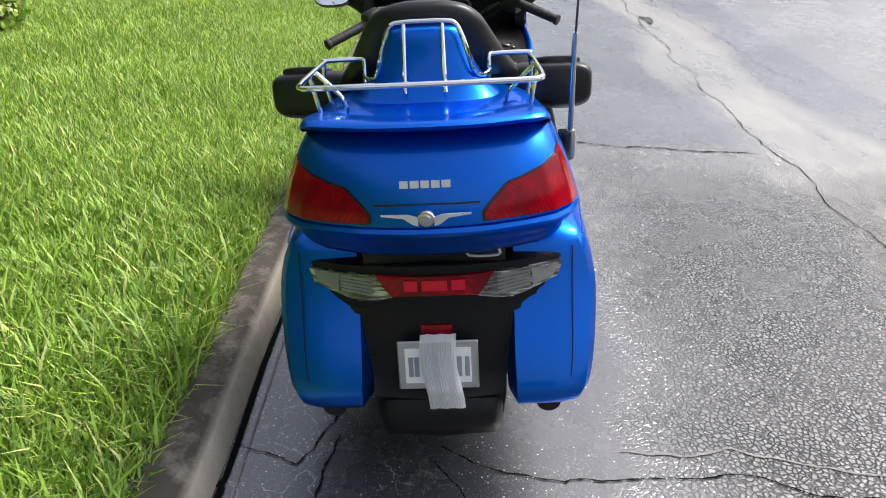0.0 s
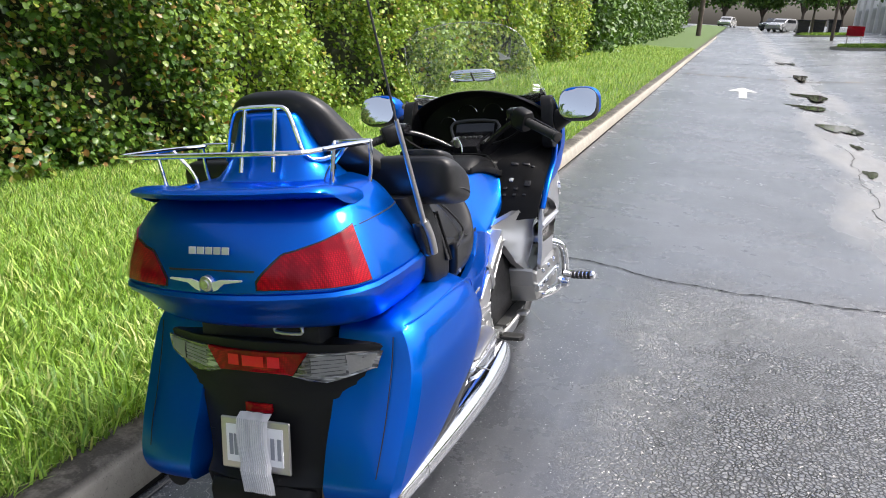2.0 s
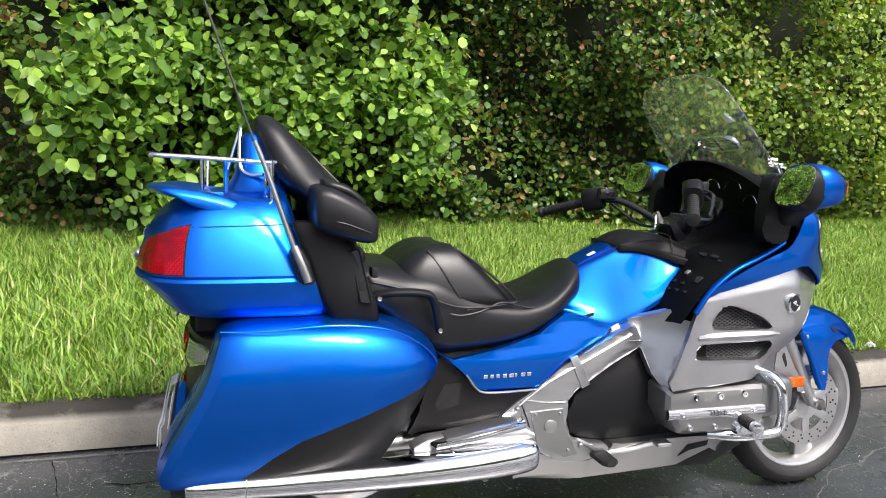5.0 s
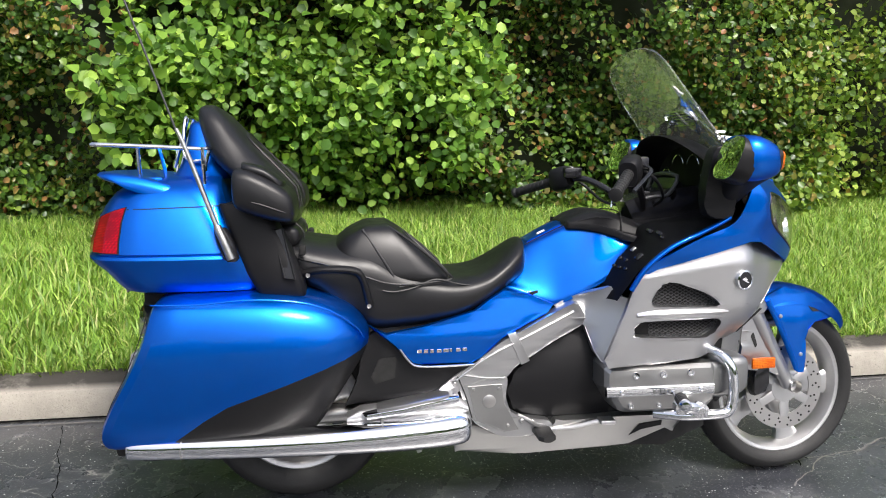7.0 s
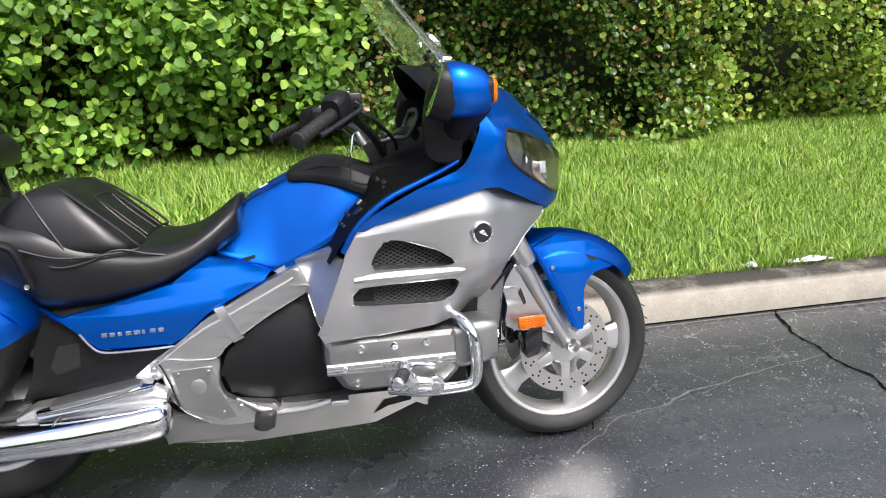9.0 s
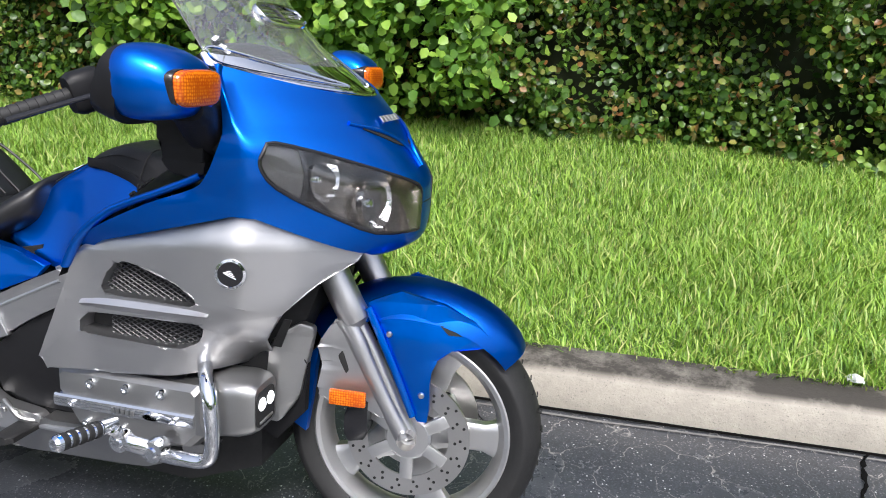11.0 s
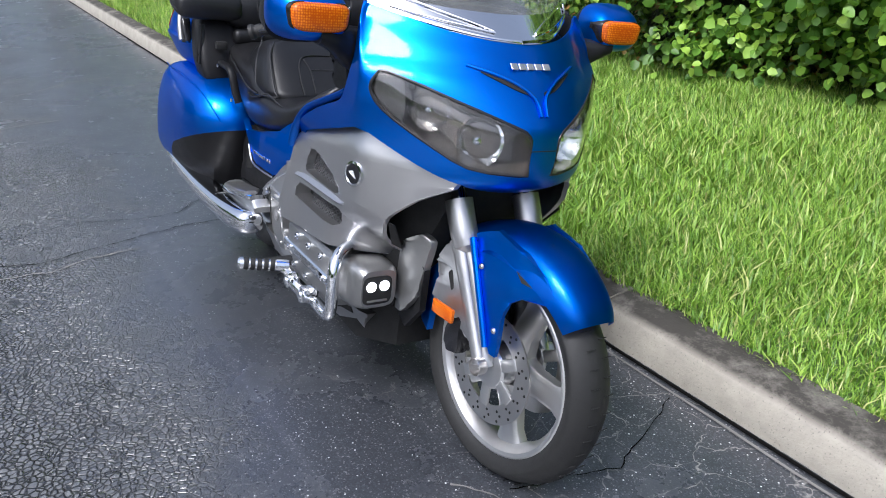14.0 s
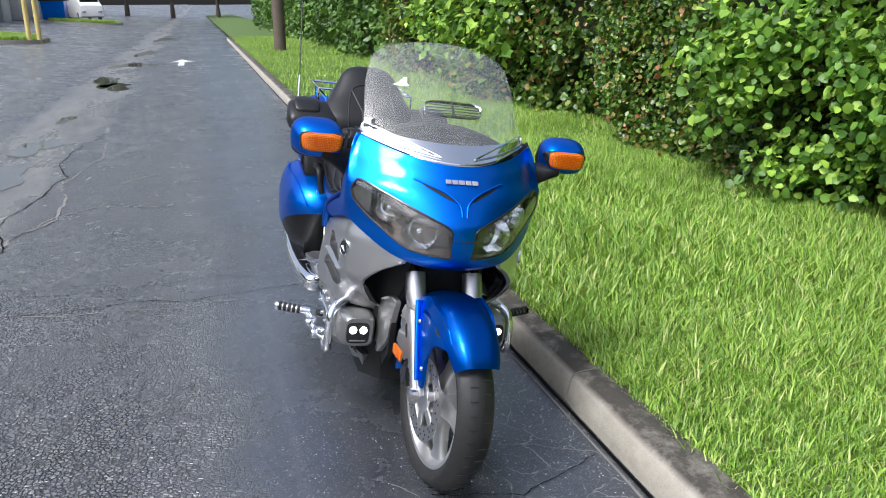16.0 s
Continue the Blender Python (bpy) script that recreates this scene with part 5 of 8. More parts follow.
def nose_shell():
    rings = []
    for z, xf, k, w, xr in sample(NOSE_ROWS, 3):
        half_ = [(xf - k * y * y, y) for y in [w * i / 14 for i in range(15)]]
        xe, ye = half_[-1]
        for i in range(1, 9):
            t = i / 8
            half_.append((xe + (min(xr, xe - 0.002) - xe) * t, ye + 0.012 * math.sin(min(1.0, t * 3) * math.pi / 2) + 0.028 * t * max(0.0, min(1.0, (1.3 - xr) / 0.18))))
        rise = lambda y: z + 0.055 * (y / 0.3) ** 2 * max(0.0, (z - 1.05) / 0.05)
        rings.append([(x, -y, rise(y)) for x, y in half_[:0:-1]] + [(x, y, rise(y)) for x, y in half_])
    bm = loft(rings, False, False)
    lines = [(1.03, 0.748), (1.104, 0.790), (1.396, 0.868), (1.44, 0.865), (1.52, 0.826), (1.612, 0.778), (1.64, 0.735)]
    cut_keep(bm, list(zip(lines, lines[1:])), lambda x, z: z > np.interp(x, [p[0] for p in lines], [p[1] for p in lines]))
    for side in (1, -1):
        hole = lamp_outline(side)
        for (ya, za), (yb, zb) in zip(hole, hole[1:] + hole[:1]):
            near = [f for f in bm.faces if f.calc_center_median().y * side > 0.02 and 0.79 < f.calc_center_median().z < 1.04 and f.calc_center_median().x > 1.34]
            geom = list({v for f in near for v in f.verts}) + list({e_ for f in near for e_ in f.edges}) + near
            bmesh.ops.bisect_plane(bm, geom=geom, plane_co=(0, ya, za), plane_no=(0, zb - za, ya - yb), dist=1e-5)
        gone = [f for f in bm.faces if f.calc_center_median().x > 1.30 and in_outline(f.calc_center_median().y, f.calc_center_median().z, hole)]
        bmesh.ops.delete(bm, geom=gone, context="FACES")
    bmesh.ops.solidify(bm, geom=bm.faces[:], thickness=0.006)
    return bm


fairing = part("front_fairing", nose_shell(), M_BLUE, bike, "blue pointed front fairing", angle=35)


def nose_patch(upper, lower, off, thick, n=18, m=6):
    """A piece lying on the nose between two lines of (y, z) with the same count of steps."""
    up_, lo_ = spline([(a_, b_, 0) for a_, b_ in upper], n), spline([(a_, b_, 0) for a_, b_ in lower], n)
    k = min(len(up_), len(lo_))
    up_, lo_ = [up_[round(i * (len(up_) - 1) / (k - 1))] for i in range(k)], [lo_[round(i * (len(lo_) - 1) / (k - 1))] for i in range(k)]
    grids = []
    bm = bmesh.new()
    for o in (off, off - thick):
        grids.append([[bm.verts.new(nose_out(a_.x + (b_.x - a_.x) * j / m, a_.y + (b_.y - a_.y) * j / m, o)) for j in range(m + 1)] for a_, b_ in zip(up_, lo_)])
    g, h = grids
    for q in grids:
        for i in range(k - 1):
            for j in range(m):
                bm.faces.new((q[i][j], q[i + 1][j], q[i + 1][j + 1], q[i][j + 1]))
    for i in range(k - 1):
        for j in (0, m):
            bm.faces.new((g[i][j], g[i + 1][j], h[i + 1][j], h[i][j]))
    for j in range(m):
        for i in (0, k - 1):
            bm.faces.new((g[i][j], g[i][j + 1], h[i][j + 1], h[i][j]))
    return bm


for s in (1, -1):
    up_line, lo_line = [(s * y, z) for y, z in LAMP_UP], [(s * y, z) for y, z in LAMP_LOW]
    lamp = part("headlamp", nose_patch(up_line, lo_line, -0.055, 0.004), M_LAMPBED, bike, "wide headlamp with twin reflectors under clear lens", angle=60)
    rim_line = lamp_outline(s)
    part("lamp_wall", loft([[nose_out(y, z, o) for y, z in rim_line] for o in (0.0005, -0.02, -0.056)], False), M_LAMPBED, lamp, angle=40)
    part("headlamp_seal", tube([nose_out(y, z, -0.001) for y, z in rim_line + rim_line[:1]], 0.0045, 8, 0), M_GLOSSBLACK, lamp)
    for y, z, r in ((0.150, 0.880, 0.060), (0.246, 0.938, 0.046)):
        p = nose_out(s * y, z, -0.030)
        aim = (nose_out(s * y, z, 1.0) - nose_out(s * y, z, 0.0)).normalized()
        aim = (aim * 0.6 + Vector((1.0, 0, 0.1))).normalized()
        m = Matrix.Translation(p) @ aim.to_track_quat("Z", "Y").to_matrix().to_4x4()
        part("reflector", moved(lathe([(r * 0.12, -0.046), (r * 0.4, -0.042), (r * 0.65, -0.032), (r * 0.85, -0.018), (r, 0.0), (r * 0.97, -0.016), (r * 0.7, -0.036), (r * 0.12, -0.052)], 22, "z"), m), M_REFLECT, lamp, angle=14)
        part("bulb_cap", moved(lathe([(0.0, -0.012), (r * 0.15, -0.015), (r * 0.18, -0.02), (r * 0.15, -0.04)], 20, "z"), m), M_CHROME, lamp)
    part("indicator_lens", nose_patch([(s * 0.338, 0.984), (s * 0.325, 1.011), (s * 0.283, 1.004)], [(s * 0.338, 0.973), (s * 0.325, 0.941), (s * 0.283, 0.902)], -0.008, 0.004, 6), M_SMOKE, lamp, "smoked indicator section")
    part("divider", nose_patch([(s * 0.284, 1.004), (s * 0.2815, 1.003), (s * 0.279, 1.002)], [(s * 0.284, 0.902), (s * 0.2815, 0.900), (s * 0.279, 0.898)], -0.002, 0.03, 2, 4), M_GLOSSBLACK, lamp)
    lens = part("lens", nose_patch(up_line, lo_line, 0.0015, 0.003), M_CLEAR, lamp, "clear outer lens", angle=60)
    lens.visible_shadow = False
    part("air_slit", nose_patch([(s * 0.128, 1.036), (s * 0.07, 1.018), (s * 0.018, 1.000)], [(s * 0.128, 1.034), (s * 0.06, 1.004), (s * 0.018, 0.992)], 0.0025, 0.004, 5, 2), M_DARK, fairing)
    part("brow_ridge", tube([nose_out(s * 0.155, 1.047, 0.001), nose_out(s * 0.10, 1.032, 0.004), nose_out(s * 0.05, 1.012, 0.005), nose_out(s * 0.015, 0.985, 0.004), nose_out(s * 0.008, 0.95, 0.002)], 0.0045, 8, 5), M_BLUE, fairing)
part("nose_seam", nose_patch([(-0.042, 0.8755), (0, 0.8765), (0.042, 0.8755)], [(-0.042, 0.8735), (0, 0.8745), (0.042, 0.8735)], 0.001, 0.003, 6, 1), M_DARK, fairing)
badge_bars(BAR6, 0.016, nose_out(0.0, 1.05, 0.002), (0, 1, 0), (-0.85, 0, 1), M_ALLOY, fairing, "badge", "chrome badge bars")


# ---- windscreen ----
SCREEN_Z, SCREEN_X, SCREEN_K = [1.09, 1.15, 1.20, 1.255, 1.35, 1.49], [1.56, 1.462, 1.392, 1.328, 1.238, 1.125], [2.4, 1.5, 1.05, 0.82, 0.62, 0.5]


def screen_at(y, z):
    zs = max(SCREEN_Z[0], min(z, SCREEN_Z[-1]))
    rows = sample([(a_, b_, c) for a_, b_, c in zip(SCREEN_Z, SCREEN_X, SCREEN_K)], 6)
    x, k = (float(np.interp(zs, [r[0] for r in rows], [r[n] for r in rows])) for n in (1, 2))
    return Vector((x - k * y * y, y, z))


def screen_sheet(y_edge, z_low, z_high, thick, n=28, m=22):
    bm = bmesh.new()
    gs = []
    for o in (0.0, -thick):
        g = []
        for j in range(m + 1):
            t = j / m
            row = []
            for i in range(n + 1):
                v = -1 + 2 * i / n
                y = v * y_edge(t)
                z = z_low(v) + (z_high(v) - z_low(v)) * t
                row.append(bm.verts.new(screen_at(y, z) + Vector((o, 0, o * 0.8))))
            g.append(row)
        gs.append(g)
    for g in gs:
        for j in range(m):
            for i in range(n):
                bm.faces.new((g[j][i], g[j][i + 1], g[j + 1][i + 1], g[j + 1][i]))
    a_, b_ = gs
    for i in range(n):
        for j in (0, m):
            bm.faces.new((a_[j][i], a_[j][i + 1], b_[j][i + 1], b_[j][i]))
    for j in range(m):
        for i in (0, n):
            bm.faces.new((a_[j][i], a_[j + 1][i], b_[j + 1][i], b_[j][i]))
    return bm


edge_ = lambda t: 0.298 - 0.022 * t - 0.015 * max(0, t - 0.7) / 0.3
screen = part("windscreen", screen_sheet(edge_, lambda v: 1.096 + 0.050 * v * v, lambda v: 1.482 - 0.045 * v * v - 0.032 * abs(v) ** 9, 0.004), M_SCREEN, bike, "clear curved tall windscreen", angle=60)
screen.visible_shadow = False
part("screen_trim", screen_sheet(lambda t: 0.306, lambda v: 1.094 + 0.052 * v * v, lambda v: 1.152 + 0.020 * v * v, -0.005, 28, 4), M_CHROME, screen, "bright garnish along the foot of the screen", angle=60)
VENT_M = Matrix.Translation((1.320, 0.022, 1.260)) @ pose(0, 0, 0, 0, -46, 0)
vent = part("screen_vent", moved(loft([[(x, p[0] * k, p[1] * (1 - (1 - k) * 3)) for p in oval(32, 0.108, 0.034, 3.6)] for x, k in ((0.007, 0.955), (0.009, 0.98), (0.004, 1.0), (-0.006, 1.0), (-0.010, 0.98), (-0.008, 0.955), (0.007, 0.955))], False, False), VENT_M), M_CHROME, screen, "chrome-edged louvred air vent", angle=40)
for k in (-1.5, -0.5, 0.5, 1.5):
    part("louvre", moved(block(-0.007, 0.007, -0.100, 0.100, -0.0013, 0.0013, 0.001), VENT_M @ Matrix.Translation((0, 0, k * 0.0125)) @ pose(0, 0, 0, 0, 24, 0)), M_CHROME, vent)
part("vent_bar", moved(block(-0.006, 0.006, -0.004, 0.004, -0.031, 0.031, 0.001), VENT_M), M_GREYPLASTIC, vent)
for y, z, a_, b_ in ((-0.262, 1.185, 0.022, 0.004), (-0.262, 1.176, 0.026, 0.003), (-0.265, 1.20, 0.014, 0.006)):
    p = screen_at(y, z)
    part("sticker", moved(block(-a_, a_, -b_, b_, 0, 0.001), Matrix.Translation(p + Vector((0.004, -0.003, 0.003))) @ Matrix(((0.72, 0.5, 0.6, 0), (-0.69, 0.52, 0.6, 0), (-0.1, 0.65, 0.5, 0), (0, 0, 0, 1)))), M_WHITE, screen)
decal = bmesh.new()
decal.faces.new([decal.verts.new(screen_at(-0.159 + y, 1.338 + z) + Vector((-0.006, 0, -0.005))) for y, z in ((-0.03, -0.012), (-0.008, -0.004), (0.012, 0.014), (0.026, 0.018), (0.022, 0.0), (0.03, -0.012), (0.0, -0.014))])
part("sticker", decal, M_WHITE, screen, "torn white sticker")

for sd in (1, -1):
    part("garnish", tube([screen_at(sd * y, z) + Vector((0.008, 0, 0.006)) for y, z in ((0.30, 1.178), (0.28, 1.180), (0.22, 1.163), (0.15, 1.142), (0.09, 1.124), (0.06, 1.112), (0.13, 1.121), (0.20, 1.132), (0.27, 1.147), (0.295, 1.158), (0.30, 1.178))], 0.003, 8, 3), M_CHROME, screen, "bright chrome wing garnish")
    part("foot_bead", tube([screen_at(sd * y, 1.099 + 0.55 * y * y) + Vector((0.006, 0, 0.003)) for y in (0.0, 0.08, 0.16, 0.24, 0.30)], 0.005, 8, 3), M_CHROME, screen)

# ---- silver side panels ----
SILVER = [(1.039, 0.766), (1.104, 0.801), (1.279, 0.851), (1.396, 0.881), (1.44, 0.877), (1.52, 0.836), (1.612, 0.790), (1.598, 0.762), (1.53, 0.715), (1.47, 0.655), (1.42, 0.58), (1.392, 0.503), (1.30, 0.508), (1.256, 0.506), (1.091, 0.490), (0.954, 0.490), (0.938, 0.515), (0.998, 0.66)]
SILVER_X, SILVER_Y = [0.92, 1.00, 1.06, 1.20, 1.32, 1.40, 1.50, 1.57, 1.62], [0.362, 0.352, 0.338, 0.336, 0.336, 0.328, 0.265, 0.205, 0.158]


def silver_y(x, z):
    y = float(np.interp(x, SILVER_X, SILVER_Y))
    crease = float(np.interp(x, [1.04, 1.34, 1.62], [0.757, 0.802, 0.788]))
    y -= 0.32 * max(0.0, z - crease)
    y += 0.05 * max(0.0, min(z, crease) - 0.70) * (x < 1.45)
    tuck = max(0.0, min(1.0, (x - 1.22) / 0.16)) * max(0.0, 0.68 - z)
    return y - 0.62 * tuck * tuck / 0.10 - 0.05 * max(0.0, 0.56 - z)


GRILL_U = [(1.076, 0.672), (1.112, 0.735), (1.135, 0.748), (1.17, 0.744), (1.262, 0.712), (1.312, 0.678), (1.302, 0.667)]
GRILL_L = [(1.03, 0.578), (1.032, 0.606), (1.056, 0.627), (1.31, 0.630), (1.322, 0.620), (1.312, 0.592), (1.277, 0.569)]


def rounded(poly, n=3):
    pts = []
    k = len(poly)
    for i in range(k):
        a_, b_, c = Vector(poly[i - 1]), Vector(poly[i]), Vector(poly[(i + 1) % k])
        for j in range(n):
            t = j / (n - 1)
            p = b_ + (a_ - b_) * 0.22 * (1 - t) ** 2 + (c - b_) * 0.22 * t * t
            pts.append((p.x, p.y))
    return pts


for s in (1, -1):
    side_panel = part("side_panel", sheet(SILVER, lambda x, z: s * silver_y(x, z), -s * 0.014, holes=[rounded(GRILL_U), rounded(GRILL_L)], step=0.022, edge=-0.004), M_SILVER, bike, "silver side fairing panel with two grilles", angle=24)
    for g in (GRILL_U, GRILL_L):
        cx, cz = sum(p[0] for p in g) / len(g), sum(p[1] for p in g) / len(g)
        big = [(cx + (x - cx) * 1.12, cz + (z - cz) * 1.15) for x, z in g]
        # dark sheet: the shade behind the mesh, put into its colour
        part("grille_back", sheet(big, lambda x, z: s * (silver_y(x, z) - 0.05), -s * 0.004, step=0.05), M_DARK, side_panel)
        # sloping walls of the opening
        rim = rounded(g)
        rings = [[(x, s * (silver_y(x, z) - d), z) for x, z in rim] for d in (0.002, 0.05)]
        part("grille_frame", loft([[r for r in ring] for ring in rings], False), M_SILVER, side_panel, angle=30)
        mesh = bmesh.new()
        x0, x1, z0, z1 = min(p[0] for p in g), max(p[0] for p in g), min(p[1] for p in g), max(p[1] for p in g)
        if g is GRILL_L:
            x0 += 0.06
        inside = lambda x, z: sum(((a_[1] > z) != (b_[1] > z)) and (x < (b_[0] - a_[0]) * (z - a_[1]) / (b_[1] - a_[1]) + a_[0]) for a_, b_ in zip(big, big[1:] + big[:1])) % 2 == 1
        step = 0.0105
        for slope in (0.55, -0.55):
            for i in range(-30, 60):
                run = []
                for j in range(60):
                    x = x0 + (x1 - x0) * j / 59
                    z = (z0 if slope > 0 else z1) + slope * (x - x0) + (i - 15) * step
                    if inside(x, z) and x > x0 - 0.001:
                        run.append((x, s * (silver_y(x, z) - 0.026), z))
                    elif len(run) > 2:
                        tube([run[0], run[-1]], 0.0014, 4, 0, True, mesh)
                        run = []
                    else:
                        run = []
                if len(run) > 2:
                    tube([run[0], run[-1]], 0.0014, 4, 0, True, mesh)
        part("grille_mesh", mesh, M_GREYPLASTIC, side_panel, "black diamond wire mesh", angle=60)
    part("panel_rib", loft([[(x, s * (silver_y(x, z) + d), z) for x, z, d in ((xx, zz - h, 0.0), (xx, zz, 0.010), (xx, zz + h * 0.8, 0.0), (xx, zz, -0.02))] for xx, zz, h in sample([(1.04, 0.648, 0.008), (1.10, 0.650, 0.014), (1.20, 0.651, 0.014), (1.30, 0.652, 0.011), (1.335, 0.652, 0.004)], 4)]), M_SILVER, side_panel, angle=30)
    part("panel_slot", sheet([(1.425, 0.565), (1.475, 0.645), (1.487, 0.642), (1.435, 0.553)], lambda x, z: s * (silver_y(x, z) + 0.0015), -s * 0.004, step=0.05), M_DARK, side_panel)
    c = Vector((1.386, s * (silver_y(1.386, 0.748) + 0.001), 0.748))
    n = Vector((0.30, s, 0.03)).normalized()
    m = Matrix.Translation(c) @ n.to_track_quat("Z", "Y").to_matrix().to_4x4()
    medal = part("medallion", moved(lathe([(0.0, 0.004), (0.024, 0.004), (0.026, 0.006), (0.031, 0.005), (0.032, 0.0), (0.032, -0.006)], 36, "z"), m), M_CHROME, side_panel, "round chrome-ringed emblem")
    part("medallion_face", moved(lathe([(0.0, 0.0055), (0.0245, 0.0055), (0.0245, 0.0)], 36, "z"), m), M_GLOSSBLACK, medal)
    emb = bmesh.new()
    for k in range(4):
        tube([(-0.012 + 0.003 * k, 0.009 - 0.005 * k, 0.0065), (0.004, 0.002 - 0.003 * k, 0.0065), (0.013 - 0.002 * k, -0.004, 0.0065)], 0.0009, 6, 3, True, emb)
    part("emblem", moved(emb, m @ pose(0, 0, 0, 0, 0, 90 - s * 90)), M_WHITE, medal)
    cowl_y = lambda x, z: s * min(0.335, 0.168 + 0.9 * max(0.0, x - 0.88) + 0.30 * max(0.0, 0.66 - z))
    part("rear_cowl", sheet([(0.826, 0.654), (0.895, 0.686), (0.985, 0.724), (1.005, 0.70), (1.045, 0.69), (1.015, 0.591), (0.975, 0.517), (0.973, 0.457), (0.935, 0.519), (0.915, 0.594), (0.877, 0.615)], cowl_y, -s * 0.03, step=0.025, edge=-0.004), M_SILVER, bike, "silver cowl behind the side panel", angle=40)
    # switch strip beside the tank
    inner_l = spline([(x, s * y, z) for x, y, z in ((0.984, 0.155, 0.664), (0.998, 0.163, 0.722), (1.034, 0.160, 0.789), (1.088, 0.148, 0.846), (1.112, 0.135, 0.895), (1.15, 0.165, 0.920), (1.21, 0.215, 0.928), (1.28, 0.262, 0.942), (1.33, 0.29, 0.962))], 5)
    outer_l = spline([(x, s * y, z) for x, y, z in ((0.996, 0.335, 0.690), (1.022, 0.342, 0.738), (1.052, 0.346, 0.786), (1.092, 0.348, 0.826), (1.139, 0.348, 0.859), (1.182, 0.346, 0.879), (1.227, 0.342, 0.897), (1.316, 0.327, 0.936), (1.352, 0.322, 0.962))], 5)
    strip_grid = []
    for p, q in zip(inner_l, outer_l):
        strip_grid.append([p + (q - p) * k / 6 + Vector((-0.004, 0, 0.010)) * math.sin(math.pi * k / 6) ** 0.5 * (0.4 if 0 < k < 6 else 0) + Vector((-0.016, 0, 0.004)) * max(0.0, 1 - 2.5 * len(strip_grid) / len(inner_l)) for k in range(7)])
    strip_bm = loft(strip_grid, False, False)
    bmesh.ops.solidify(strip_bm, geom=strip_bm.faces[:], thickness=0.012)
    strip_ = part("switch_strip", strip_bm, M_BLACK, bike, "black plastic switch strip beside the tank", angle=35)
    part("shoulder", tube([p_ + Vector((0.0, s * 0.012, 0.0)) for p_ in outer_l[4:38:2]], 0.013, 12, 3, True, None, 0.008), M_BLUE, bike, "blue rolled edge of the fairing beside the switches", angle=60)
    n_l = len(inner_l)
    for u, v, a_, b_ in ((0.36, 0.30, 0.009, 0.009), (0.33, 0.66, 0.014, 0.014), (0.285, 0.18, 0.006, 0.009), (0.285, 0.42, 0.006, 0.009), (0.24, 0.18, 0.005, 0.008), (0.24, 0.40, 0.005, 0.008), (0.24, 0.62, 0.005, 0.008), (0.53, 0.35, 0.007, 0.016), (0.56, 0.55, 0.007, 0.016), (0.53, 0.70, 0.005, 0.008)):
        if s < 0:
            f = u * (n_l - 1)
            k = int(f)
            p = strip_grid[k][0].lerp(strip_grid[k][6], v)
            du, dv = (strip_grid[k + 1][3] - strip_grid[k - 1][3]).normalized(), (strip_grid[k][6] - strip_grid[k][0]).normalized()
            nn = du.cross(dv).normalized()
            nn = nn if nn.z > 0 else -nn
            du = dv.cross(nn)
            m = Matrix.Translation(p + nn * 0.006) @ Matrix((dv, du, nn)).transposed().to_4x4()
            part("button", moved(block(-b_, b_, -a_, a_, -0.004, 0.004, 0.003), m), M_ALLOY if a_ == 0.009 else M_GLOSSBLACK, strip_)


# ---- tank and cockpit ----
def tank_body(rows):
    rings = []
    for x, zt, zb, w, e_ in sample(rows, 4):
        rings.append([(x, p[0], (zt + zb) / 2 + p[1]) for p in oval(36, w, (zt - zb) / 2, e_)])
    return loft(rings)


def wedge_body(rows):
    """A narrow-topped body with flat sloping sides: station, top, half width above, foot, half width below."""
    rings = []
    for x, zt, wt, zb, wb in sample(rows, 4):
        half_ = spline([(0, zt, 0), (wt * 0.6, zt - 0.002, 0), (wt * 0.9, zt - 0.008, 0), (wt * 1.08, zt - 0.022, 0), (wt + (wb - wt) * 0.35, zt + (zb - zt) * 0.35, 0), (wt + (wb - wt) * 0.7, zt + (zb - zt) * 0.68, 0), (wb - 0.002, zb + 0.025, 0), (wb, zb + 0.010, 0), (wb - 0.006, zb, 0), (wb * 0.6, zb - 0.004, 0)], 3)
        half_ = [(p.x, p.y) for p in half_]
        rings.append([(x, y, z) for y, z in half_] + [(x, -y, z) for y, z in half_[::-1]])
    return loft(rings)


tank = part("tank", wedge_body([(0.655, 0.775, 0.05, 0.695, 0.12), (0.70, 0.805, 0.062, 0.684, 0.138), (0.75, 0.836, 0.072, 0.667, 0.150), (0.776, 0.853, 0.076, 0.660, 0.155), (0.833, 0.881, 0.084, 0.650, 0.166), (0.89, 0.908, 0.090, 0.672, 0.176), (0.95, 0.925, 0.096, 0.704, 0.183), (1.0, 0.928, 0.102, 0.734, 0.186), (1.05, 0.918, 0.106, 0.778, 0.182), (1.09, 0.90, 0.108, 0.822, 0.168), (1.112, 0.885, 0.108, 0.845, 0.150)]), M_BLUE, bike, "blue painted tank cover", angle=60)
for sd in (1, -1):
    part("tank_seam", tube([(0.755, sd * 0.062, 0.8385), (0.83, sd * 0.074, 0.8785), (0.885, sd * 0.084, 0.9045)], 0.0016, 6, 3), M_DARK, tank)
part("filler_lid", sheet([(0.765, -0.05), (0.765, 0.05), (0.875, 0.058), (0.895, 0.0), (0.875, -0.058)], lambda x, y: float(np.interp(x, [0.76, 0.833, 0.89, 0.93], [0.848, 0.886, 0.913, 0.925])) - 0.5 * y * y, -0.012, "xy", step=0.03, edge=-0.003), M_BLUE, tank)
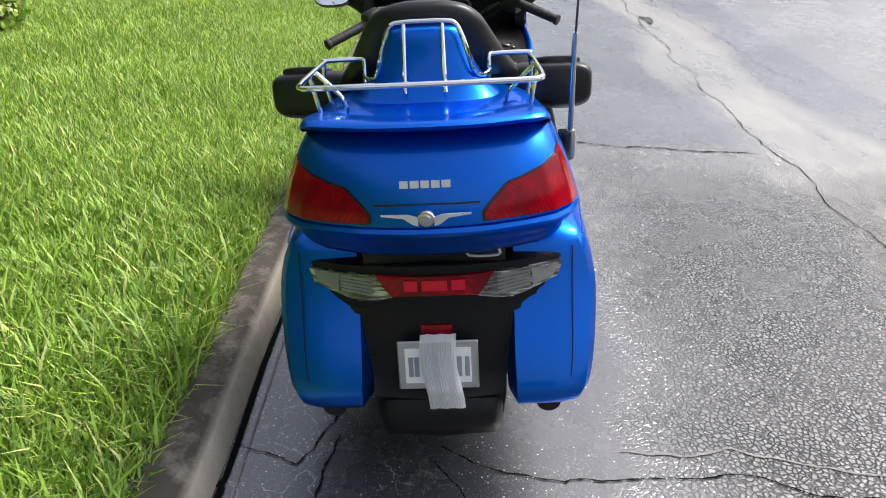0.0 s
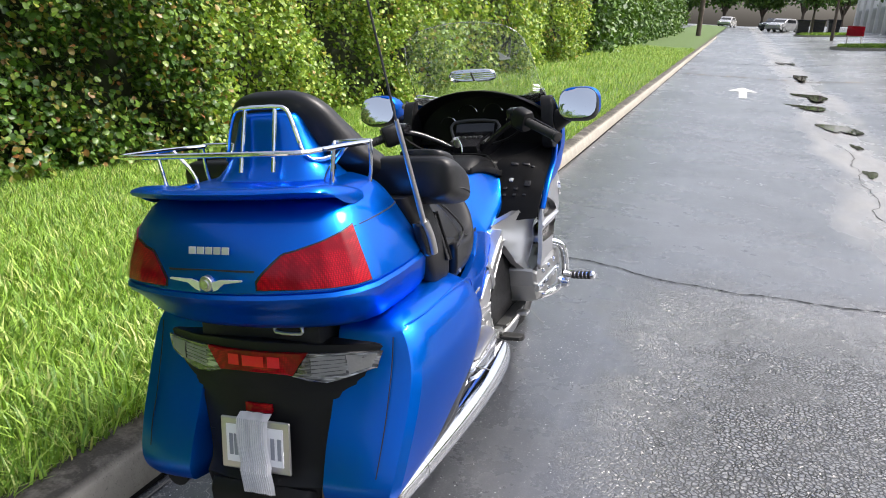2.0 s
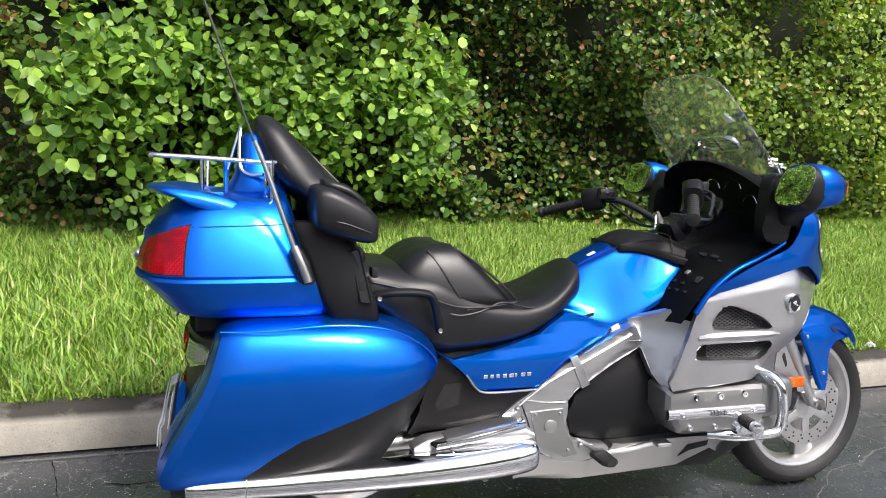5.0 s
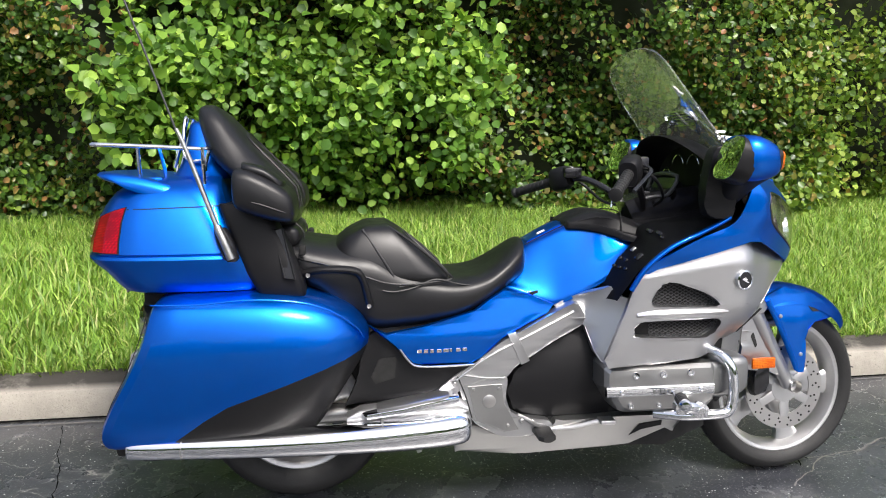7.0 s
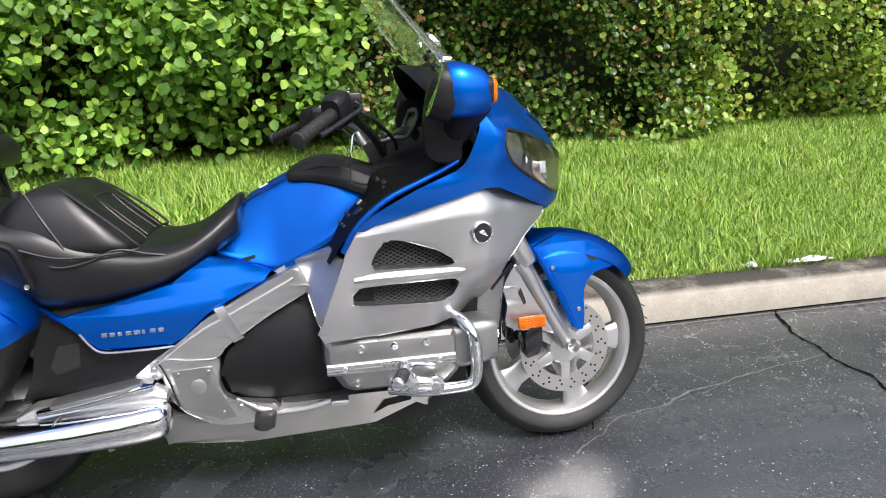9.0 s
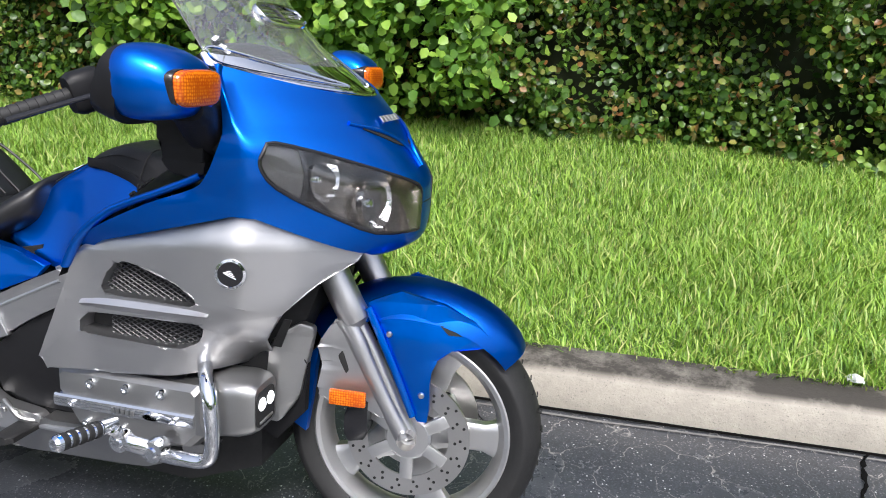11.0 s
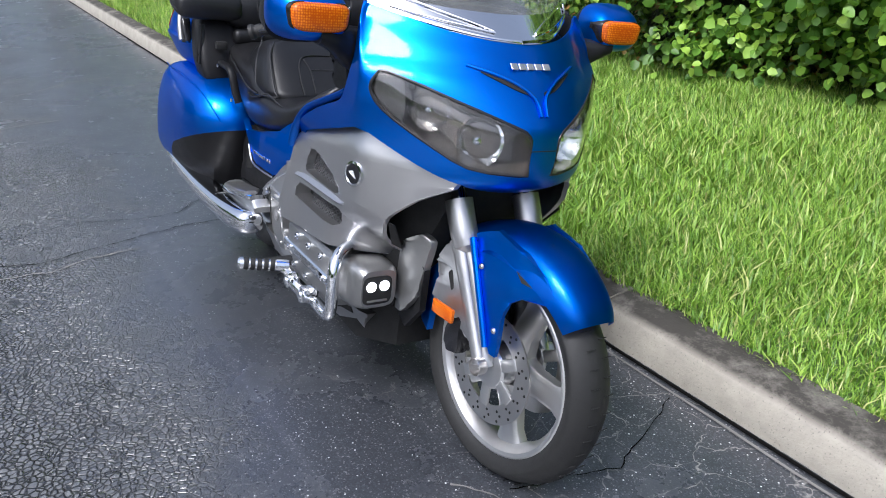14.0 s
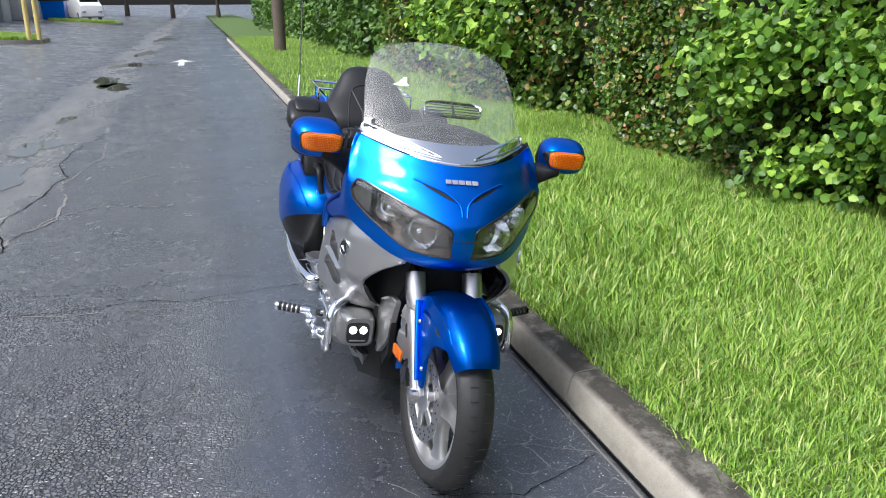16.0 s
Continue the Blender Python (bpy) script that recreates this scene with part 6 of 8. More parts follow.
part("warning_label", sheet([(0.80, -0.052), (0.80, -0.034), (0.825, -0.035), (0.825, -0.053)], lambda x, y: 0.8715 + 0.47 * (x - 0.80) - 0.5 * y * y + 0.003, -0.002, "xy", step=0.03), M_WHITE, tank)
top = part("tank_pad", wedge_body([(0.884, 0.915, 0.088, 0.893, 0.104), (0.893, 0.922, 0.098, 0.891, 0.110), (0.928, 0.940, 0.102, 0.890, 0.118), (0.976, 0.953, 0.108, 0.882, 0.129), (1.025, 0.950, 0.112, 0.870, 0.142), (1.065, 0.940, 0.114, 0.856, 0.158), (1.105, 0.925, 0.118, 0.846, 0.166), (1.135, 0.912, 0.12, 0.850, 0.17)]), M_BLACK, bike, "black padded cover ahead of the tank", angle=50)
part("pad_seam", tube([(1.055, -0.156, 0.868), (1.062, -0.125, 0.93), (1.066, -0.08, 0.9465), (1.066, 0.08, 0.9465), (1.062, 0.125, 0.93)], 0.0018, 6, 4), M_DARK, top)
dash = part("dashboard", tank_body([(1.10, 0.925, 0.84, 0.11, 3.5), (1.15, 0.915, 0.83, 0.165, 3.5), (1.25, 0.925, 0.83, 0.23, 3.5), (1.34, 0.955, 0.85, 0.285, 3.5), (1.43, 1.0, 0.87, 0.275, 3.5), (1.50, 1.03, 0.88, 0.21, 3.0)]), M_BLACK, bike, "black plastic cockpit", angle=50)


def arch(x, w, h, zc, n=22):
    lean = max(0.0, min(1.0, (1.46 - x) / 0.23))
    return [(x + lean * 0.17 * (1 - abs(math.sin(math.pi * i / n))) ** 1.3, w * math.cos(math.pi * i / n), zc + h * abs(math.sin(math.pi * i / n)) ** 0.8) for i in range(n + 1)]


hood_bm = loft([arch(x, w, h, zc) for x, w, h, zc in sample([(1.215, 0.348, 0.242, 0.955), (1.24, 0.352, 0.244, 0.955), (1.30, 0.345, 0.235, 0.955), (1.37, 0.325, 0.195, 0.955), (1.44, 0.30, 0.14, 0.965), (1.50, 0.25, 0.10, 0.98)], 3)], False, False)
bmesh.ops.solidify(hood_bm, geom=hood_bm.faces[:], thickness=0.012)
hood = part("instrument_hood", hood_bm, M_BLACK, bike, "black hood over the instruments", angle=45)
binnacle = bmesh.new()
binnacle.faces.new([binnacle.verts.new((1.345 + 0.03 * (p[2] - 0.95), p[1] * 0.97, p[2])) for p in arch(1.3, 0.31, 0.215, 0.955)])
bmesh.ops.solidify(binnacle, geom=binnacle.faces[:], thickness=0.01)
clocks = part("instrument_panel", binnacle, M_BLACK, bike, "dark instrument panel with round dials")
for y, z, r in ((-0.155, 1.045, 0.038), (-0.06, 1.085, 0.048), (0.06, 1.085, 0.048), (0.155, 1.045, 0.038)):
    ring = bmesh.new()
    a0, a1 = 20, 160
    tube([(1.332, y + r * math.cos(radians(a0 + (a1 - a0) * k / 16)), z + r * math.sin(radians(a0 + (a1 - a0) * k / 16))) for k in range(17)], 0.0022, 6, 0, True, ring)
    part("dial_ring", ring, M_CHROME, clocks)
screen_bm = loft([[(x, -0.088, z), (x, 0.088, z), (x + 0.02, 0.088, z - 0.02), (x + 0.02, -0.088, z - 0.02)] for x, z in ((1.235, 1.0), (1.265, 1.055))])
part("display", screen_bm, M_GLOSSBLACK, clocks, "dark glossy navigation display", angle=30)
part("display_frame", tube([(1.145, -0.075, 0.985), (1.20, -0.078, 0.995), (1.232, -0.096, 1.0), (1.262, -0.098, 1.062), (1.262, 0.098, 1.062), (1.232, 0.096, 1.0), (1.20, 0.078, 0.995), (1.145, 0.075, 0.985)], 0.007, 8, 3), M_GREYPLASTIC, clocks, angle=60)
for y in (-0.05, -0.025, 0.0, 0.025, 0.05):
    part("key_button", block(1.165, 1.185, y - 0.009, y + 0.009, 1.002, 1.010, 0.003), M_GREYPLASTIC, clocks)
part("console", loft([[(x, -w, z), (x, w, z), (x + 0.05, w, z - 0.1), (x + 0.05, -w, z - 0.1)] for x, w, z in ((1.10, 0.055, 0.975), (1.16, 0.06, 1.0), (1.24, 0.085, 1.02), (1.33, 0.10, 1.03))]), M_GLOSSBLACK, dash, angle=30)
key = part("ignition_key", moved(lathe([(0.0, 0.03), (0.012, 0.03), (0.014, 0.0), (0.014, -0.01)], 20, "z"), Matrix.Translation((1.106, 0.03, 0.985)) @ pose(0, 0, 0, 0, -30, 0)), M_STEEL, dash, "key in the ignition lock with a tag")
part("key_tag", tube([(1.095, 0.03, 1.01), (1.08, 0.01, 1.0), (1.075, 0.0, 0.975), (1.07, -0.002, 0.955)], 0.0045, 8, 4), M_CHROME, key)
for s in (1, -1):
    part("cheek", sheet(spline([(x, z, 0) for x, z in ((1.262, 0.945), (1.335, 0.945), (1.338, 1.04), (1.325, 1.125), (1.305, 1.158), (1.268, 1.145), (1.246, 1.06), (1.243, 0.99))], 3, True), lambda x, z: s * (0.346 - 0.10 * max(0.0, z - 1.08)), -s * 0.045, step=0.03, edge=-0.008), M_BLACK, dash, angle=40)

# ---- steering: bars, fork and front wheel turn together, a little to the left ----
STEER = Matrix.Translation((1.80, 0, 0)) @ Matrix.Rotation(radians(5.0), 4, Vector((-0.487, 0, 0.873))) @ Matrix.Translation((-1.80, 0, 0))
UNSTEER = STEER.inverted()
bars = part("handlebar", tube([(1.02, -0.30, 1.078), (1.065, -0.225, 1.068), (1.125, -0.13, 1.01), (1.16, -0.06, 0.955), (1.165, 0, 0.94), (1.16, 0.06, 0.955), (1.115, 0.13, 1.0), (1.04, 0.215, 1.045), (0.955, 0.29, 1.038)], 0.0125, 12, 5), M_GLOSSBLACK, bike, "black handlebar with grips and levers")
for s, end, inner in ((-1, Vector((0.925, -0.452, 1.020)), Vector((1.02, -0.30, 1.078))), (1, Vector((0.828, 0.443, 0.984)), Vector((0.955, 0.29, 1.038)))):
    d = (end - inner).normalized()
    L = (end - inner).length
    m = Matrix.Translation(inner) @ d.to_track_quat("Z", "Y").to_matrix().to_4x4()
    prof = [(0.014, -0.01)]
    for k in range(9):
        prof += [(0.0175, 0.012 + k * (L - 0.03) / 9), (0.0175, 0.012 + (k + 0.7) * (L - 0.03) / 9), (0.0162, 0.012 + (k + 0.75) * (L - 0.03) / 9), (0.0162, 0.012 + (k + 0.98) * (L - 0.03) / 9)]
    prof += [(0.0205, L - 0.012), (0.0205, L - 0.002), (0.014, L), (0.0, L)]
    part("grip", moved(lathe(prof, 20, "z"), m), M_RUBBER, bars, "ribbed black rubber grip")
    sb = part("switch_box", moved(loft([[(p[0], p[1], z) for p in oval(18, 0.032 * k, 0.044 * k, 3.2)] for z, k in ((-0.062, 0.8), (-0.05, 1), (0.0, 1), (0.012, 0.85))]), m), M_BLACK, bars, angle=40)
    for k in range(3):
        part("switch", moved(block(-0.012, 0.012, -0.045, -0.03, -0.045 + 0.016 * k, -0.035 + 0.016 * k, 0.003), m), M_GLOSSBLACK, sb)
    ahead = Vector((0.07, 0, 0.01))
    part("lever", tube([inner - d * 0.04 + ahead * 0.5 + Vector((0, 0, 0.01)), inner + ahead, inner + d * 0.08 + ahead * 0.95, inner + d * (L - 0.01) + ahead * 0.75], 0.0065, 8, 5, True, None, 0.004), M_GLOSSBLACK, bars)
    res = part("fluid_reservoir", block(inner.x + 0.01, inner.x + 0.075, inner.y - s * 0.055 - 0.03, inner.y - s * 0.055 + 0.03, inner.z + 0.01, inner.z + 0.05, 0.008), M_GLOSSBLACK, bars)
    part("cap_screw", block(inner.x + 0.035, inner.x + 0.045, inner.y - s * 0.055 - 0.02, inner.y - s * 0.055 + 0.02, inner.z + 0.05, inner.z + 0.053, 0.001), M_ALLOY, res)
    part("cable", tube([inner - d * 0.05 + Vector((0.02, 0, 0)), inner + Vector((0.10, -s * 0.04, -0.02)), inner + Vector((0.16, -s * 0.12, -0.08)), Vector((1.2, s * 0.05, 0.96))], 0.005, 8, 5), M_BLACK, bars)

# ---- mirrors ----
for s, y0, dx, dz in ((-1, -0.455, -0.026, 0.008), (1, 0.476, -0.02, 0.014)):
    c = Vector((dx, y0, dz))
    rings = []
    for x, zc, h, w, yc in sample([(1.303, 1.115, 0.058, 0.074, 0.0), (1.309, 1.115, 0.064, 0.083, 0.0), (1.34, 1.114, 0.066, 0.087, 0.0), (1.38, 1.110, 0.058, 0.082, 0.006), (1.405, 1.106, 0.046, 0.072, 0.010), (1.418, 1.103, 0.030, 0.055, 0.012), (1.422, 1.102, 0.01, 0.02, 0.012)], 4):
        rings.append([(x + c.x, c.y + p[0] - s * yc, zc + p[1] + c.z) for p in oval(32, w, h, 3.0)])
    hull = part("mirror_housing", loft(rings), M_BLUE, bike, "blue mirror housing with amber indicator", angle=50)
    face = Matrix.Translation((1.286 + c.x, c.y, 1.115 + c.z)) @ pose(0, 0, 0, 0, 20, s * 4)
    part("mirror_bezel", moved(loft([[(x, p[0], p[1]) for p in oval(32, 0.083 * k, 0.067 * k, 3.0)] for x, k in ((0.045, 0.97), (0.026, 1.0), (0.0, 1.0), (-0.004, 0.985), (-0.003, 0.94))]), face), M_BLACK, hull, angle=30)
    part("mirror_glass", moved(loft([[(x, p[0], p[1]) for p in oval(32, 0.080 * k, 0.064 * k, 3.0)] for x, k in ((0.0, 1.0), (-0.0042, 1.0), (-0.0046, 0.98))]), face), M_MIRROR, hull, "mirror glass", angle=30)
    lrings = []
    for x, k in sample([(1.370, 0.98), (1.405, 0.98), (1.418, 0.94), (1.425, 0.86), (1.4285, 0.6), (1.4295, 0.15)], 2):
        lrings.append([(x + c.x, c.y + s * -0.012 + p[0] * k * (1.0 + 2.0 * p[1]), 1.107 + c.z + p[1] * k) for p in oval(28, 0.072, 0.034, 4.0)])
    part("indicator_seal", loft([[(x + c.x, c.y + s * -0.012 + p[0] * k * (1.0 + 2.0 * p[1]), 1.107 + c.z + p[1] * k) for p in oval(28, 0.072, 0.034, 4.0)] for x, k in ((1.366, 1.05), (1.408, 1.05), (1.413, 1.0))]), M_GLOSSBLACK, hull, angle=40)
    amber = part("indicator", loft(lrings), M_AMBER, hull, "amber indicator lens", angle=40)
    for k in range(-4, 5):
        part("lens_rib", tube([(1.413 + c.x, c.y - s * 0.02 + 0.011 * k - 0.004, 1.082 + c.z), (1.426 + c.x - 0.0006 * k * k, c.y - s * 0.02 + 0.011 * k - 0.004, 1.104 + c.z), (1.413 + c.x, c.y - s * 0.02 + 0.011 * k - 0.004, 1.126 + c.z)], 0.0015, 5, 2), M_AMBER, amber)
    part("mirror_stalk", loft([[(xc + a_ * p[0] + c.x * 0.5, s * y, z + b_ * p[1]) for p in oval(22, 1, 1, 2.6)] for xc, y, z, a_, b_ in sample([(1.345, 0.31, 1.035, 0.042, 0.06), (1.348, 0.345, 1.045, 0.042, 0.052), (1.355, 0.375, 1.058, 0.042, 0.04), (1.365, 0.405, 1.068, 0.042, 0.028), (1.37, 0.44, 1.078, 0.04, 0.022)], 3)]), M_BLACK, hull, "black rubber mirror base", angle=50)

# ---- fork, fender, front wheel ----
fork = part("fork_leg", moved(tube([(1.512, -0.098, 0.705), (1.55, -0.097, 0.632), (1.575, -0.088, 0.585), (1.62, -0.085, 0.50), (1.705, -0.085, 0.325)], [0.036, 0.036, 0.018, 0.018, 0.018], 18, 3), Matrix()), M_SILVER, bike, "silver telescopic fork leg")
part("fork_tube", tube([(1.44, -0.098, 0.845), (1.512, -0.098, 0.705)], 0.0215, 16, 0), M_CHROME, fork)
fork2 = part("fork_leg", tube([(1.512, 0.112, 0.705), (1.55, 0.110, 0.632), (1.575, 0.10, 0.585), (1.62, 0.096, 0.50), (1.705, 0.096, 0.325)], [0.036, 0.036, 0.018, 0.018, 0.018], 18, 3), M_SILVER, bike, "silver telescopic fork leg")
part("fork_tube", tube([(1.44, 0.112, 0.845), (1.512, 0.112, 0.705)], 0.0215, 16, 0), M_CHROME, fork2)
for s, f in ((-1, fork), (1, fork2)):
    br = part("brake_bracket", moved(sheet(rounded([(1.476, 0.532), (1.514, 0.595), (1.56, 0.59), (1.60, 0.50), (1.66, 0.38), (1.64, 0.365), (1.594, 0.385), (1.513, 0.392), (1.478, 0.423), (1.490, 0.482)], 4), lambda x, z: s * (0.115 + 0.10 * max(0, 1.56 - x)), -s * 0.04, step=0.03, edge=-0.006), STEER), M_SILVER, f, "silver cast fork bracket", angle=35)
    part("leg_bar", moved(tube([(1.535, s * 0.104, 0.60), (1.561, s * 0.105, 0.558), (1.622, s * 0.102, 0.438), (1.685, s * 0.102, 0.325)], [0.026, 0.024, 0.022, 0.021, 0.021], 16, 4), STEER), M_SILVER, f)
    part("side_reflector", moved(block(1.515, 1.602, s * 0.145 - 0.006, s * 0.145 + 0.006, 0.402, 0.440, 0.005), STEER), M_AMBER, f, "amber side reflector")
    part("pinch_bolt", moved(lathe([(0.0, -0.015), (0.010, -0.015), (0.012, -0.010), (0.020, -0.008), (0.022, 0.0), (0.022, 0.02)], 16), STEER @ Matrix.Translation((1.697, s * 0.112, 0.326)) @ Matrix.Diagonal((1, -s * -1, 1, 1))), M_STEEL, f)
    part("bracket_pocket", moved(sheet(rounded([(1.525, 0.510), (1.536, 0.525), (1.552, 0.478), (1.545, 0.468)], 4), lambda x, z: s * (0.1165 + 0.10 * max(0, 1.56 - x)), -s * 0.004, step=0.05), STEER), M_DARK, f)

AX = Vector((1.69, 0, 0.311))


def fender():
    rings = []
    for a_, r, w, crown in sample([(42, 0.326, 0.076, 0.016), (47, 0.330, 0.084, 0.022), (56, 0.332, 0.093, 0.027), (70, 0.333, 0.102, 0.031), (90, 0.334, 0.108, 0.034), (108, 0.336, 0.106, 0.035), (122, 0.338, 0.10, 0.032), (134, 0.336, 0.09, 0.028)], 4):
        t = radians(a_)
        ring = []
        for i in range(21):
            v = -1 + 2 * i / 20
            rad = r + crown * (1 - abs(v) ** 2.6) - 0.035 * abs(v) ** 6
            ring.append((AX.x + rad * math.cos(t), v * w, AX.z + rad * math.sin(t)))
        rings.append(ring)
    bm = loft(rings, False, False)
    bmesh.ops.solidify(bm, geom=bm.faces[:], thickness=0.005)
    return moved(bm, STEER)


guard = part("front_fender", fender(), M_BLUE, bike, "blue front mudguard wrapping the wheel", angle=50)
LEG = [(1.585, 0.640), (1.612, 0.595), (1.655, 0.500), (1.700, 0.395), (1.716, 0.372), (1.738, 0.370), (1.742, 0.40), (1.740, 0.480), (1.752, 0.520), (1.785, 0.545), (1.86, 0.556), (1.875, 0.575), (1.83, 0.615), (1.76, 0.65), (1.66, 0.672)]
for s in (1, -1):
    part("fender_leg", moved(sheet(LEG, lambda x, z: s * (0.113 - 0.16 * max(0, z - 0.56) - 0.22 * max(0, x - 1.74)), -s * 0.012, step=0.025, edge=-0.004), STEER), M_BLUE, guard, angle=35)
    part("fender_edge", moved(tube([(1.590, s * 0.112, 0.63), (1.655, s * 0.117, 0.500), (1.706, s * 0.117, 0.385)], 0.009, 10, 3), STEER), M_BLUE, guard)
    part("fender_vent", moved(sheet([(1.755, 0.604), (1.772, 0.601), (1.806, 0.581), (1.775, 0.583)], lambda x, z: s * (0.1155 - 0.16 * max(0, z - 0.56) - 0.22 * max(0, x - 1.74)), -s * 0.006, step=0.05), STEER), M_DARK, guard)
    for x, z in ((1.641, 0.573), (1.723, 0.436)):
        part("bolt", moved(lathe([(0.0, -0.004), (0.005, -0.004), (0.007, -0.002), (0.008, 0.001)], 12), STEER @ Matrix.Translation((x, s * 0.1145, z)) @ Matrix.Diagonal((1, -s, 1, 1))), M_STEEL, guard)


def tyre(r, w, r_rim):
    hw = w / 2
    prof = [(r_rim - 0.004, -hw * 0.62), (r_rim + 0.012, -hw * 0.80), (r_rim + 0.45 * (r - r_rim), -hw * 1.0), (r - 0.034, -hw * 0.97), (r - 0.022, -hw * 0.80), (r - 0.008, -hw * 0.48), (r - 0.001, -hw * 0.2), (r, 0)]
    prof += [(a_, -b_) for a_, b_ in prof[-2::-1]]
    return lathe([(p[0], p[1]) for p in prof], 96)


def rim(r, w, lip):
    hw = w / 2
    prof = [(r + 0.002, -hw), (r - 0.002, -hw - 0.002), (r - 0.012, -hw + 0.001), (r - lip, -hw + 0.008), (r - lip - 0.014, -hw + 0.03), (r - lip - 0.016, 0)]
    prof += [(a_, -b_) for a_, b_ in prof[-2::-1]]
    return lathe(prof, 80)


def spokes(r0, r1, count, hw, turn=0.0):
    bm = bmesh.new()
    for k in range(count):
        b = loft([[(p[0] * ww, p[1] * th, rr) for p in oval(14, 1, 1, 4)] for rr, ww, th in ((r0, 0.052, hw), (r0 + 0.35 * (r1 - r0), 0.036, hw * 0.85), (r0 + 0.75 * (r1 - r0), 0.036, hw * 0.7), (r1, 0.052, hw * 0.8))])
        moved(b, pose(0, 0, 0, 0, turn + 360 * k / count, 0))
        join(bm, b)
    return bm


def disc(r0, r1, y, holes=36):
    bm = lathe([(r0, y - 0.0025), (r1, y - 0.0025), (r1, y + 0.0025), (r0, y + 0.0025)], 72, close=True)
    dots = []
    for k in range(holes):
        for q, rr in ((0, 0.30), (0.33, 0.55), (0.66, 0.80)):
            t = 2 * math.pi * (k + q) / holes
            rad = r0 + (r1 - r0) * rr
            if (k + int(q * 3)) % 2 == 0:
                dots.append(Matrix.Translation((rad * math.cos(t), y + math.copysign(0.0024, y) - (0.001 if y < 0 else 0), rad * math.sin(t))))
    return bm, dots


HOLE = finish(lathe([(0.0, 0.0), (0.0038, 0.0), (0.0038, 0.001), (0, 0.001)], 7))
WHEEL = STEER @ Matrix.Translation(AX)
fw = part("front_wheel", moved(rim(0.238, 0.092, 0.016), WHEEL), M_ALLOY, bike, "cast alloy front wheel with drilled discs", angle=35)
part("tyre", moved(tyre(0.311, 0.130, 0.236), WHEEL), M_RUBBER, fw, "worn black tyre", angle=60)
part("spoke", moved(spokes(0.05, 0.216, 5, 0.026, 20), WHEEL), M_ALLOY, fw, "five broad cast spokes", angle=40)
part("hub", moved(lathe([(0.0, -0.06), (0.03, -0.06), (0.045, -0.05), (0.052, -0.03), (0.052, 0.03), (0.045, 0.05), (0.03, 0.06), (0.0, 0.06)], 36), WHEEL), M_ALLOY, fw, angle=35)
for k in range(44):
    for s in (1, -1):
        t = 2 * math.pi * (k + (0.5 if s > 0 else 0)) / 44
        groove = bmesh.new()
        pts = [((0.3118 - 0.7 * v * v * 0.066) * math.cos(t + 0.10 * v * 14 * 0.06), s * v, (0.3118 - 0.7 * v * v * 0.066) * math.sin(t + 0.10 * v * 14 * 0.06)) for v in (0.008, 0.022, 0.036)]
        tube([(p[0] * (1 - 2.1 * p[1] * p[1]), p[1], p[2] * (1 - 2.1 * p[1] * p[1])) for p in pts], 0.0016, 4, 0, True, groove)
        part("tread_groove", moved(groove, WHEEL), M_DARK, fw)
for y in (-0.072, 0.072):
    d_bm, dots = disc(0.098, 0.148, y)
    dd = part("brake_disc", moved(d_bm, WHEEL), M_STEEL, fw, "drilled steel brake disc")
    for m in dots:
        part("disc_hole", HOLE, M_DARK, dd, pose_=WHEEL @ m)
    part("disc_carrier", moved(lathe([(0.0, y - 0.006), (0.05, y - 0.006), (0.056, y), (0.05, y + 0.006), (0.0, y + 0.006)], 30), WHEEL), M_ALLOY, dd)
    for k in range(6):
        part("carrier_arm", moved(block(-0.016, 0.016, y - 0.005, y + 0.005, 0.03, 0.106, 0.004), WHEEL @ pose(0, 0, 0, 0, 60 * k, 0)), M_ALLOY, dd)
    s = math.copysign(1, y)
    part("caliper", moved(loft([[(x, s * (0.085 + p[0]), z + p[1]) for p in oval(16, 0.034, hh, 4)] for x, z, hh in ((1.545, 0.345, 0.03), (1.555, 0.35, 0.055), (1.59, 0.365, 0.062), (1.60, 0.37, 0.045))]), STEER), M_GLOSSBLACK, fork if s < 0 else fork2, "black brake caliper", angle=35)

# inner black bulkhead behind the fork; its colour also holds the shade there
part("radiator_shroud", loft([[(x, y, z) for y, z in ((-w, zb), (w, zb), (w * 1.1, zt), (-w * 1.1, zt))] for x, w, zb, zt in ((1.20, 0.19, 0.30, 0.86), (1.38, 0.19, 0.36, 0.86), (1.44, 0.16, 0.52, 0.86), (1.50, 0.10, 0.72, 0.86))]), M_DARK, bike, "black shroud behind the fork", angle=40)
part("fork_clamp", block(1.44, 1.54, -0.14, 0.15, 0.765, 0.80, 0.008), M_BLACK, bike)
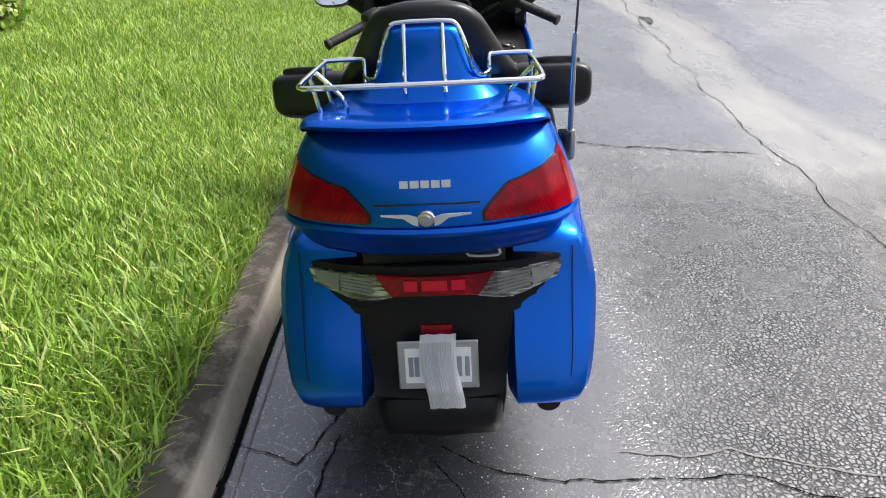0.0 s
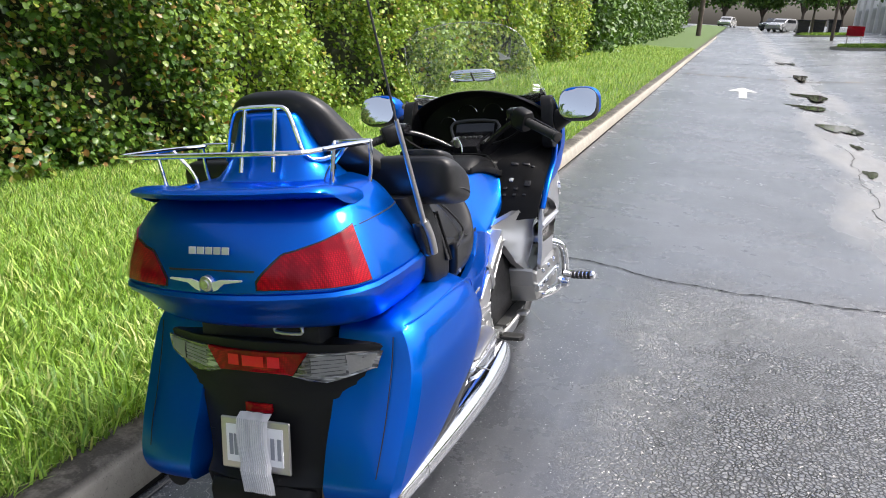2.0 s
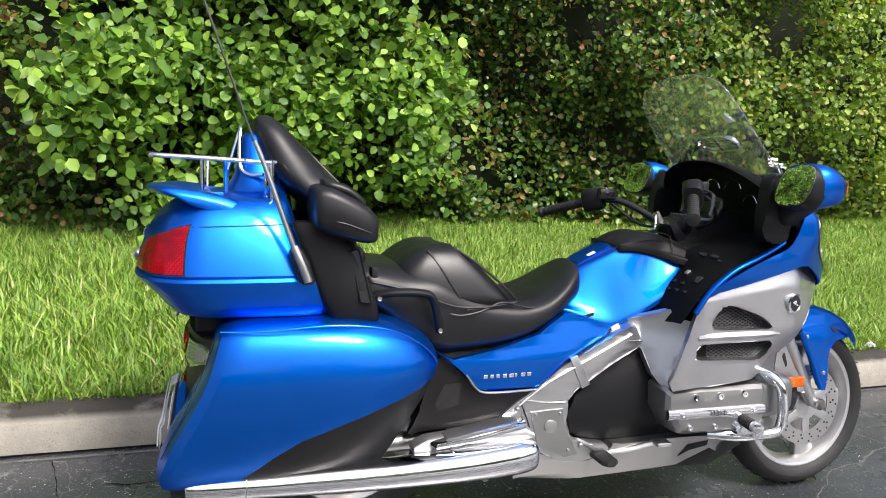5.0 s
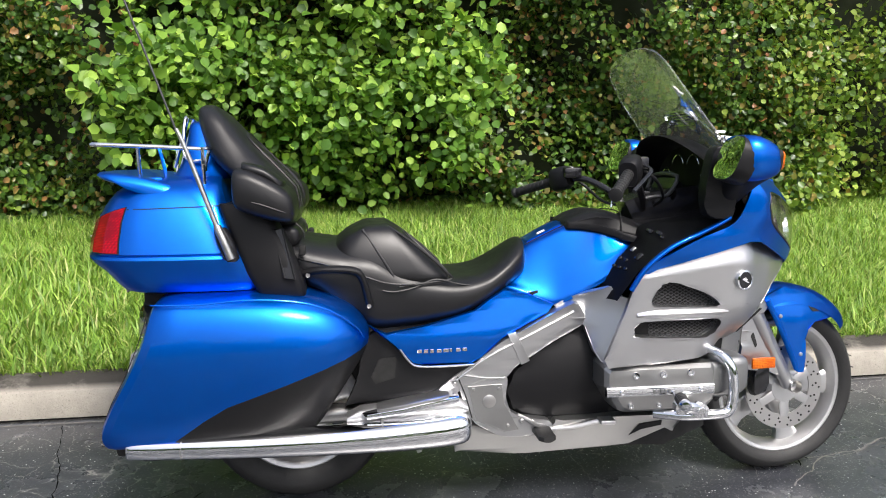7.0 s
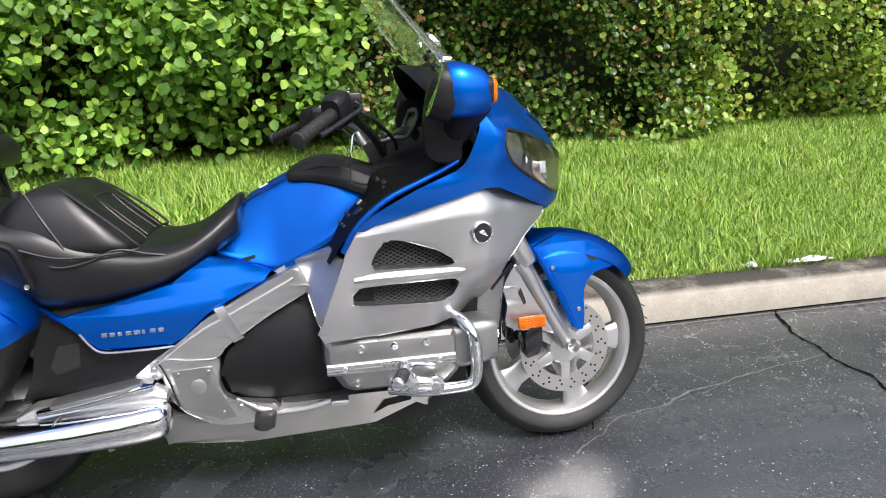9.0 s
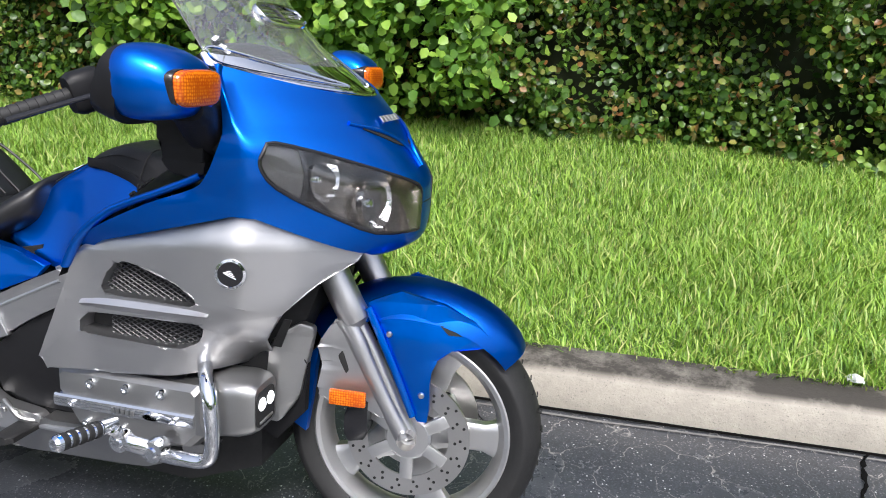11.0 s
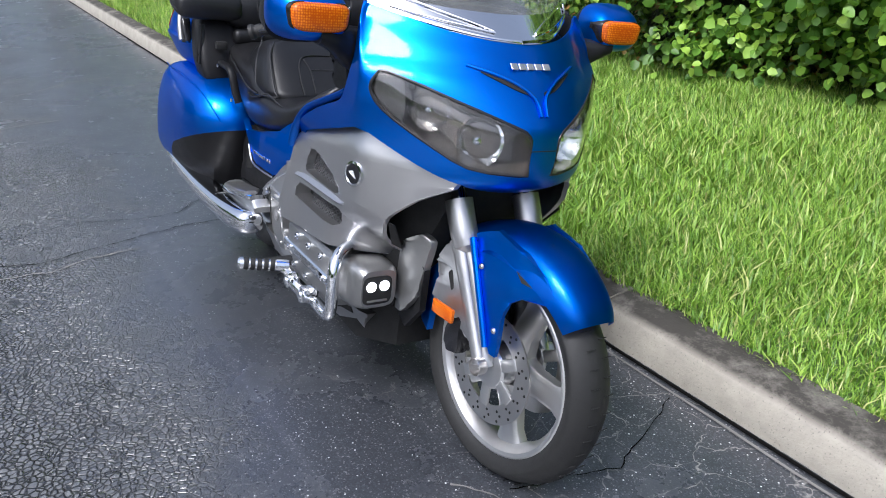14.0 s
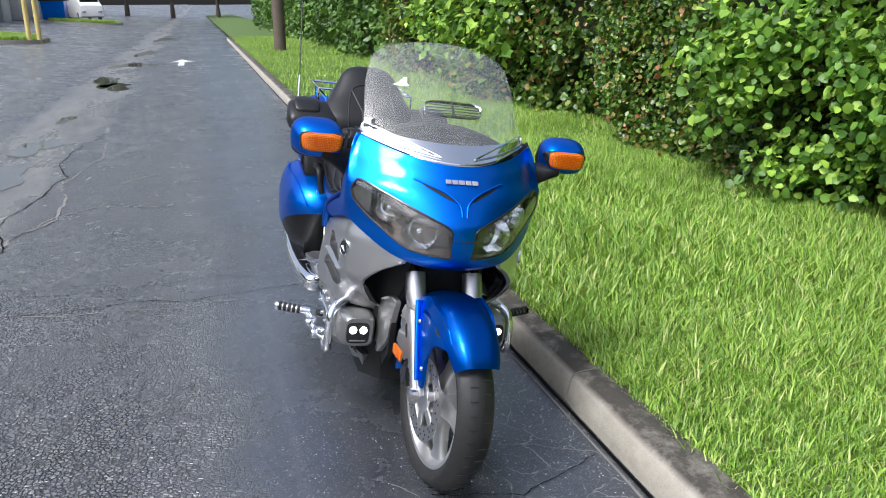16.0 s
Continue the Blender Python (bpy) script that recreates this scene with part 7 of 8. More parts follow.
for s in (1, -1):
    part("inner_guard", sheet([(1.40, 0.50), (1.45, 0.56), (1.475, 0.50), (1.47, 0.38), (1.40, 0.30), (1.36, 0.32)], lambda x, z: s * 0.155, -s * 0.02, step=0.05, edge=-0.004), M_BLACK, bike, angle=35)
    part("lower_cowl", sheet(rounded([(1.40, 0.56), (1.46, 0.60), (1.49, 0.585), (1.475, 0.50), (1.46, 0.42), (1.42, 0.36), (1.385, 0.36), (1.39, 0.46)], 4), lambda x, z: s * (0.185 - 0.5 * max(0.0, x - 1.42)), -s * 0.02, step=0.03, edge=-0.005), M_ENGINE, bike, "grey cover beside the radiator", angle=40)
    part("blue_inner_guard", sheet([(1.42, 0.47), (1.485, 0.53), (1.47, 0.40), (1.455, 0.31), (1.42, 0.33)], lambda x, z: s * 0.115, -s * 0.02, step=0.05, edge=-0.004), M_BLUE, guard, angle=35)


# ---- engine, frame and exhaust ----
# near-black block; the shade among the engine parts is in its colour
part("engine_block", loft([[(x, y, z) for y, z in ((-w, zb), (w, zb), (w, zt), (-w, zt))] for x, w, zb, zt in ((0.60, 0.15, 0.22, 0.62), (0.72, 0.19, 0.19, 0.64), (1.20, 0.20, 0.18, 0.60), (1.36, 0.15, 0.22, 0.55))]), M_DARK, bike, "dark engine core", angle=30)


def head_cover(s):
    rings = []
    for y, x0, x1, z0, z1 in ((0.20, 0.945, 1.315, 0.330, 0.492), (0.295, 0.945, 1.312, 0.333, 0.490), (0.318, 0.950, 1.306, 0.338, 0.486), (0.332, 0.962, 1.297, 0.348, 0.474), (0.335, 0.975, 1.288, 0.362, 0.46)):
        c = 0.03
        ring = [(x0 + c * 0.3, z1), (x1 - c * 0.3, z1), (x1, z1 - c * 0.3), (x1, z0 + c), (x1 - c, z0), (x0 + 0.07, z0), (x0 + 0.045, z0 + 0.012), (x0, z0 + 0.085), (x0, z1 - c * 0.3)]
        rings.append([(x, s * y, z) for x, z in ring])
    return loft(rings)


for s in (1, -1):
    head = part("cylinder_head_cover", head_cover(s), M_ENGINE, bike, "grey cast cylinder head cover with chrome strip", angle=25)
    part("chrome_strip", loft([[(x, s * (0.333 + p[0]), z + p[1]) for p in oval(10, 0.010, 0.016, 3)] for x, z in ((0.952, 0.408), (0.97, 0.407), (1.28, 0.409), (1.298, 0.409))]), M_CHROME, head, "chrome strip")
    badge = bmesh.new()
    for k in range(5):
        block(1.10 + 0.012 * k, 1.108 + 0.012 * k, s * 0.3445 - 0.001, s * 0.3445 + 0.001, 0.402, 0.414, 0, badge)
    part("badge", badge, M_ENGINE, head)
    for x, z, r in ((1.045, 0.458, 0.010), (1.133, 0.459, 0.010), (1.221, 0.461, 0.010), (1.0, 0.408, 0.007), (1.255, 0.41, 0.007), (1.03, 0.363, 0.008), (1.12, 0.362, 0.008)):
        part("bolt", moved(lathe([(0.0, -0.002), (r * 0.55, -0.002), (r * 0.6, -0.006), (r, -0.006), (r * 1.15, 0.0), (r * 1.15, 0.006)], 14), Matrix.Translation((x, s * (0.337 if z != 0.408 and z != 0.41 else 0.344), z)) @ Matrix.Diagonal((1, -s, 1, 1))), M_CHROME, head)
    # fog lamp pod ahead of the cylinder
    pod_rings = []
    for x, y0, y1, z0, z1 in ((1.290, 0.19, 0.322, 0.368, 0.490), (1.33, 0.19, 0.325, 0.366, 0.500), (1.385, 0.195, 0.322, 0.372, 0.503), (1.412, 0.20, 0.315, 0.380, 0.499), (1.424, 0.208, 0.308, 0.388, 0.492)):
        pod_rings.append([(x, s * ((y0 + y1) / 2 + p[0]), (z0 + z1) / 2 + p[1]) for p in oval(28, (y1 - y0) / 2, (z1 - z0) / 2, 4.5)])
    pod = part("fog_lamp_pod", loft(pod_rings), M_ENGINE, bike, "grey fog lamp pod with two lit lamps", angle=35)
    part("recess", loft([[(x, s * (0.262 + p[0] * k), 0.437 + p[1] * k) for p in oval(24, 0.042, 0.040, 5)] for x, k in ((1.4225, 1.0), (1.4265, 1.0), (1.4268, 0.96))]), M_DARK, pod)
    for dy in (-0.019, 0.019):
        part("lamp", moved(lathe([(0.0, 0.006), (0.010, 0.005), (0.0145, 0.002), (0.0145, -0.006)], 20, "x"), Matrix.Translation((1.427, s * 0.262 + dy, 0.449))), M_LED, pod, "lit white fog lamp")
    part("lamp_grille", block(1.425, 1.430, s * 0.262 - 0.03, s * 0.262 + 0.03, 0.405, 0.411, 0.002), M_ENGINE, pod)
    bar = part("engine_guard", tube([(1.27, s * 0.24, 0.530), (1.305, s * 0.30, 0.520), (1.328, s * 0.335, 0.505), (1.345, s * 0.352, 0.475), (1.352, s * 0.357, 0.42), (1.350, s * 0.357, 0.365), (1.335, s * 0.357, 0.338), (1.29, s * 0.357, 0.332), (1.20, s * 0.345, 0.328), (1.12, s * 0.30, 0.325)], 0.0165, 14, 5), M_CHROME, bike, "chrome engine guard bar")
    hub = Vector((1.232, s * 0.385, 0.357))
    part("clamp", moved(lathe([(0.0, -0.018), (0.012, -0.018), (0.014, -0.013), (0.024, -0.012), (0.026, 0.012), (0.02, 0.03)], 20), Matrix.Translation(hub) @ Matrix.Diagonal((1, -s, 1, 1))), M_CHROME, bar)
    hub2 = Vector((1.165, s * 0.40, 0.375))
    part("clamp", moved(lathe([(0.0, -0.018), (0.010, -0.018), (0.012, -0.013), (0.022, -0.012), (0.024, 0.012), (0.018, 0.02)], 20), Matrix.Translation(hub2) @ Matrix.Diagonal((1, -s, 1, 1))), M_CHROME, bar)
    part("peg_arm", tube([hub, (hub + hub2) / 2 + Vector((0, s * 0.006, 0.004)), hub2], 0.012, 10, 3, True, None, 0.018), M_CHROME, bar)
    part("peg_arm", tube([hub2, hub2 + Vector((-0.004, s * 0.01, 0.025)), Vector((1.145, s * 0.42, 0.41))], 0.013, 10, 3), M_CHROME, bar)
    tip = Vector((1.118, s * 0.532, 0.424))
    root = Vector((1.150, s * 0.415, 0.415))
    d = (tip - root).normalized()
    L = (tip - root).length
    m = Matrix.Translation(root) @ d.to_track_quat("Z", "Y").to_matrix().to_4x4()
    prof = [(0.0, -0.01), (0.016, -0.01), (0.016, 0.02)]
    prof += [(0.0145, 0.024), (0.0145, L - 0.006), (0.013, L + 0.002), (0.0, L + 0.003)]
    peg = part("highway_peg", moved(lathe(prof, 20, "z"), m), M_CHROME, bike, "chrome foot peg with black rubber rings")
    for k in range(5):
        part("rubber_ring", moved(lathe([(0.0148, 0.026 + k * 0.018), (0.0178, 0.028 + k * 0.018), (0.0178, 0.037 + k * 0.018), (0.0148, 0.039 + k * 0.018)], 18, "z"), m), M_RUBBER, peg)
    part("peg_cap", moved(lathe([(0.018, L - 0.008), (0.017, L), (0.012, L + 0.006), (0.0, L + 0.007)], 20, "z"), m), M_CHROME, peg)
    part("peg_sleeve", moved(lathe([(0.0165, -0.012), (0.0165, 0.023), (0.012, 0.024)], 18, "z"), m), M_CHROME, peg)

    # frame spar, pivot plate, covers
    frame_y = lambda x, z: s * (0.232 - 0.05 * max(0.0, x - 0.66) + 0.02 * (0.4 - z))
    spar = part("frame_spar", sheet(rounded([(0.434, 0.402), (0.497, 0.451), (0.56, 0.489), (0.641, 0.552), (0.812, 0.638), (0.894, 0.675), (0.93, 0.605), (0.813, 0.546), (0.741, 0.501), (0.686, 0.466), (0.664, 0.436), (0.56, 0.43), (0.45, 0.36)], 4), frame_y, -s * 0.05, step=0.045, edge=-0.008), M_SILVER, bike, "silver cast frame spar", angle=40)
    part("clamp_band", sheet([(0.664, 0.577), (0.691, 0.583), (0.737, 0.489), (0.709, 0.477)], lambda x, z: frame_y(x, z) + s * 0.006, -s * 0.04, step=0.05, edge=-0.004), M_SILVER, spar, angle=28)
    part("spar_ridge", tube([(0.50, frame_y(0.5, 0.44), 0.435), (0.60, frame_y(0.6, 0.5), 0.505), (0.72, frame_y(0.72, 0.55), 0.563), (0.88, frame_y(0.88, 0.63), 0.640)], 0.006, 8, 4, True, None, 0.004), M_SILVER, spar)
    pivot = part("pivot_plate", sheet(rounded([(0.50, 0.455), (0.59, 0.44), (0.668, 0.44), (0.659, 0.371), (0.672, 0.33), (0.705, 0.309), (0.798, 0.294), (0.816, 0.274), (0.798, 0.253), (0.715, 0.241), (0.641, 0.247), (0.596, 0.271), (0.563, 0.291), (0.532, 0.33), (0.515, 0.39)], 4), lambda x, z: frame_y(x, z) + s * 0.002, -s * 0.03, step=0.045, edge=-0.006), M_SILVER, bike, "silver pivot plate behind the footpeg", angle=40)
    part("plate_joint", tube([(0.503, frame_y(0.5, 0.45) + s * 0.002, 0.452), (0.53, frame_y(0.53, 0.38) + s * 0.003, 0.385), (0.55, frame_y(0.55, 0.31) + s * 0.003, 0.312)], 0.0022, 6, 3), M_DARK, pivot)
    part("cover_plate", sheet([(0.537, 0.415), (0.645, 0.419), (0.654, 0.354), (0.680, 0.306), (0.700, 0.268), (0.653, 0.263), (0.564, 0.303)], lambda x, z: frame_y(x, z) + s * 0.006, -s * 0.01, step=0.06, edge=-0.003), M_ENGINE, pivot, angle=28)
    for x, z, r in ((0.605, 0.365, 0.021), (0.555, 0.405, 0.005), (0.635, 0.405, 0.005), (0.665, 0.285, 0.005), (0.495, 0.425, 0.007), (0.522, 0.352, 0.006), (0.71, 0.295, 0.008), (0.745, 0.29, 0.008)):
        part("bolt", moved(lathe([(0.0, -0.004), (r * 0.7, -0.004), (r, -0.002), (r, 0.003)], 16), Matrix.Translation((x, frame_y(x, z) + s * 0.007, z)) @ Matrix.Diagonal((1, -s, 1, 1))), M_STEEL, pivot)
    knee = part("engine_side_cover", sheet([(0.687, 0.452), (0.77, 0.515), (0.855, 0.572), (0.93, 0.60), (0.96, 0.52), (0.985, 0.47), (1.00, 0.38), (1.002, 0.291), (0.86, 0.292), (0.729, 0.300), (0.69, 0.33), (0.667, 0.39)], lambda x, z: s * (0.195 + 0.03 * math.sin(max(0, min(1, (z - 0.29) / 0.28)) * math.pi)), -s * 0.03, step=0.03, edge=-0.006), M_BLACK, bike, "black cover between frame and engine", angle=35)
    part("side_cover", sheet([(0.225, 0.622), (0.255, 0.605), (0.285, 0.592), (0.401, 0.612), (0.561, 0.652), (0.61, 0.685), (0.66, 0.712), (0.74, 0.695), (0.822, 0.662), (0.80, 0.635), (0.72, 0.60), (0.65, 0.565), (0.62, 0.54), (0.575, 0.502), (0.545, 0.493), (0.39, 0.494), (0.365, 0.50), (0.33, 0.54)], lambda x, z: s * (0.247 - 0.10 * max(0, x - 0.45) - 0.22 * max(0, z - 0.58)), -s * 0.02, step=0.028, edge=-0.005), M_BLUE, bike, "blue side cover below the saddle", angle=30)
    part("trim_strip", tube([(0.325, s * 0.25, 0.545), (0.355, s * 0.252, 0.504), (0.385, s * 0.252, 0.489), (0.46, s * 0.251, 0.487), (0.555, s * 0.243, 0.487)], 0.0035, 8, 4), M_ENGINE, bike)
    script = bmesh.new()
    for k, wdt in enumerate((0.017, 0.016, 0.013, 0.017, 0.02, 0.009, 0.017, 0.017)):
        x = 0.378 + 0.0202 * k
        block(x, x + wdt * 0.85, s * (0.2485 - 0.10 * max(0, x - 0.45)) - 0.0015, s * (0.2485 - 0.10 * max(0, x - 0.45)) + 0.0015, 0.530, 0.541, 0.0008, script, 1)
    part("badge", script, M_CHROME, bike, "chrome badge bars")
    batt = part("battery_cover", sheet([(0.215, 0.575), (0.25, 0.60), (0.315, 0.545), (0.365, 0.492), (0.44, 0.484), (0.56, 0.484), (0.53, 0.44), (0.455, 0.388), (0.30, 0.378), (0.16, 0.370), (0.195, 0.45)], lambda x, z: s * (0.228 - 0.05 * max(0, 0.46 - z)), -s * 0.03, step=0.03, edge=-0.006), M_BLACK, bike, "black panel behind the pivot plate", angle=35)
    # dark patch on the panel that paints the shade inside the opening
    part("hand_hole", sheet([(0.236, 0.455), (0.262, 0.512), (0.315, 0.516), (0.31, 0.45), (0.25, 0.432)], lambda x, z: s * (0.2295 - 0.05 * max(0, 0.46 - z)), -s * 0.004, step=0.05), M_DARK, batt)
    part("belly_pan", sheet([(0.505, 0.30), (0.564, 0.285), (0.642, 0.252), (0.799, 0.252), (0.823, 0.291), (0.967, 0.296), (1.042, 0.300), (1.16, 0.292), (1.272, 0.285), (1.23, 0.225), (1.188, 0.194), (1.007, 0.182), (0.819, 0.174), (0.707, 0.170), (0.505, 0.195), (0.49, 0.25)], lambda x, z: s * (0.205 + 0.35 * (z - 0.20) - 0.12 * max(0, x - 1.05)), -s * 0.08, step=0.03, edge=-0.008), M_ENGINE, bike, "grey lower engine cowl", angle=35)
    part("cowl_slot", sheet([(1.075, 0.222), (1.105, 0.262), (1.185, 0.268), (1.185, 0.250), (1.115, 0.240)], lambda x, z: s * (0.2075 + 0.35 * (z - 0.20) - 0.12 * max(0, x - 1.05)), -s * 0.006, step=0.06), M_DARK, bike)
    # mufflers
    muf_rings = []
    for x, zc, h, w, yc in sample([(-0.462, 0.306, 0.030, 0.040, 0.330), (-0.44, 0.304, 0.032, 0.043, 0.332), (-0.30, 0.302, 0.034, 0.046, 0.336), (0.0, 0.300, 0.038, 0.050, 0.338), (0.25, 0.302, 0.043, 0.052, 0.332), (0.42, 0.306, 0.047, 0.052, 0.318), (0.505, 0.309, 0.046, 0.048, 0.305), (0.53, 0.31, 0.036, 0.038, 0.298), (0.538, 0.31, 0.02, 0.02, 0.295)], 4):
        muf_rings.append([(x + (0.012 if x > 0 else 0) * 0, s * (yc + p[0]), zc + p[1]) for p in oval(24, w, h, 2.6)])
    muf = part("muffler", loft(muf_rings), M_CHROME, bike, "long chrome exhaust muffler", angle=60)
    part("band", loft([[(x, s * (0.325 + p[0]), 0.303 + p[1]) for p in oval(24, 0.054, 0.0445, 2.6)] for x in (0.262, 0.268)]), M_STEEL, muf)
    part("band", loft([[(x, s * (0.336 + p[0]), 0.302 + p[1]) for p in oval(24, 0.0468, 0.0348, 2.6)] for x in (-0.31, -0.307)]), M_STEEL, muf)
    part("tail_pipe", tube([(-0.42, s * 0.29, 0.30), (-0.50, s * 0.285, 0.295)], 0.032, 18, 0), M_DARK, muf, "black tail pipe")
    part("bracket_lug", sheet([(0.36, 0.262), (0.39, 0.262), (0.385, 0.235), (0.372, 0.232)], lambda x, z: s * 0.30, -s * 0.008, step=0.05), M_ENGINE, muf)
    part("passenger_board", loft([[(x, s * (0.27 + p[0]), z + p[1]) for p in oval(16, w, 0.012, 4)] for x, z, w in ((0.20, 0.352, 0.02), (0.22, 0.357, 0.05), (0.33, 0.375, 0.06), (0.44, 0.394, 0.055), (0.50, 0.395, 0.03))]), M_CHROME, bike, "folded chrome passenger footboard", angle=40)
    part("board_rubber", loft([[(x, s * (0.285 + p[0]), z + p[1]) for p in oval(16, w, 0.008, 4)] for x, z, w in ((0.25, 0.374, 0.03), (0.27, 0.378, 0.04), (0.44, 0.405, 0.04), (0.47, 0.407, 0.02))]), M_ENGINE, bike, angle=40)
    part("heat_shield", loft([[(x, s * (0.262 + p[0]), z + p[1]) for p in oval(16, 0.035, h, 3)] for x, z, h in ((0.16, 0.34, 0.012), (0.20, 0.348, 0.026), (0.40, 0.362, 0.032), (0.50, 0.368, 0.024), (0.53, 0.36, 0.01))]), M_ALLOY, bike, angle=45)
    foot = part("foot_peg", loft([[(0.775 + p[0], s * y, 0.262 + p[1]) for p in oval(14, w, 0.010, 4)] for y, w in ((0.21, 0.022), (0.23, 0.030), (0.31, 0.028), (0.322, 0.014))]), M_RUBBER, bike, "black rubber rider foot peg", angle=40)
    part("peg_mount", tube([(0.70, s * 0.222, 0.31), (0.735, s * 0.235, 0.295), (0.76, s * 0.235, 0.278), (0.79, s * 0.225, 0.272)], 0.008, 10, 4), M_ENGINE, foot)
part("brake_pedal", tube([(0.80, -0.225, 0.262), (0.88, -0.235, 0.268), (0.95, -0.245, 0.285), (0.985, -0.25, 0.29)], 0.008, 10, 4), M_ALLOY, bike, "brushed alloy brake pedal")
part("pedal_pad", block(0.955, 1.005, -0.285, -0.235, 0.285, 0.300, 0.005), M_ALLOY, bike)
part("side_stand", tube([(0.80, 0.15, 0.24), (0.83, 0.22, 0.15), (0.86, 0.32, 0.035), (0.865, 0.335, -0.035)], 0.014, 12, 4), M_STEEL, bike, "steel side stand resting on the road")

# ---- rear wheel ----
RW = Matrix.Translation((0, 0, 0.311))
rw = part("rear_wheel", moved(rim(0.206, 0.13, 0.022), RW), M_ALLOY, bike, "cast alloy rear wheel", angle=35)
part("tyre", moved(tyre(0.313, 0.178, 0.204), RW), M_RUBBER, rw, "wide black rear tyre", angle=60)
part("spoke", moved(spokes(0.05, 0.18, 5, 0.04, 0), RW), M_ALLOY, rw, angle=40)
part("hub", moved(lathe([(0.0, -0.08), (0.05, -0.08), (0.06, -0.04), (0.06, 0.04), (0.05, 0.08), (0.0, 0.08)], 30), RW), M_ALLOY, rw, angle=35)
part("swing_arm", tube([(0.55, -0.12, 0.34), (0.30, -0.145, 0.325), (0.0, -0.145, 0.311)], 0.03, 14, 4), M_ENGINE, bike, "single-sided swing arm")
part("rear_fender", loft([[(0.36 * math.cos(radians(a_)) * k, y, 0.311 + 0.36 * math.sin(radians(a_)) * k) for y, k in ((-0.11, 0.96), (-0.10, 1.0), (0.10, 1.0), (0.11, 0.96), (0.10, 0.97), (-0.10, 0.97))] for a_ in range(20, 200, 12)]), M_BLACK, bike, "black inner rear mudguard", angle=45)
# near-black fillers that paint the gaps below top box and saddle as shade
part("tail_core", block(-0.44, 0.30, -0.18, 0.18, 0.66, 0.745, 0.01), M_DARK, bike)
part("seat_base", loft([[(x, y, z) for y, z in ((-w, zb), (w, zb), (w, zt), (-w, zt))] for x, w, zb, zt in ((-0.06, 0.18, 0.68, 0.80), (0.30, 0.20, 0.48, 0.70), (0.60, 0.17, 0.48, 0.66), (0.78, 0.15, 0.52, 0.70))]), M_DARK, bike)

# ---- aerial ----
aer = part("aerial_mount", loft([[(xc + p[0], -0.352 + p[1], z) for p in oval(16, a_, 0.018, 3)] for z, xc, a_ in ((0.842, -0.150, 0.014), (0.85, -0.152, 0.022), (0.90, -0.168, 0.024), (0.93, -0.178, 0.02), (0.936, -0.18, 0.014))]), M_GLOSSBLACK, bike, "tall thin radio aerial on the top box", angle=40)
part("aerial_foot", tube([(-0.150, -0.372, 0.85), (-0.168, -0.372, 0.90), (-0.186, -0.366, 0.942)], 0.012, 12, 3), M_STEEL, aer)
part("aerial_pole", tube([(-0.183, -0.366, 0.93), (-0.225, -0.363, 1.05), (-0.267, -0.36, 1.168), (-0.285, -0.36, 1.21)], [0.0075, 0.007, 0.0065, 0.0055], 12, 3), M_STEEL, aer)
part("aerial_whip", tube([(-0.285, -0.36, 1.205), (-0.345, -0.36, 1.38), (-0.403, -0.36, 1.547), (-0.47, -0.36, 1.74)], 0.003, 8, 3), M_GREYPLASTIC, aer)


# ---- yard, buildings and distance ----
def on(x, y):
    return ground_z(x, y)


def island(cx, cy, lx, ly, seed):
    z = on(cx, cy)
    rim_ = [(cx + lx * c, cy + ly * s_) for c, s_ in [(p[0], p[1]) for p in oval(40, 1, 1, 3.2)]]
    t = thing("planting_island", "low kerbed grass island in the yard", "planting island", group="islands in the yard")
    inner = [(cx + (x - cx) * (1 - 0.16 / lx), cy + (y - cy) * (1 - 0.16 / ly)) for x, y in rim_]
    part("island_kerb", loft([[(x, y, on(x, y) - 0.05) for x, y in rim_], [(x, y, on(x, y) + 0.14) for x, y in rim_], [(x, y, on(x, y) + 0.14) for x, y in inner], [(x, y, on(x, y) + 0.05) for x, y in inner]], False), M_KERB, t, "concrete edging", angle=40)
    rng = np.random.default_rng(seed)
    n = int(3200 * min(lx * ly, 6))
    r, a_ = np.sqrt(rng.uniform(0, 1, n)), rng.uniform(0, 2 * np.pi, n)
    x, y = cx + lx * 0.93 * r * np.cos(a_), cy + ly * 0.9 * r * np.sin(a_)
    zz = np.array([on(p, q) for p, q in zip(x, y)]) + 0.12
    az = rng.uniform(0, 2 * np.pi, n)
    h = 0.16 * rng.uniform(0.6, 1.2, n)
    out, side = np.stack([np.cos(az), np.sin(az), 0 * az], -1), np.stack([-np.sin(az), np.cos(az), 0 * az], -1)
    up = np.zeros((n, 3))
    up[:, 2] = 1
    shape = np.array([[0, -0.5, 0], [0, 0.5, 0], [0.5, 0.1, 1], [0.5, -0.1, 1]], float)
    tagged(part("island_grass", scatter("grass", np.stack([x, y, zz], -1), out * h[:, None], side * 0.03, up * h[:, None], shape, np.array([[0, 1, 2, 3]]), M_GRASS), M_GRASS, t), kind="stuff")
    bm = bmesh.new()
    bm.faces.new([bm.verts.new((x_, y_, on(x_, y_) + 0.12)) for x_, y_ in inner])
    part("island_soil", bm, M_SOIL, t)
    return t


for k, (cx, cy, lx, ly) in enumerate([(29.5, -10.8, 3.6, 2.6), (45.5, -9.0, 1.6, 3.4), (75, -8.0, 2.5, 2.6), (-31.0, -9.0, 2.5, 2.6), (-60.5, -8.5, 2.5, 2.6)]):
    island(cx, cy, lx, ly, 60 + k)


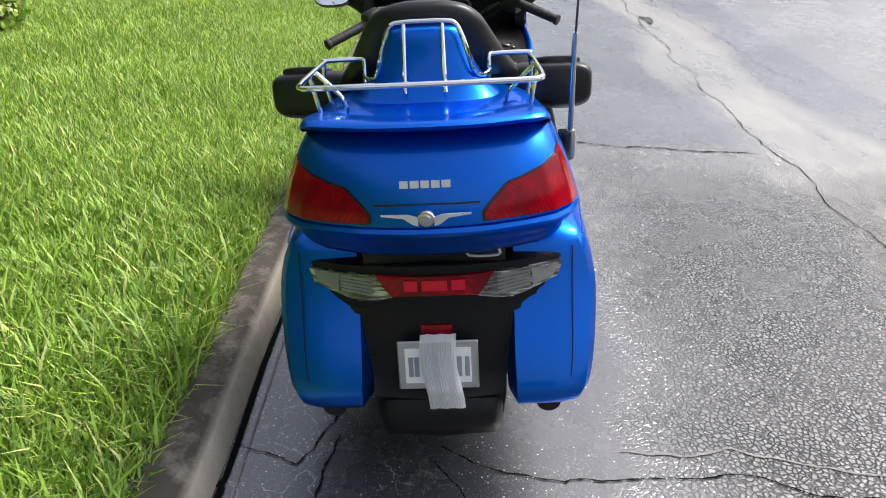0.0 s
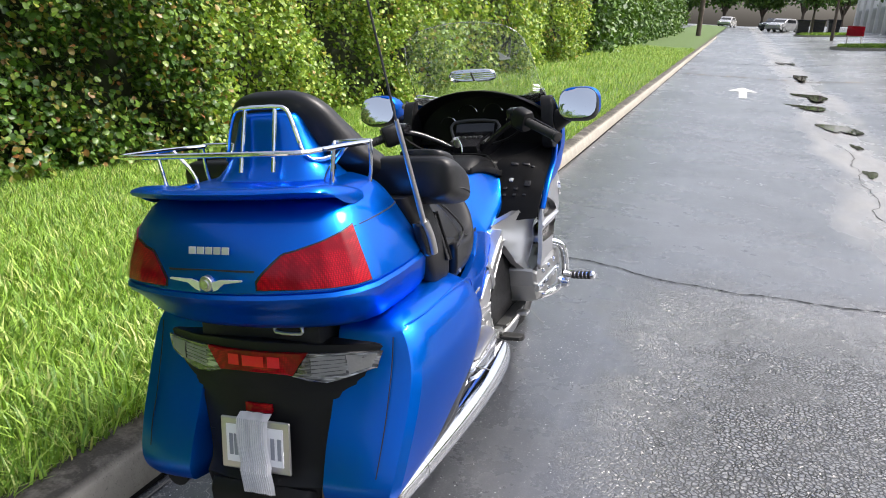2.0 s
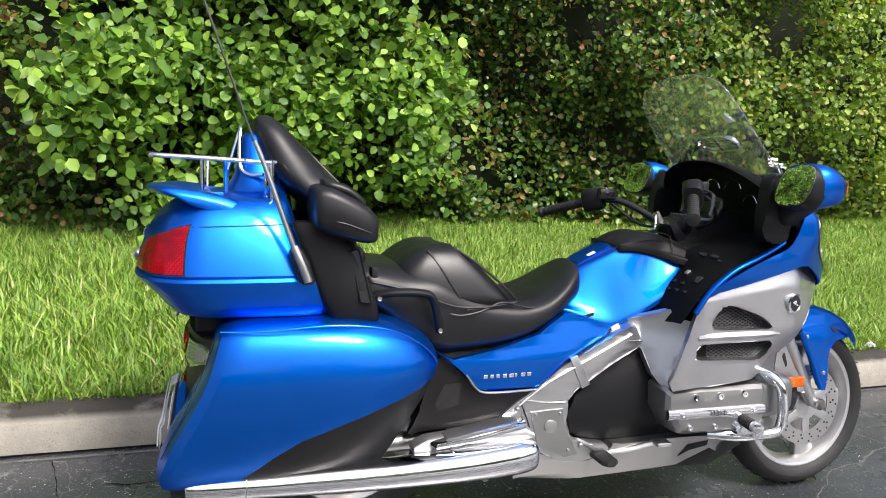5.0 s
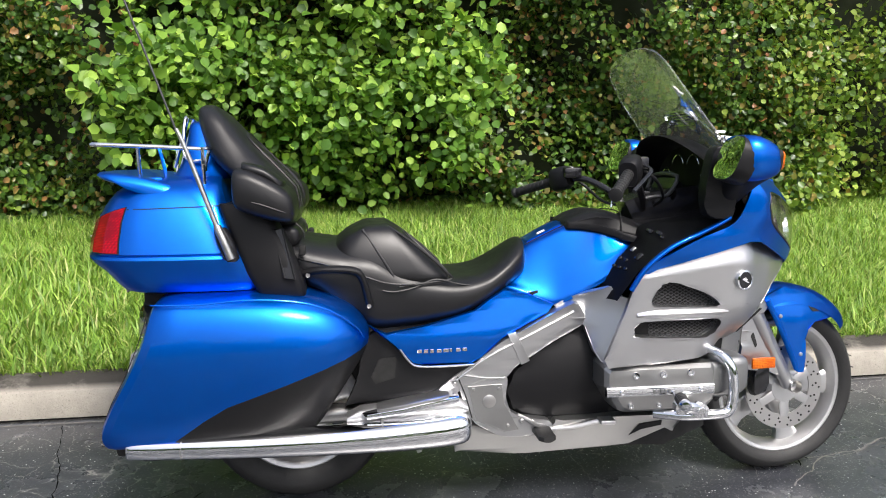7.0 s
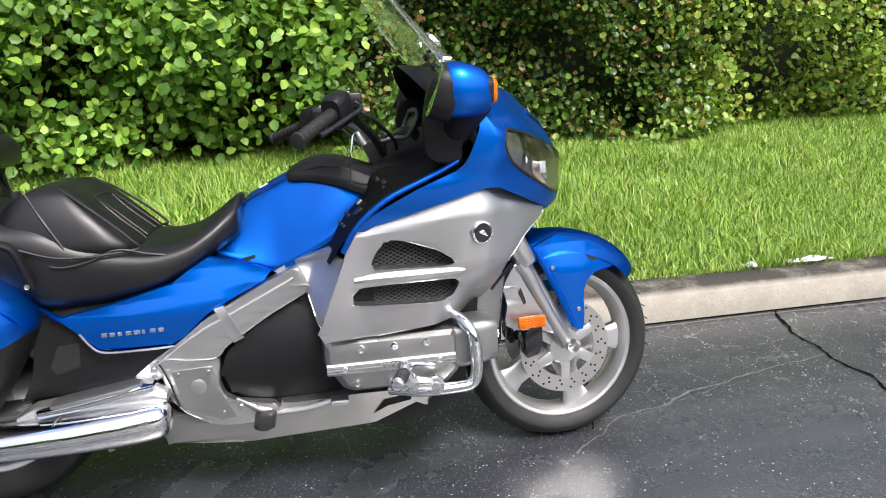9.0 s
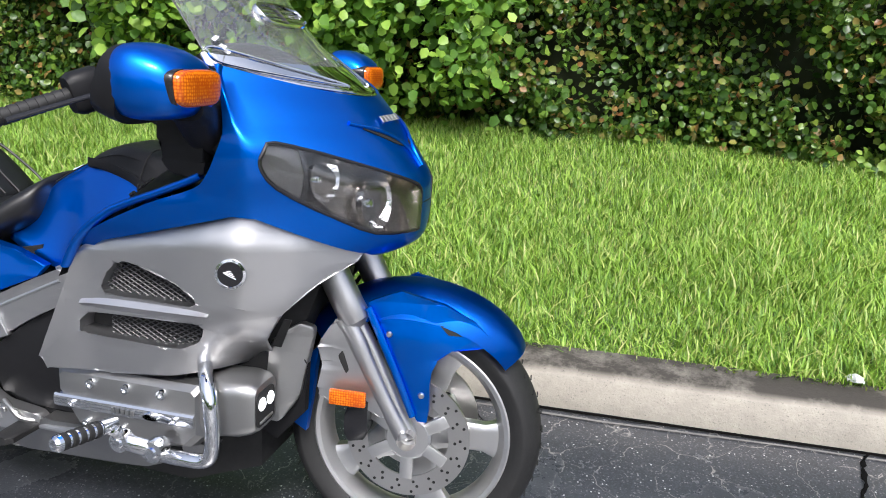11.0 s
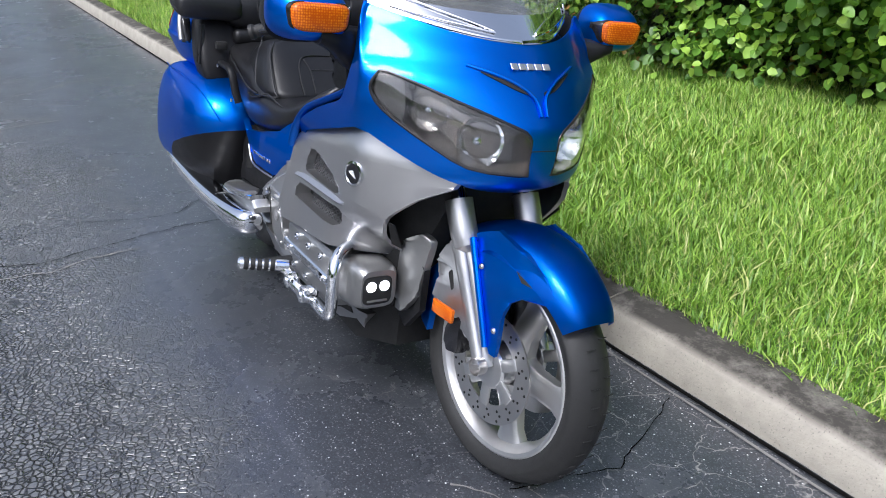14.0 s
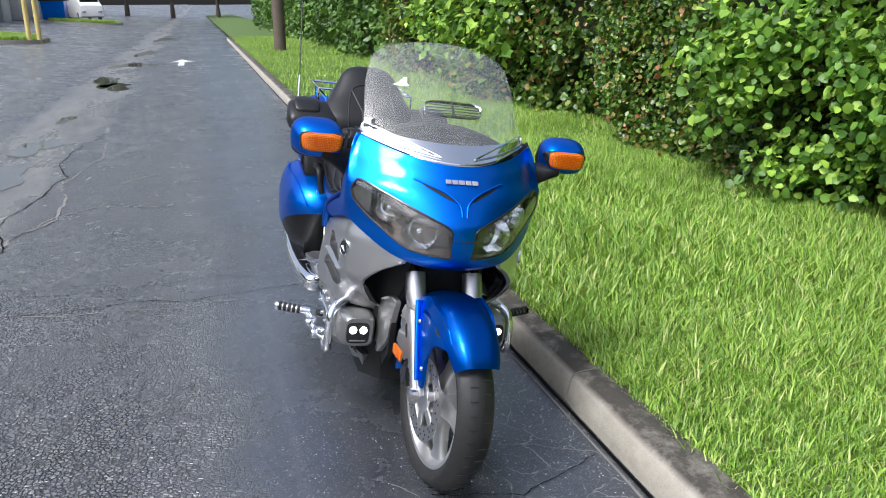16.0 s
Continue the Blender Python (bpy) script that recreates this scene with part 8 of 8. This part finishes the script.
def tree(x, y, h, r, trunk_r, leaf, count, seed, label, material, lean=0.0, low=0.45, base=None):
    """A tapered trunk with limbs and a crown of sprays."""
    rng = random.Random(seed)
    z0 = (on(x, y) if base is None else base) - 0.05
    t = thing("tree", label, "tree", group="trees")
    fork_z = h * low
    part("trunk", tube([(x, y, z0), (x + lean * 0.3, y, z0 + fork_z * 0.5), (x + lean * 0.6, y, z0 + fork_z), (x + lean, y, z0 + h * 0.8)], [trunk_r, trunk_r * 0.85, trunk_r * 0.65, trunk_r * 0.3], 10, 4), M_BARK, t)
    tips = []
    for k in range(9):
        a_ = 2 * math.pi * k / 9 + rng.uniform(-0.3, 0.3)
        rr = r * rng.uniform(0.5, 0.9)
        zs, ze = fork_z * rng.uniform(0.85, 1.3), h * rng.uniform(0.6, 0.98)
        p0 = Vector((x + lean * 0.6, y, z0 + zs))
        p2 = Vector((x + lean + rr * math.cos(a_), y + rr * math.sin(a_), z0 + ze))
        part("limb", tube([p0, (p0 + p2) / 2 + Vector((0, 0, 0.12 * h)), p2], [trunk_r * 0.4, trunk_r * 0.25, trunk_r * 0.12], 6, 4), M_BARK, t)
        tips += [p2, (p0 + p2) / 2 + Vector((0, 0, 0.1 * h))]
    tips += [Vector((x + lean + rng.uniform(-0.5, 0.5) * r, y + rng.uniform(-0.5, 0.5) * r, z0 + h * rng.uniform(0.55, 1.0))) for _ in range(14)]
    g = np.random.default_rng(seed)
    pick = g.integers(0, len(tips), count)
    c = np.array([list(p) for p in tips])[pick] + g.normal(0, r * 0.2, (count, 3)) * np.array([1, 1, 0.7])
    face = unit(np.stack([g.normal(0, 0.8, count), g.normal(-0.3, 0.8, count), g.normal(0.6, 0.5, count)], -1))
    way = unit(np.cross(face, g.normal(0, 1, (count, 3))))
    s_ = (leaf * g.uniform(0.6, 1.3, count))[:, None]
    tagged(part("crown", scatter("crown", c, way * s_, np.cross(face, way) * s_, face * s_, LEAF_FAR, FAR_TRIS, material), material, t), kind="stuff")
    return t


# trees behind the hedge and at both ends of the road
rng0 = random.Random(5)
for k in range(9):
    x = 16 + 8.5 * k
    tree(x, 6.5 + rng0.uniform(-0.6, 1.5), rng0.uniform(6.5, 9), 3.0, 0.22, 0.32, 3800, 100 + k, "tall leafy tree rising behind the hedge", M_LEAF_DARK, rng0.uniform(-0.6, 0.6), 0.35)
for k in range(8):
    x = -13 - 9.0 * k
    tree(x, 6.8 + rng0.uniform(-0.6, 1.5), rng0.uniform(6, 9), 3.0, 0.22, 0.32, 3600, 120 + k, "tall leafy tree rising behind the hedge", M_LEAF_DARK, rng0.uniform(-0.6, 0.6), 0.35)
for k in range(8):
    tree(-97 + rng0.uniform(-4, 4), -24 + 5.2 * k, rng0.uniform(9, 13), 4.2, 0.3, 0.6, 2600, 140 + k, "dark shady tree at the far end of the road", M_LEAF_DARK, 0.0, 0.2)
for k in range(8):
    tree(138 + rng0.uniform(-4, 4), -22 + 6.0 * k, rng0.uniform(6.5, 8.5), 4.0, 0.3, 0.7, 2200, 160 + k, "dark shady tree at the far end of the road", M_LEAF_DARK, 0.0, 0.2)
tree(46.0, -8.6, 5.0, 1.9, 0.14, 0.3, 1500, 180, "small leafy tree on a planting island", M_LEAF_DARK, 0.0, 0.45)
tree(76, -6.8, 5.0, 1.8, 0.13, 0.3, 1200, 181, "small leafy tree on a planting island", M_LEAF_DARK, 0.0, 0.45)
tree(62, -7.2, 6.0, 1.8, 0.12, 0.3, 1200, 182, "small leafy tree on a planting island", M_LEAF_DARK, 0.0, 0.5)


def pole(x, y, r, h, label):
    t = thing("utility_pole", label, "pole", group="poles along the verge")
    z = lawn_z(x, y) - 0.1
    part("shaft", tube([(x, y, z), (x, y, z + h)], [r, r * 0.8], 14, 6), M_BARK, t, "grey-brown round timber")
    part("cap", lathe([(0.0, 0.02), (r * 0.8, 0.0), (r * 0.82, -0.06)], 14, "z"), M_ENGINE, t, pose_=pose(x, y, z + h + 0.02))
    return t


pole(-22.2, 1.85, 0.19, 9.0, "weathered round timber utility pole on the verge")
pole(58.0, 1.85, 0.17, 9.0, "weathered round timber utility pole on the verge")


def building(x0, x1, y0, y1, h, label, bays, roll_doors):
    """A plain stucco unit with pilasters, a parapet, doors and windows on its road side (y1) and end wall (x0)."""
    t = thing("building", label, "building", group="units across the yard")
    z = on(x0, y1) - 0.3
    part("wall", block(x0, x1, y0, y1, z, z + h + 0.3, 0.02), M_STUCCO, t)
    part("parapet", block(x0 - 0.12, x1 + 0.12, y0 - 0.12, y1 + 0.12, z + h + 0.1, z + h + 0.55, 0.03), M_STUCCO, t)
    n = bays
    for k in range(n + 1):
        x = x0 + (x1 - x0) * k / n
        part("pilaster", block(x - 0.3, x + 0.3, y1, y1 + 0.25, z, z + h + 0.1, 0.02), M_STUCCO, t)
    for k in range(n):
        x = x0 + (x1 - x0) * (k + 0.5) / n
        if roll_doors:
            d = part("roller_door", block(x - 1.6, x + 1.6, y1 - 0.05, y1 + 0.04, z + 0.3, z + 3.4, 0.01), M_ENGINE, t, "grey slatted roller door")
            for q in range(10):
                part("slat", block(x - 1.55, x + 1.55, y1 + 0.04, y1 + 0.06, z + 0.34 + 0.30 * q, z + 0.60 + 0.30 * q, 0.005), M_ENGINE, d)
        else:
            w = part("window", block(x - 0.9, x + 0.9, y1 - 0.05, y1 + 0.03, z + 1.3, z + 2.6, 0.01), M_ALLOY, t)
            part("pane", block(x - 0.82, x + 0.82, y1 + 0.03, y1 + 0.045, z + 1.38, z + 2.52, 0.0), M_GLOSSBLACK, w)
    part("door", block(x0 - 0.04, x0 + 0.05, (y0 + y1) / 2 - 0.5, (y0 + y1) / 2 + 0.5, z + 0.3, z + 2.4, 0.01), M_ENGINE, t, "grey steel door")
    return t


building(41.0, 50.0, -28.0, -11.6, 5.5, "white stucco unit with meters on its corner", 2, False)
building(57.0, 104.0, -30.0, -13.6, 6.0, "long white stucco unit with pilasters", 9, True)
building(-74.0, -52.0, -30.0, -13.0, 5.0, "cream stucco unit across the yard", 4, True)
# meter cabinet and conduits by the near unit
meter = thing("meter_cabinet", "beige electric meter cabinet with conduits", "meter cabinet")
part("cabinet", block(40.3, 40.7, -11.45, -10.95, on(40.5, -11) + 1.1, on(40.5, -11) + 2.3, 0.03), M_STUCCO, meter)
for dy in (-0.16, 0.0, 0.16):
    part("conduit", tube([(40.5, -11.2 + dy, on(40.5, -11) - 0.05), (40.5, -11.2 + dy, on(40.5, -11) + 1.12)], 0.05, 10, 2), M_ALLOY, meter)
sign = thing("yard_sign", "small red sign board on posts by the unit", "sign")
part("board", block(54.0, 54.08, -8.2, -7.2, on(54, -7.7) + 0.5, on(54, -7.7) + 1.1, 0.01), M_RED, sign)
for dy in (-0.4, 0.4):
    part("post", tube([(54.05, -7.7 + dy, on(54, -7.7) - 0.05), (54.05, -7.7 + dy, on(54, -7.7) + 0.6)], 0.04, 8, 2), M_STUCCO, sign)
for k, (x, y) in enumerate([(84, -6.6), (84.5, -8.0), (85, -9.4)]):
    b = thing("waste_bin", "dark green steel waste bin in the yard", "waste bin", group="bins in the yard")
    z = on(x, y)
    part("bin_body", loft([[(x - 0.9 * q, y - 0.55 * q, z + h), (x + 0.9 * q, y - 0.55 * q, z + h), (x + 0.9 * q, y + 0.55 * q, z + h), (x - 0.9 * q, y + 0.55 * q, z + h)] for h, q in ((0.0, 0.85), (1.25, 1.0))]), M_GLOSSBLACK, b)
    part("bin_lid", block(x - 0.95, x + 0.95, y - 0.6, y + 0.6, z + 1.25, z + 1.34, 0.03), M_BLACK, b)
    for dx in (-0.6, 0.6):
        part("bin_wheel", moved(lathe([(0.0, -0.03), (0.09, -0.03), (0.1, 0.0), (0.09, 0.03), (0.0, 0.03)], 14), Matrix.Translation((x + dx, y + 0.5, z + 0.09))), M_RUBBER, b)

M_CARS = [plain("maroon car paint", (0.12, 0.06, 0.07), 0.2, 0.3), plain("silver car paint", (0.5, 0.5, 0.5), 0.25, 0.6), plain("white van paint", (0.75, 0.75, 0.75), 0.3), plain("dark car paint", (0.05, 0.055, 0.06), 0.2, 0.4)]


def car(x, y, heading, length, height, paint_, label, van=False):
    m = pose(x, y, on(x, y), 0, 0, heading)
    t = thing("car", label, "car", m, "parked cars")
    hw, L = 0.88, length / 2
    prof = [(-L, 0.45), (-L, 0.85), (-L * 0.9, 1.0), (-L * 0.55, height), (L * 0.2, height), (L * 0.48, 1.02), (L * 0.92, 0.86), (L, 0.7), (L, 0.4), (L * 0.9, 0.25), (-L * 0.9, 0.25)] if not van else [(-L, 0.4), (-L, height * 0.95), (-L * 0.95, height), (L * 0.55, height), (L * 0.75, height * 0.65), (L * 0.97, height * 0.52), (L, 0.8), (L, 0.35), (L * 0.9, 0.25), (-L * 0.9, 0.25)]
    rings = []
    for yy, q in ((-hw, 0.0), (-hw * 0.97, 0.5), (-hw * 0.7, 1.0), (hw * 0.7, 1.0), (hw * 0.97, 0.5), (hw, 0.0)):
        rings.append([(px * (0.985 + 0.015 * q), yy * (1.0 if pz < 1.0 else 0.86 if not van else 0.95), pz - 0.03 * (1 - q) * (pz > 0.5)) for px, pz in prof])
    part("body", loft(rings), paint_, t, angle=30)
    for s in (1, -1):
        part("side_window", block(-L * 0.5 if not van else L * 0.2, L * 0.25 if not van else L * 0.55, s * hw * 0.9 - 0.02, s * hw * 0.9 + 0.03, 1.0 if not van else height * 0.6, height - 0.12, 0.02), M_GLOSSBLACK, t)
        part("headlight", block(L * 0.93, L + 0.02, s * 0.62 - 0.16, s * 0.62 + 0.16, 0.62, 0.78, 0.03), M_REFLECT, t)
        part("tail_light", block(-L - 0.02, -L * 0.95, s * 0.7 - 0.1, s * 0.7 + 0.1, 0.7, 0.9, 0.02), M_RED, t)
        for wx in (-L * 0.6, L * 0.62):
            w = part("wheel", moved(lathe([(0.0, -0.09), (0.2, -0.1), (0.3, -0.09), (0.32, -0.05), (0.32, 0.05), (0.3, 0.09), (0.0, 0.09)], 24), Matrix.Translation((wx, s * (hw - 0.07), 0.32))), M_RUBBER, t)
            part("rim", moved(lathe([(0.0, s * 0.105), (0.12, s * 0.11), (0.19, s * 0.10), (0.2, s * 0.08)], 20), Matrix.Translation((wx, s * (hw - 0.07), 0.32))), M_ALLOY, w)
    part("windscreen", loft([[(L * 0.215, yy, height - 0.04), (L * 0.485, yy * 1.08, 1.06), (L * 0.475, yy * 1.08, 1.03), (L * 0.20, yy, height - 0.08)] for yy in (-0.62, 0.62)]) if not van else block(L * 0.58, L * 0.78, -0.7, 0.7, height * 0.62, height * 0.9, 0.02), M_GLOSSBLACK, t)
    part("rear_window", block(-L * 0.88, -L * 0.6, -0.6, 0.6, 1.06, height - 0.1, 0.02) if not van else block(-L - 0.01, -L + 0.02, -0.6, 0.6, height * 0.6, height * 0.9, 0.01), M_GLOSSBLACK, t)
    return t


car(56.0, -12.4, 180, 4.4, 1.62, M_CARS[0], "dusty maroon parked car beside the white unit")
car(93, -5.2, 150, 4.5, 1.45, M_CARS[1], "silver parked car in the far yard")
car(97, -4.6, 150, 4.5, 1.45, M_CARS[3], "dark parked car in the far yard")
car(118, 1.0, 170, 4.5, 1.45, M_CARS[1], "silver parked car far along the road")
car(-70, -9.6, 20, 5.6, 2.3, M_CARS[2], "white parked van across the yard", True)
car(-47, -13.0, 0, 5.6, 2.3, M_CARS[2], "white parked van across the yard", True)
bin2 = thing("waste_skip", "blue steel waste skip in the yard", "waste skip")
part("skip_body", loft([[(-62 - 0.9 * q, -10.6 - 0.8 * q, on(-62, -10) + h), (-62 + 0.9 * q, -10.6 - 0.8 * q, on(-62, -10) + h), (-62 + 0.9 * q, -10.6 + 0.8 * q, on(-62, -10) + h), (-62 - 0.9 * q, -10.6 + 0.8 * q, on(-62, -10) + h)] for h, q in ((0, 0.9), (1.5, 1.0))]), M_BLUE, bin2)
part("skip_lid", block(-63, -61, -11.5, -9.7, on(-62, -10) + 1.5, on(-62, -10) + 1.6, 0.03), M_BLACK, bin2)
post = thing("yellow_post", "faded yellow guard post on the island edge", "post")
for dy in (0, 0.35):
    part("tube", tube([(-30.0, -6.5 - dy, on(-30, -6.5)), (-30.0, -6.5 - dy, on(-30, -6.5) + 1.9)], 0.09, 12, 2), plain("faded yellow paint", (0.6, 0.48, 0.18), 0.6), post)
wheelstops = [(-33.5, -12.0), (38.6, -9.4), (38.9, -10.6), (39.2, -11.8)]
for x, y in wheelstops:
    tagged(part("wheel_stop", moved(loft([[(px, -0.85 * k, pz) for px, pz in ((-0.09, 0), (-0.06, 0.12), (0.06, 0.12), (0.09, 0))] for k in (1, -1)]), Matrix.Translation((x, y, on(x, y)))), M_KERB), "pale concrete wheel stop on the yard", "wheel stop", "wheel stops")


# unseen leaf screens, added beyond units and hedge to block the bright horizon
def woods(x0, x1, y, height, count, seed):
    g = np.random.default_rng(seed)
    x = g.uniform(x0, x1, count)
    top_ = height * (0.75 + 0.25 * np.sin(0.21 * x) * np.sin(0.093 * x + 1.0) + 0.1 * np.sin(0.9 * x))
    z = top_ * g.beta(1.4, 1.0, count) + 1.0
    yy = y + g.normal(0, 1.6, count) + 0.6 * np.sin(0.7 * x)
    face = unit(np.stack([g.normal(0, 0.7, count), g.normal(0.6, 0.6, count), g.normal(0.5, 0.5, count)], -1))
    way = unit(np.cross(face, g.normal(0, 1, (count, 3))))
    s_ = (1.3 * g.uniform(0.6, 1.3, count))[:, None]
    return scatter("woods", np.stack([x, yy, z], -1), way * s_, np.cross(face, way) * s_, face * s_, LEAF_FAR, FAR_TRIS, M_LEAF_DARK)


tagged(part("woods", woods(-130, 150, -42, 13.0, 22000, 201), M_LEAF_DARK), "unseen dark leaf screen added to block the horizon beyond the yard", "woods", kind="stuff")
tagged(part("woods", woods(-130, 150, 14, 9.0, 14000, 202), M_LEAF_DARK), "unseen dark leaf screen added behind the hedge", "woods", kind="stuff")
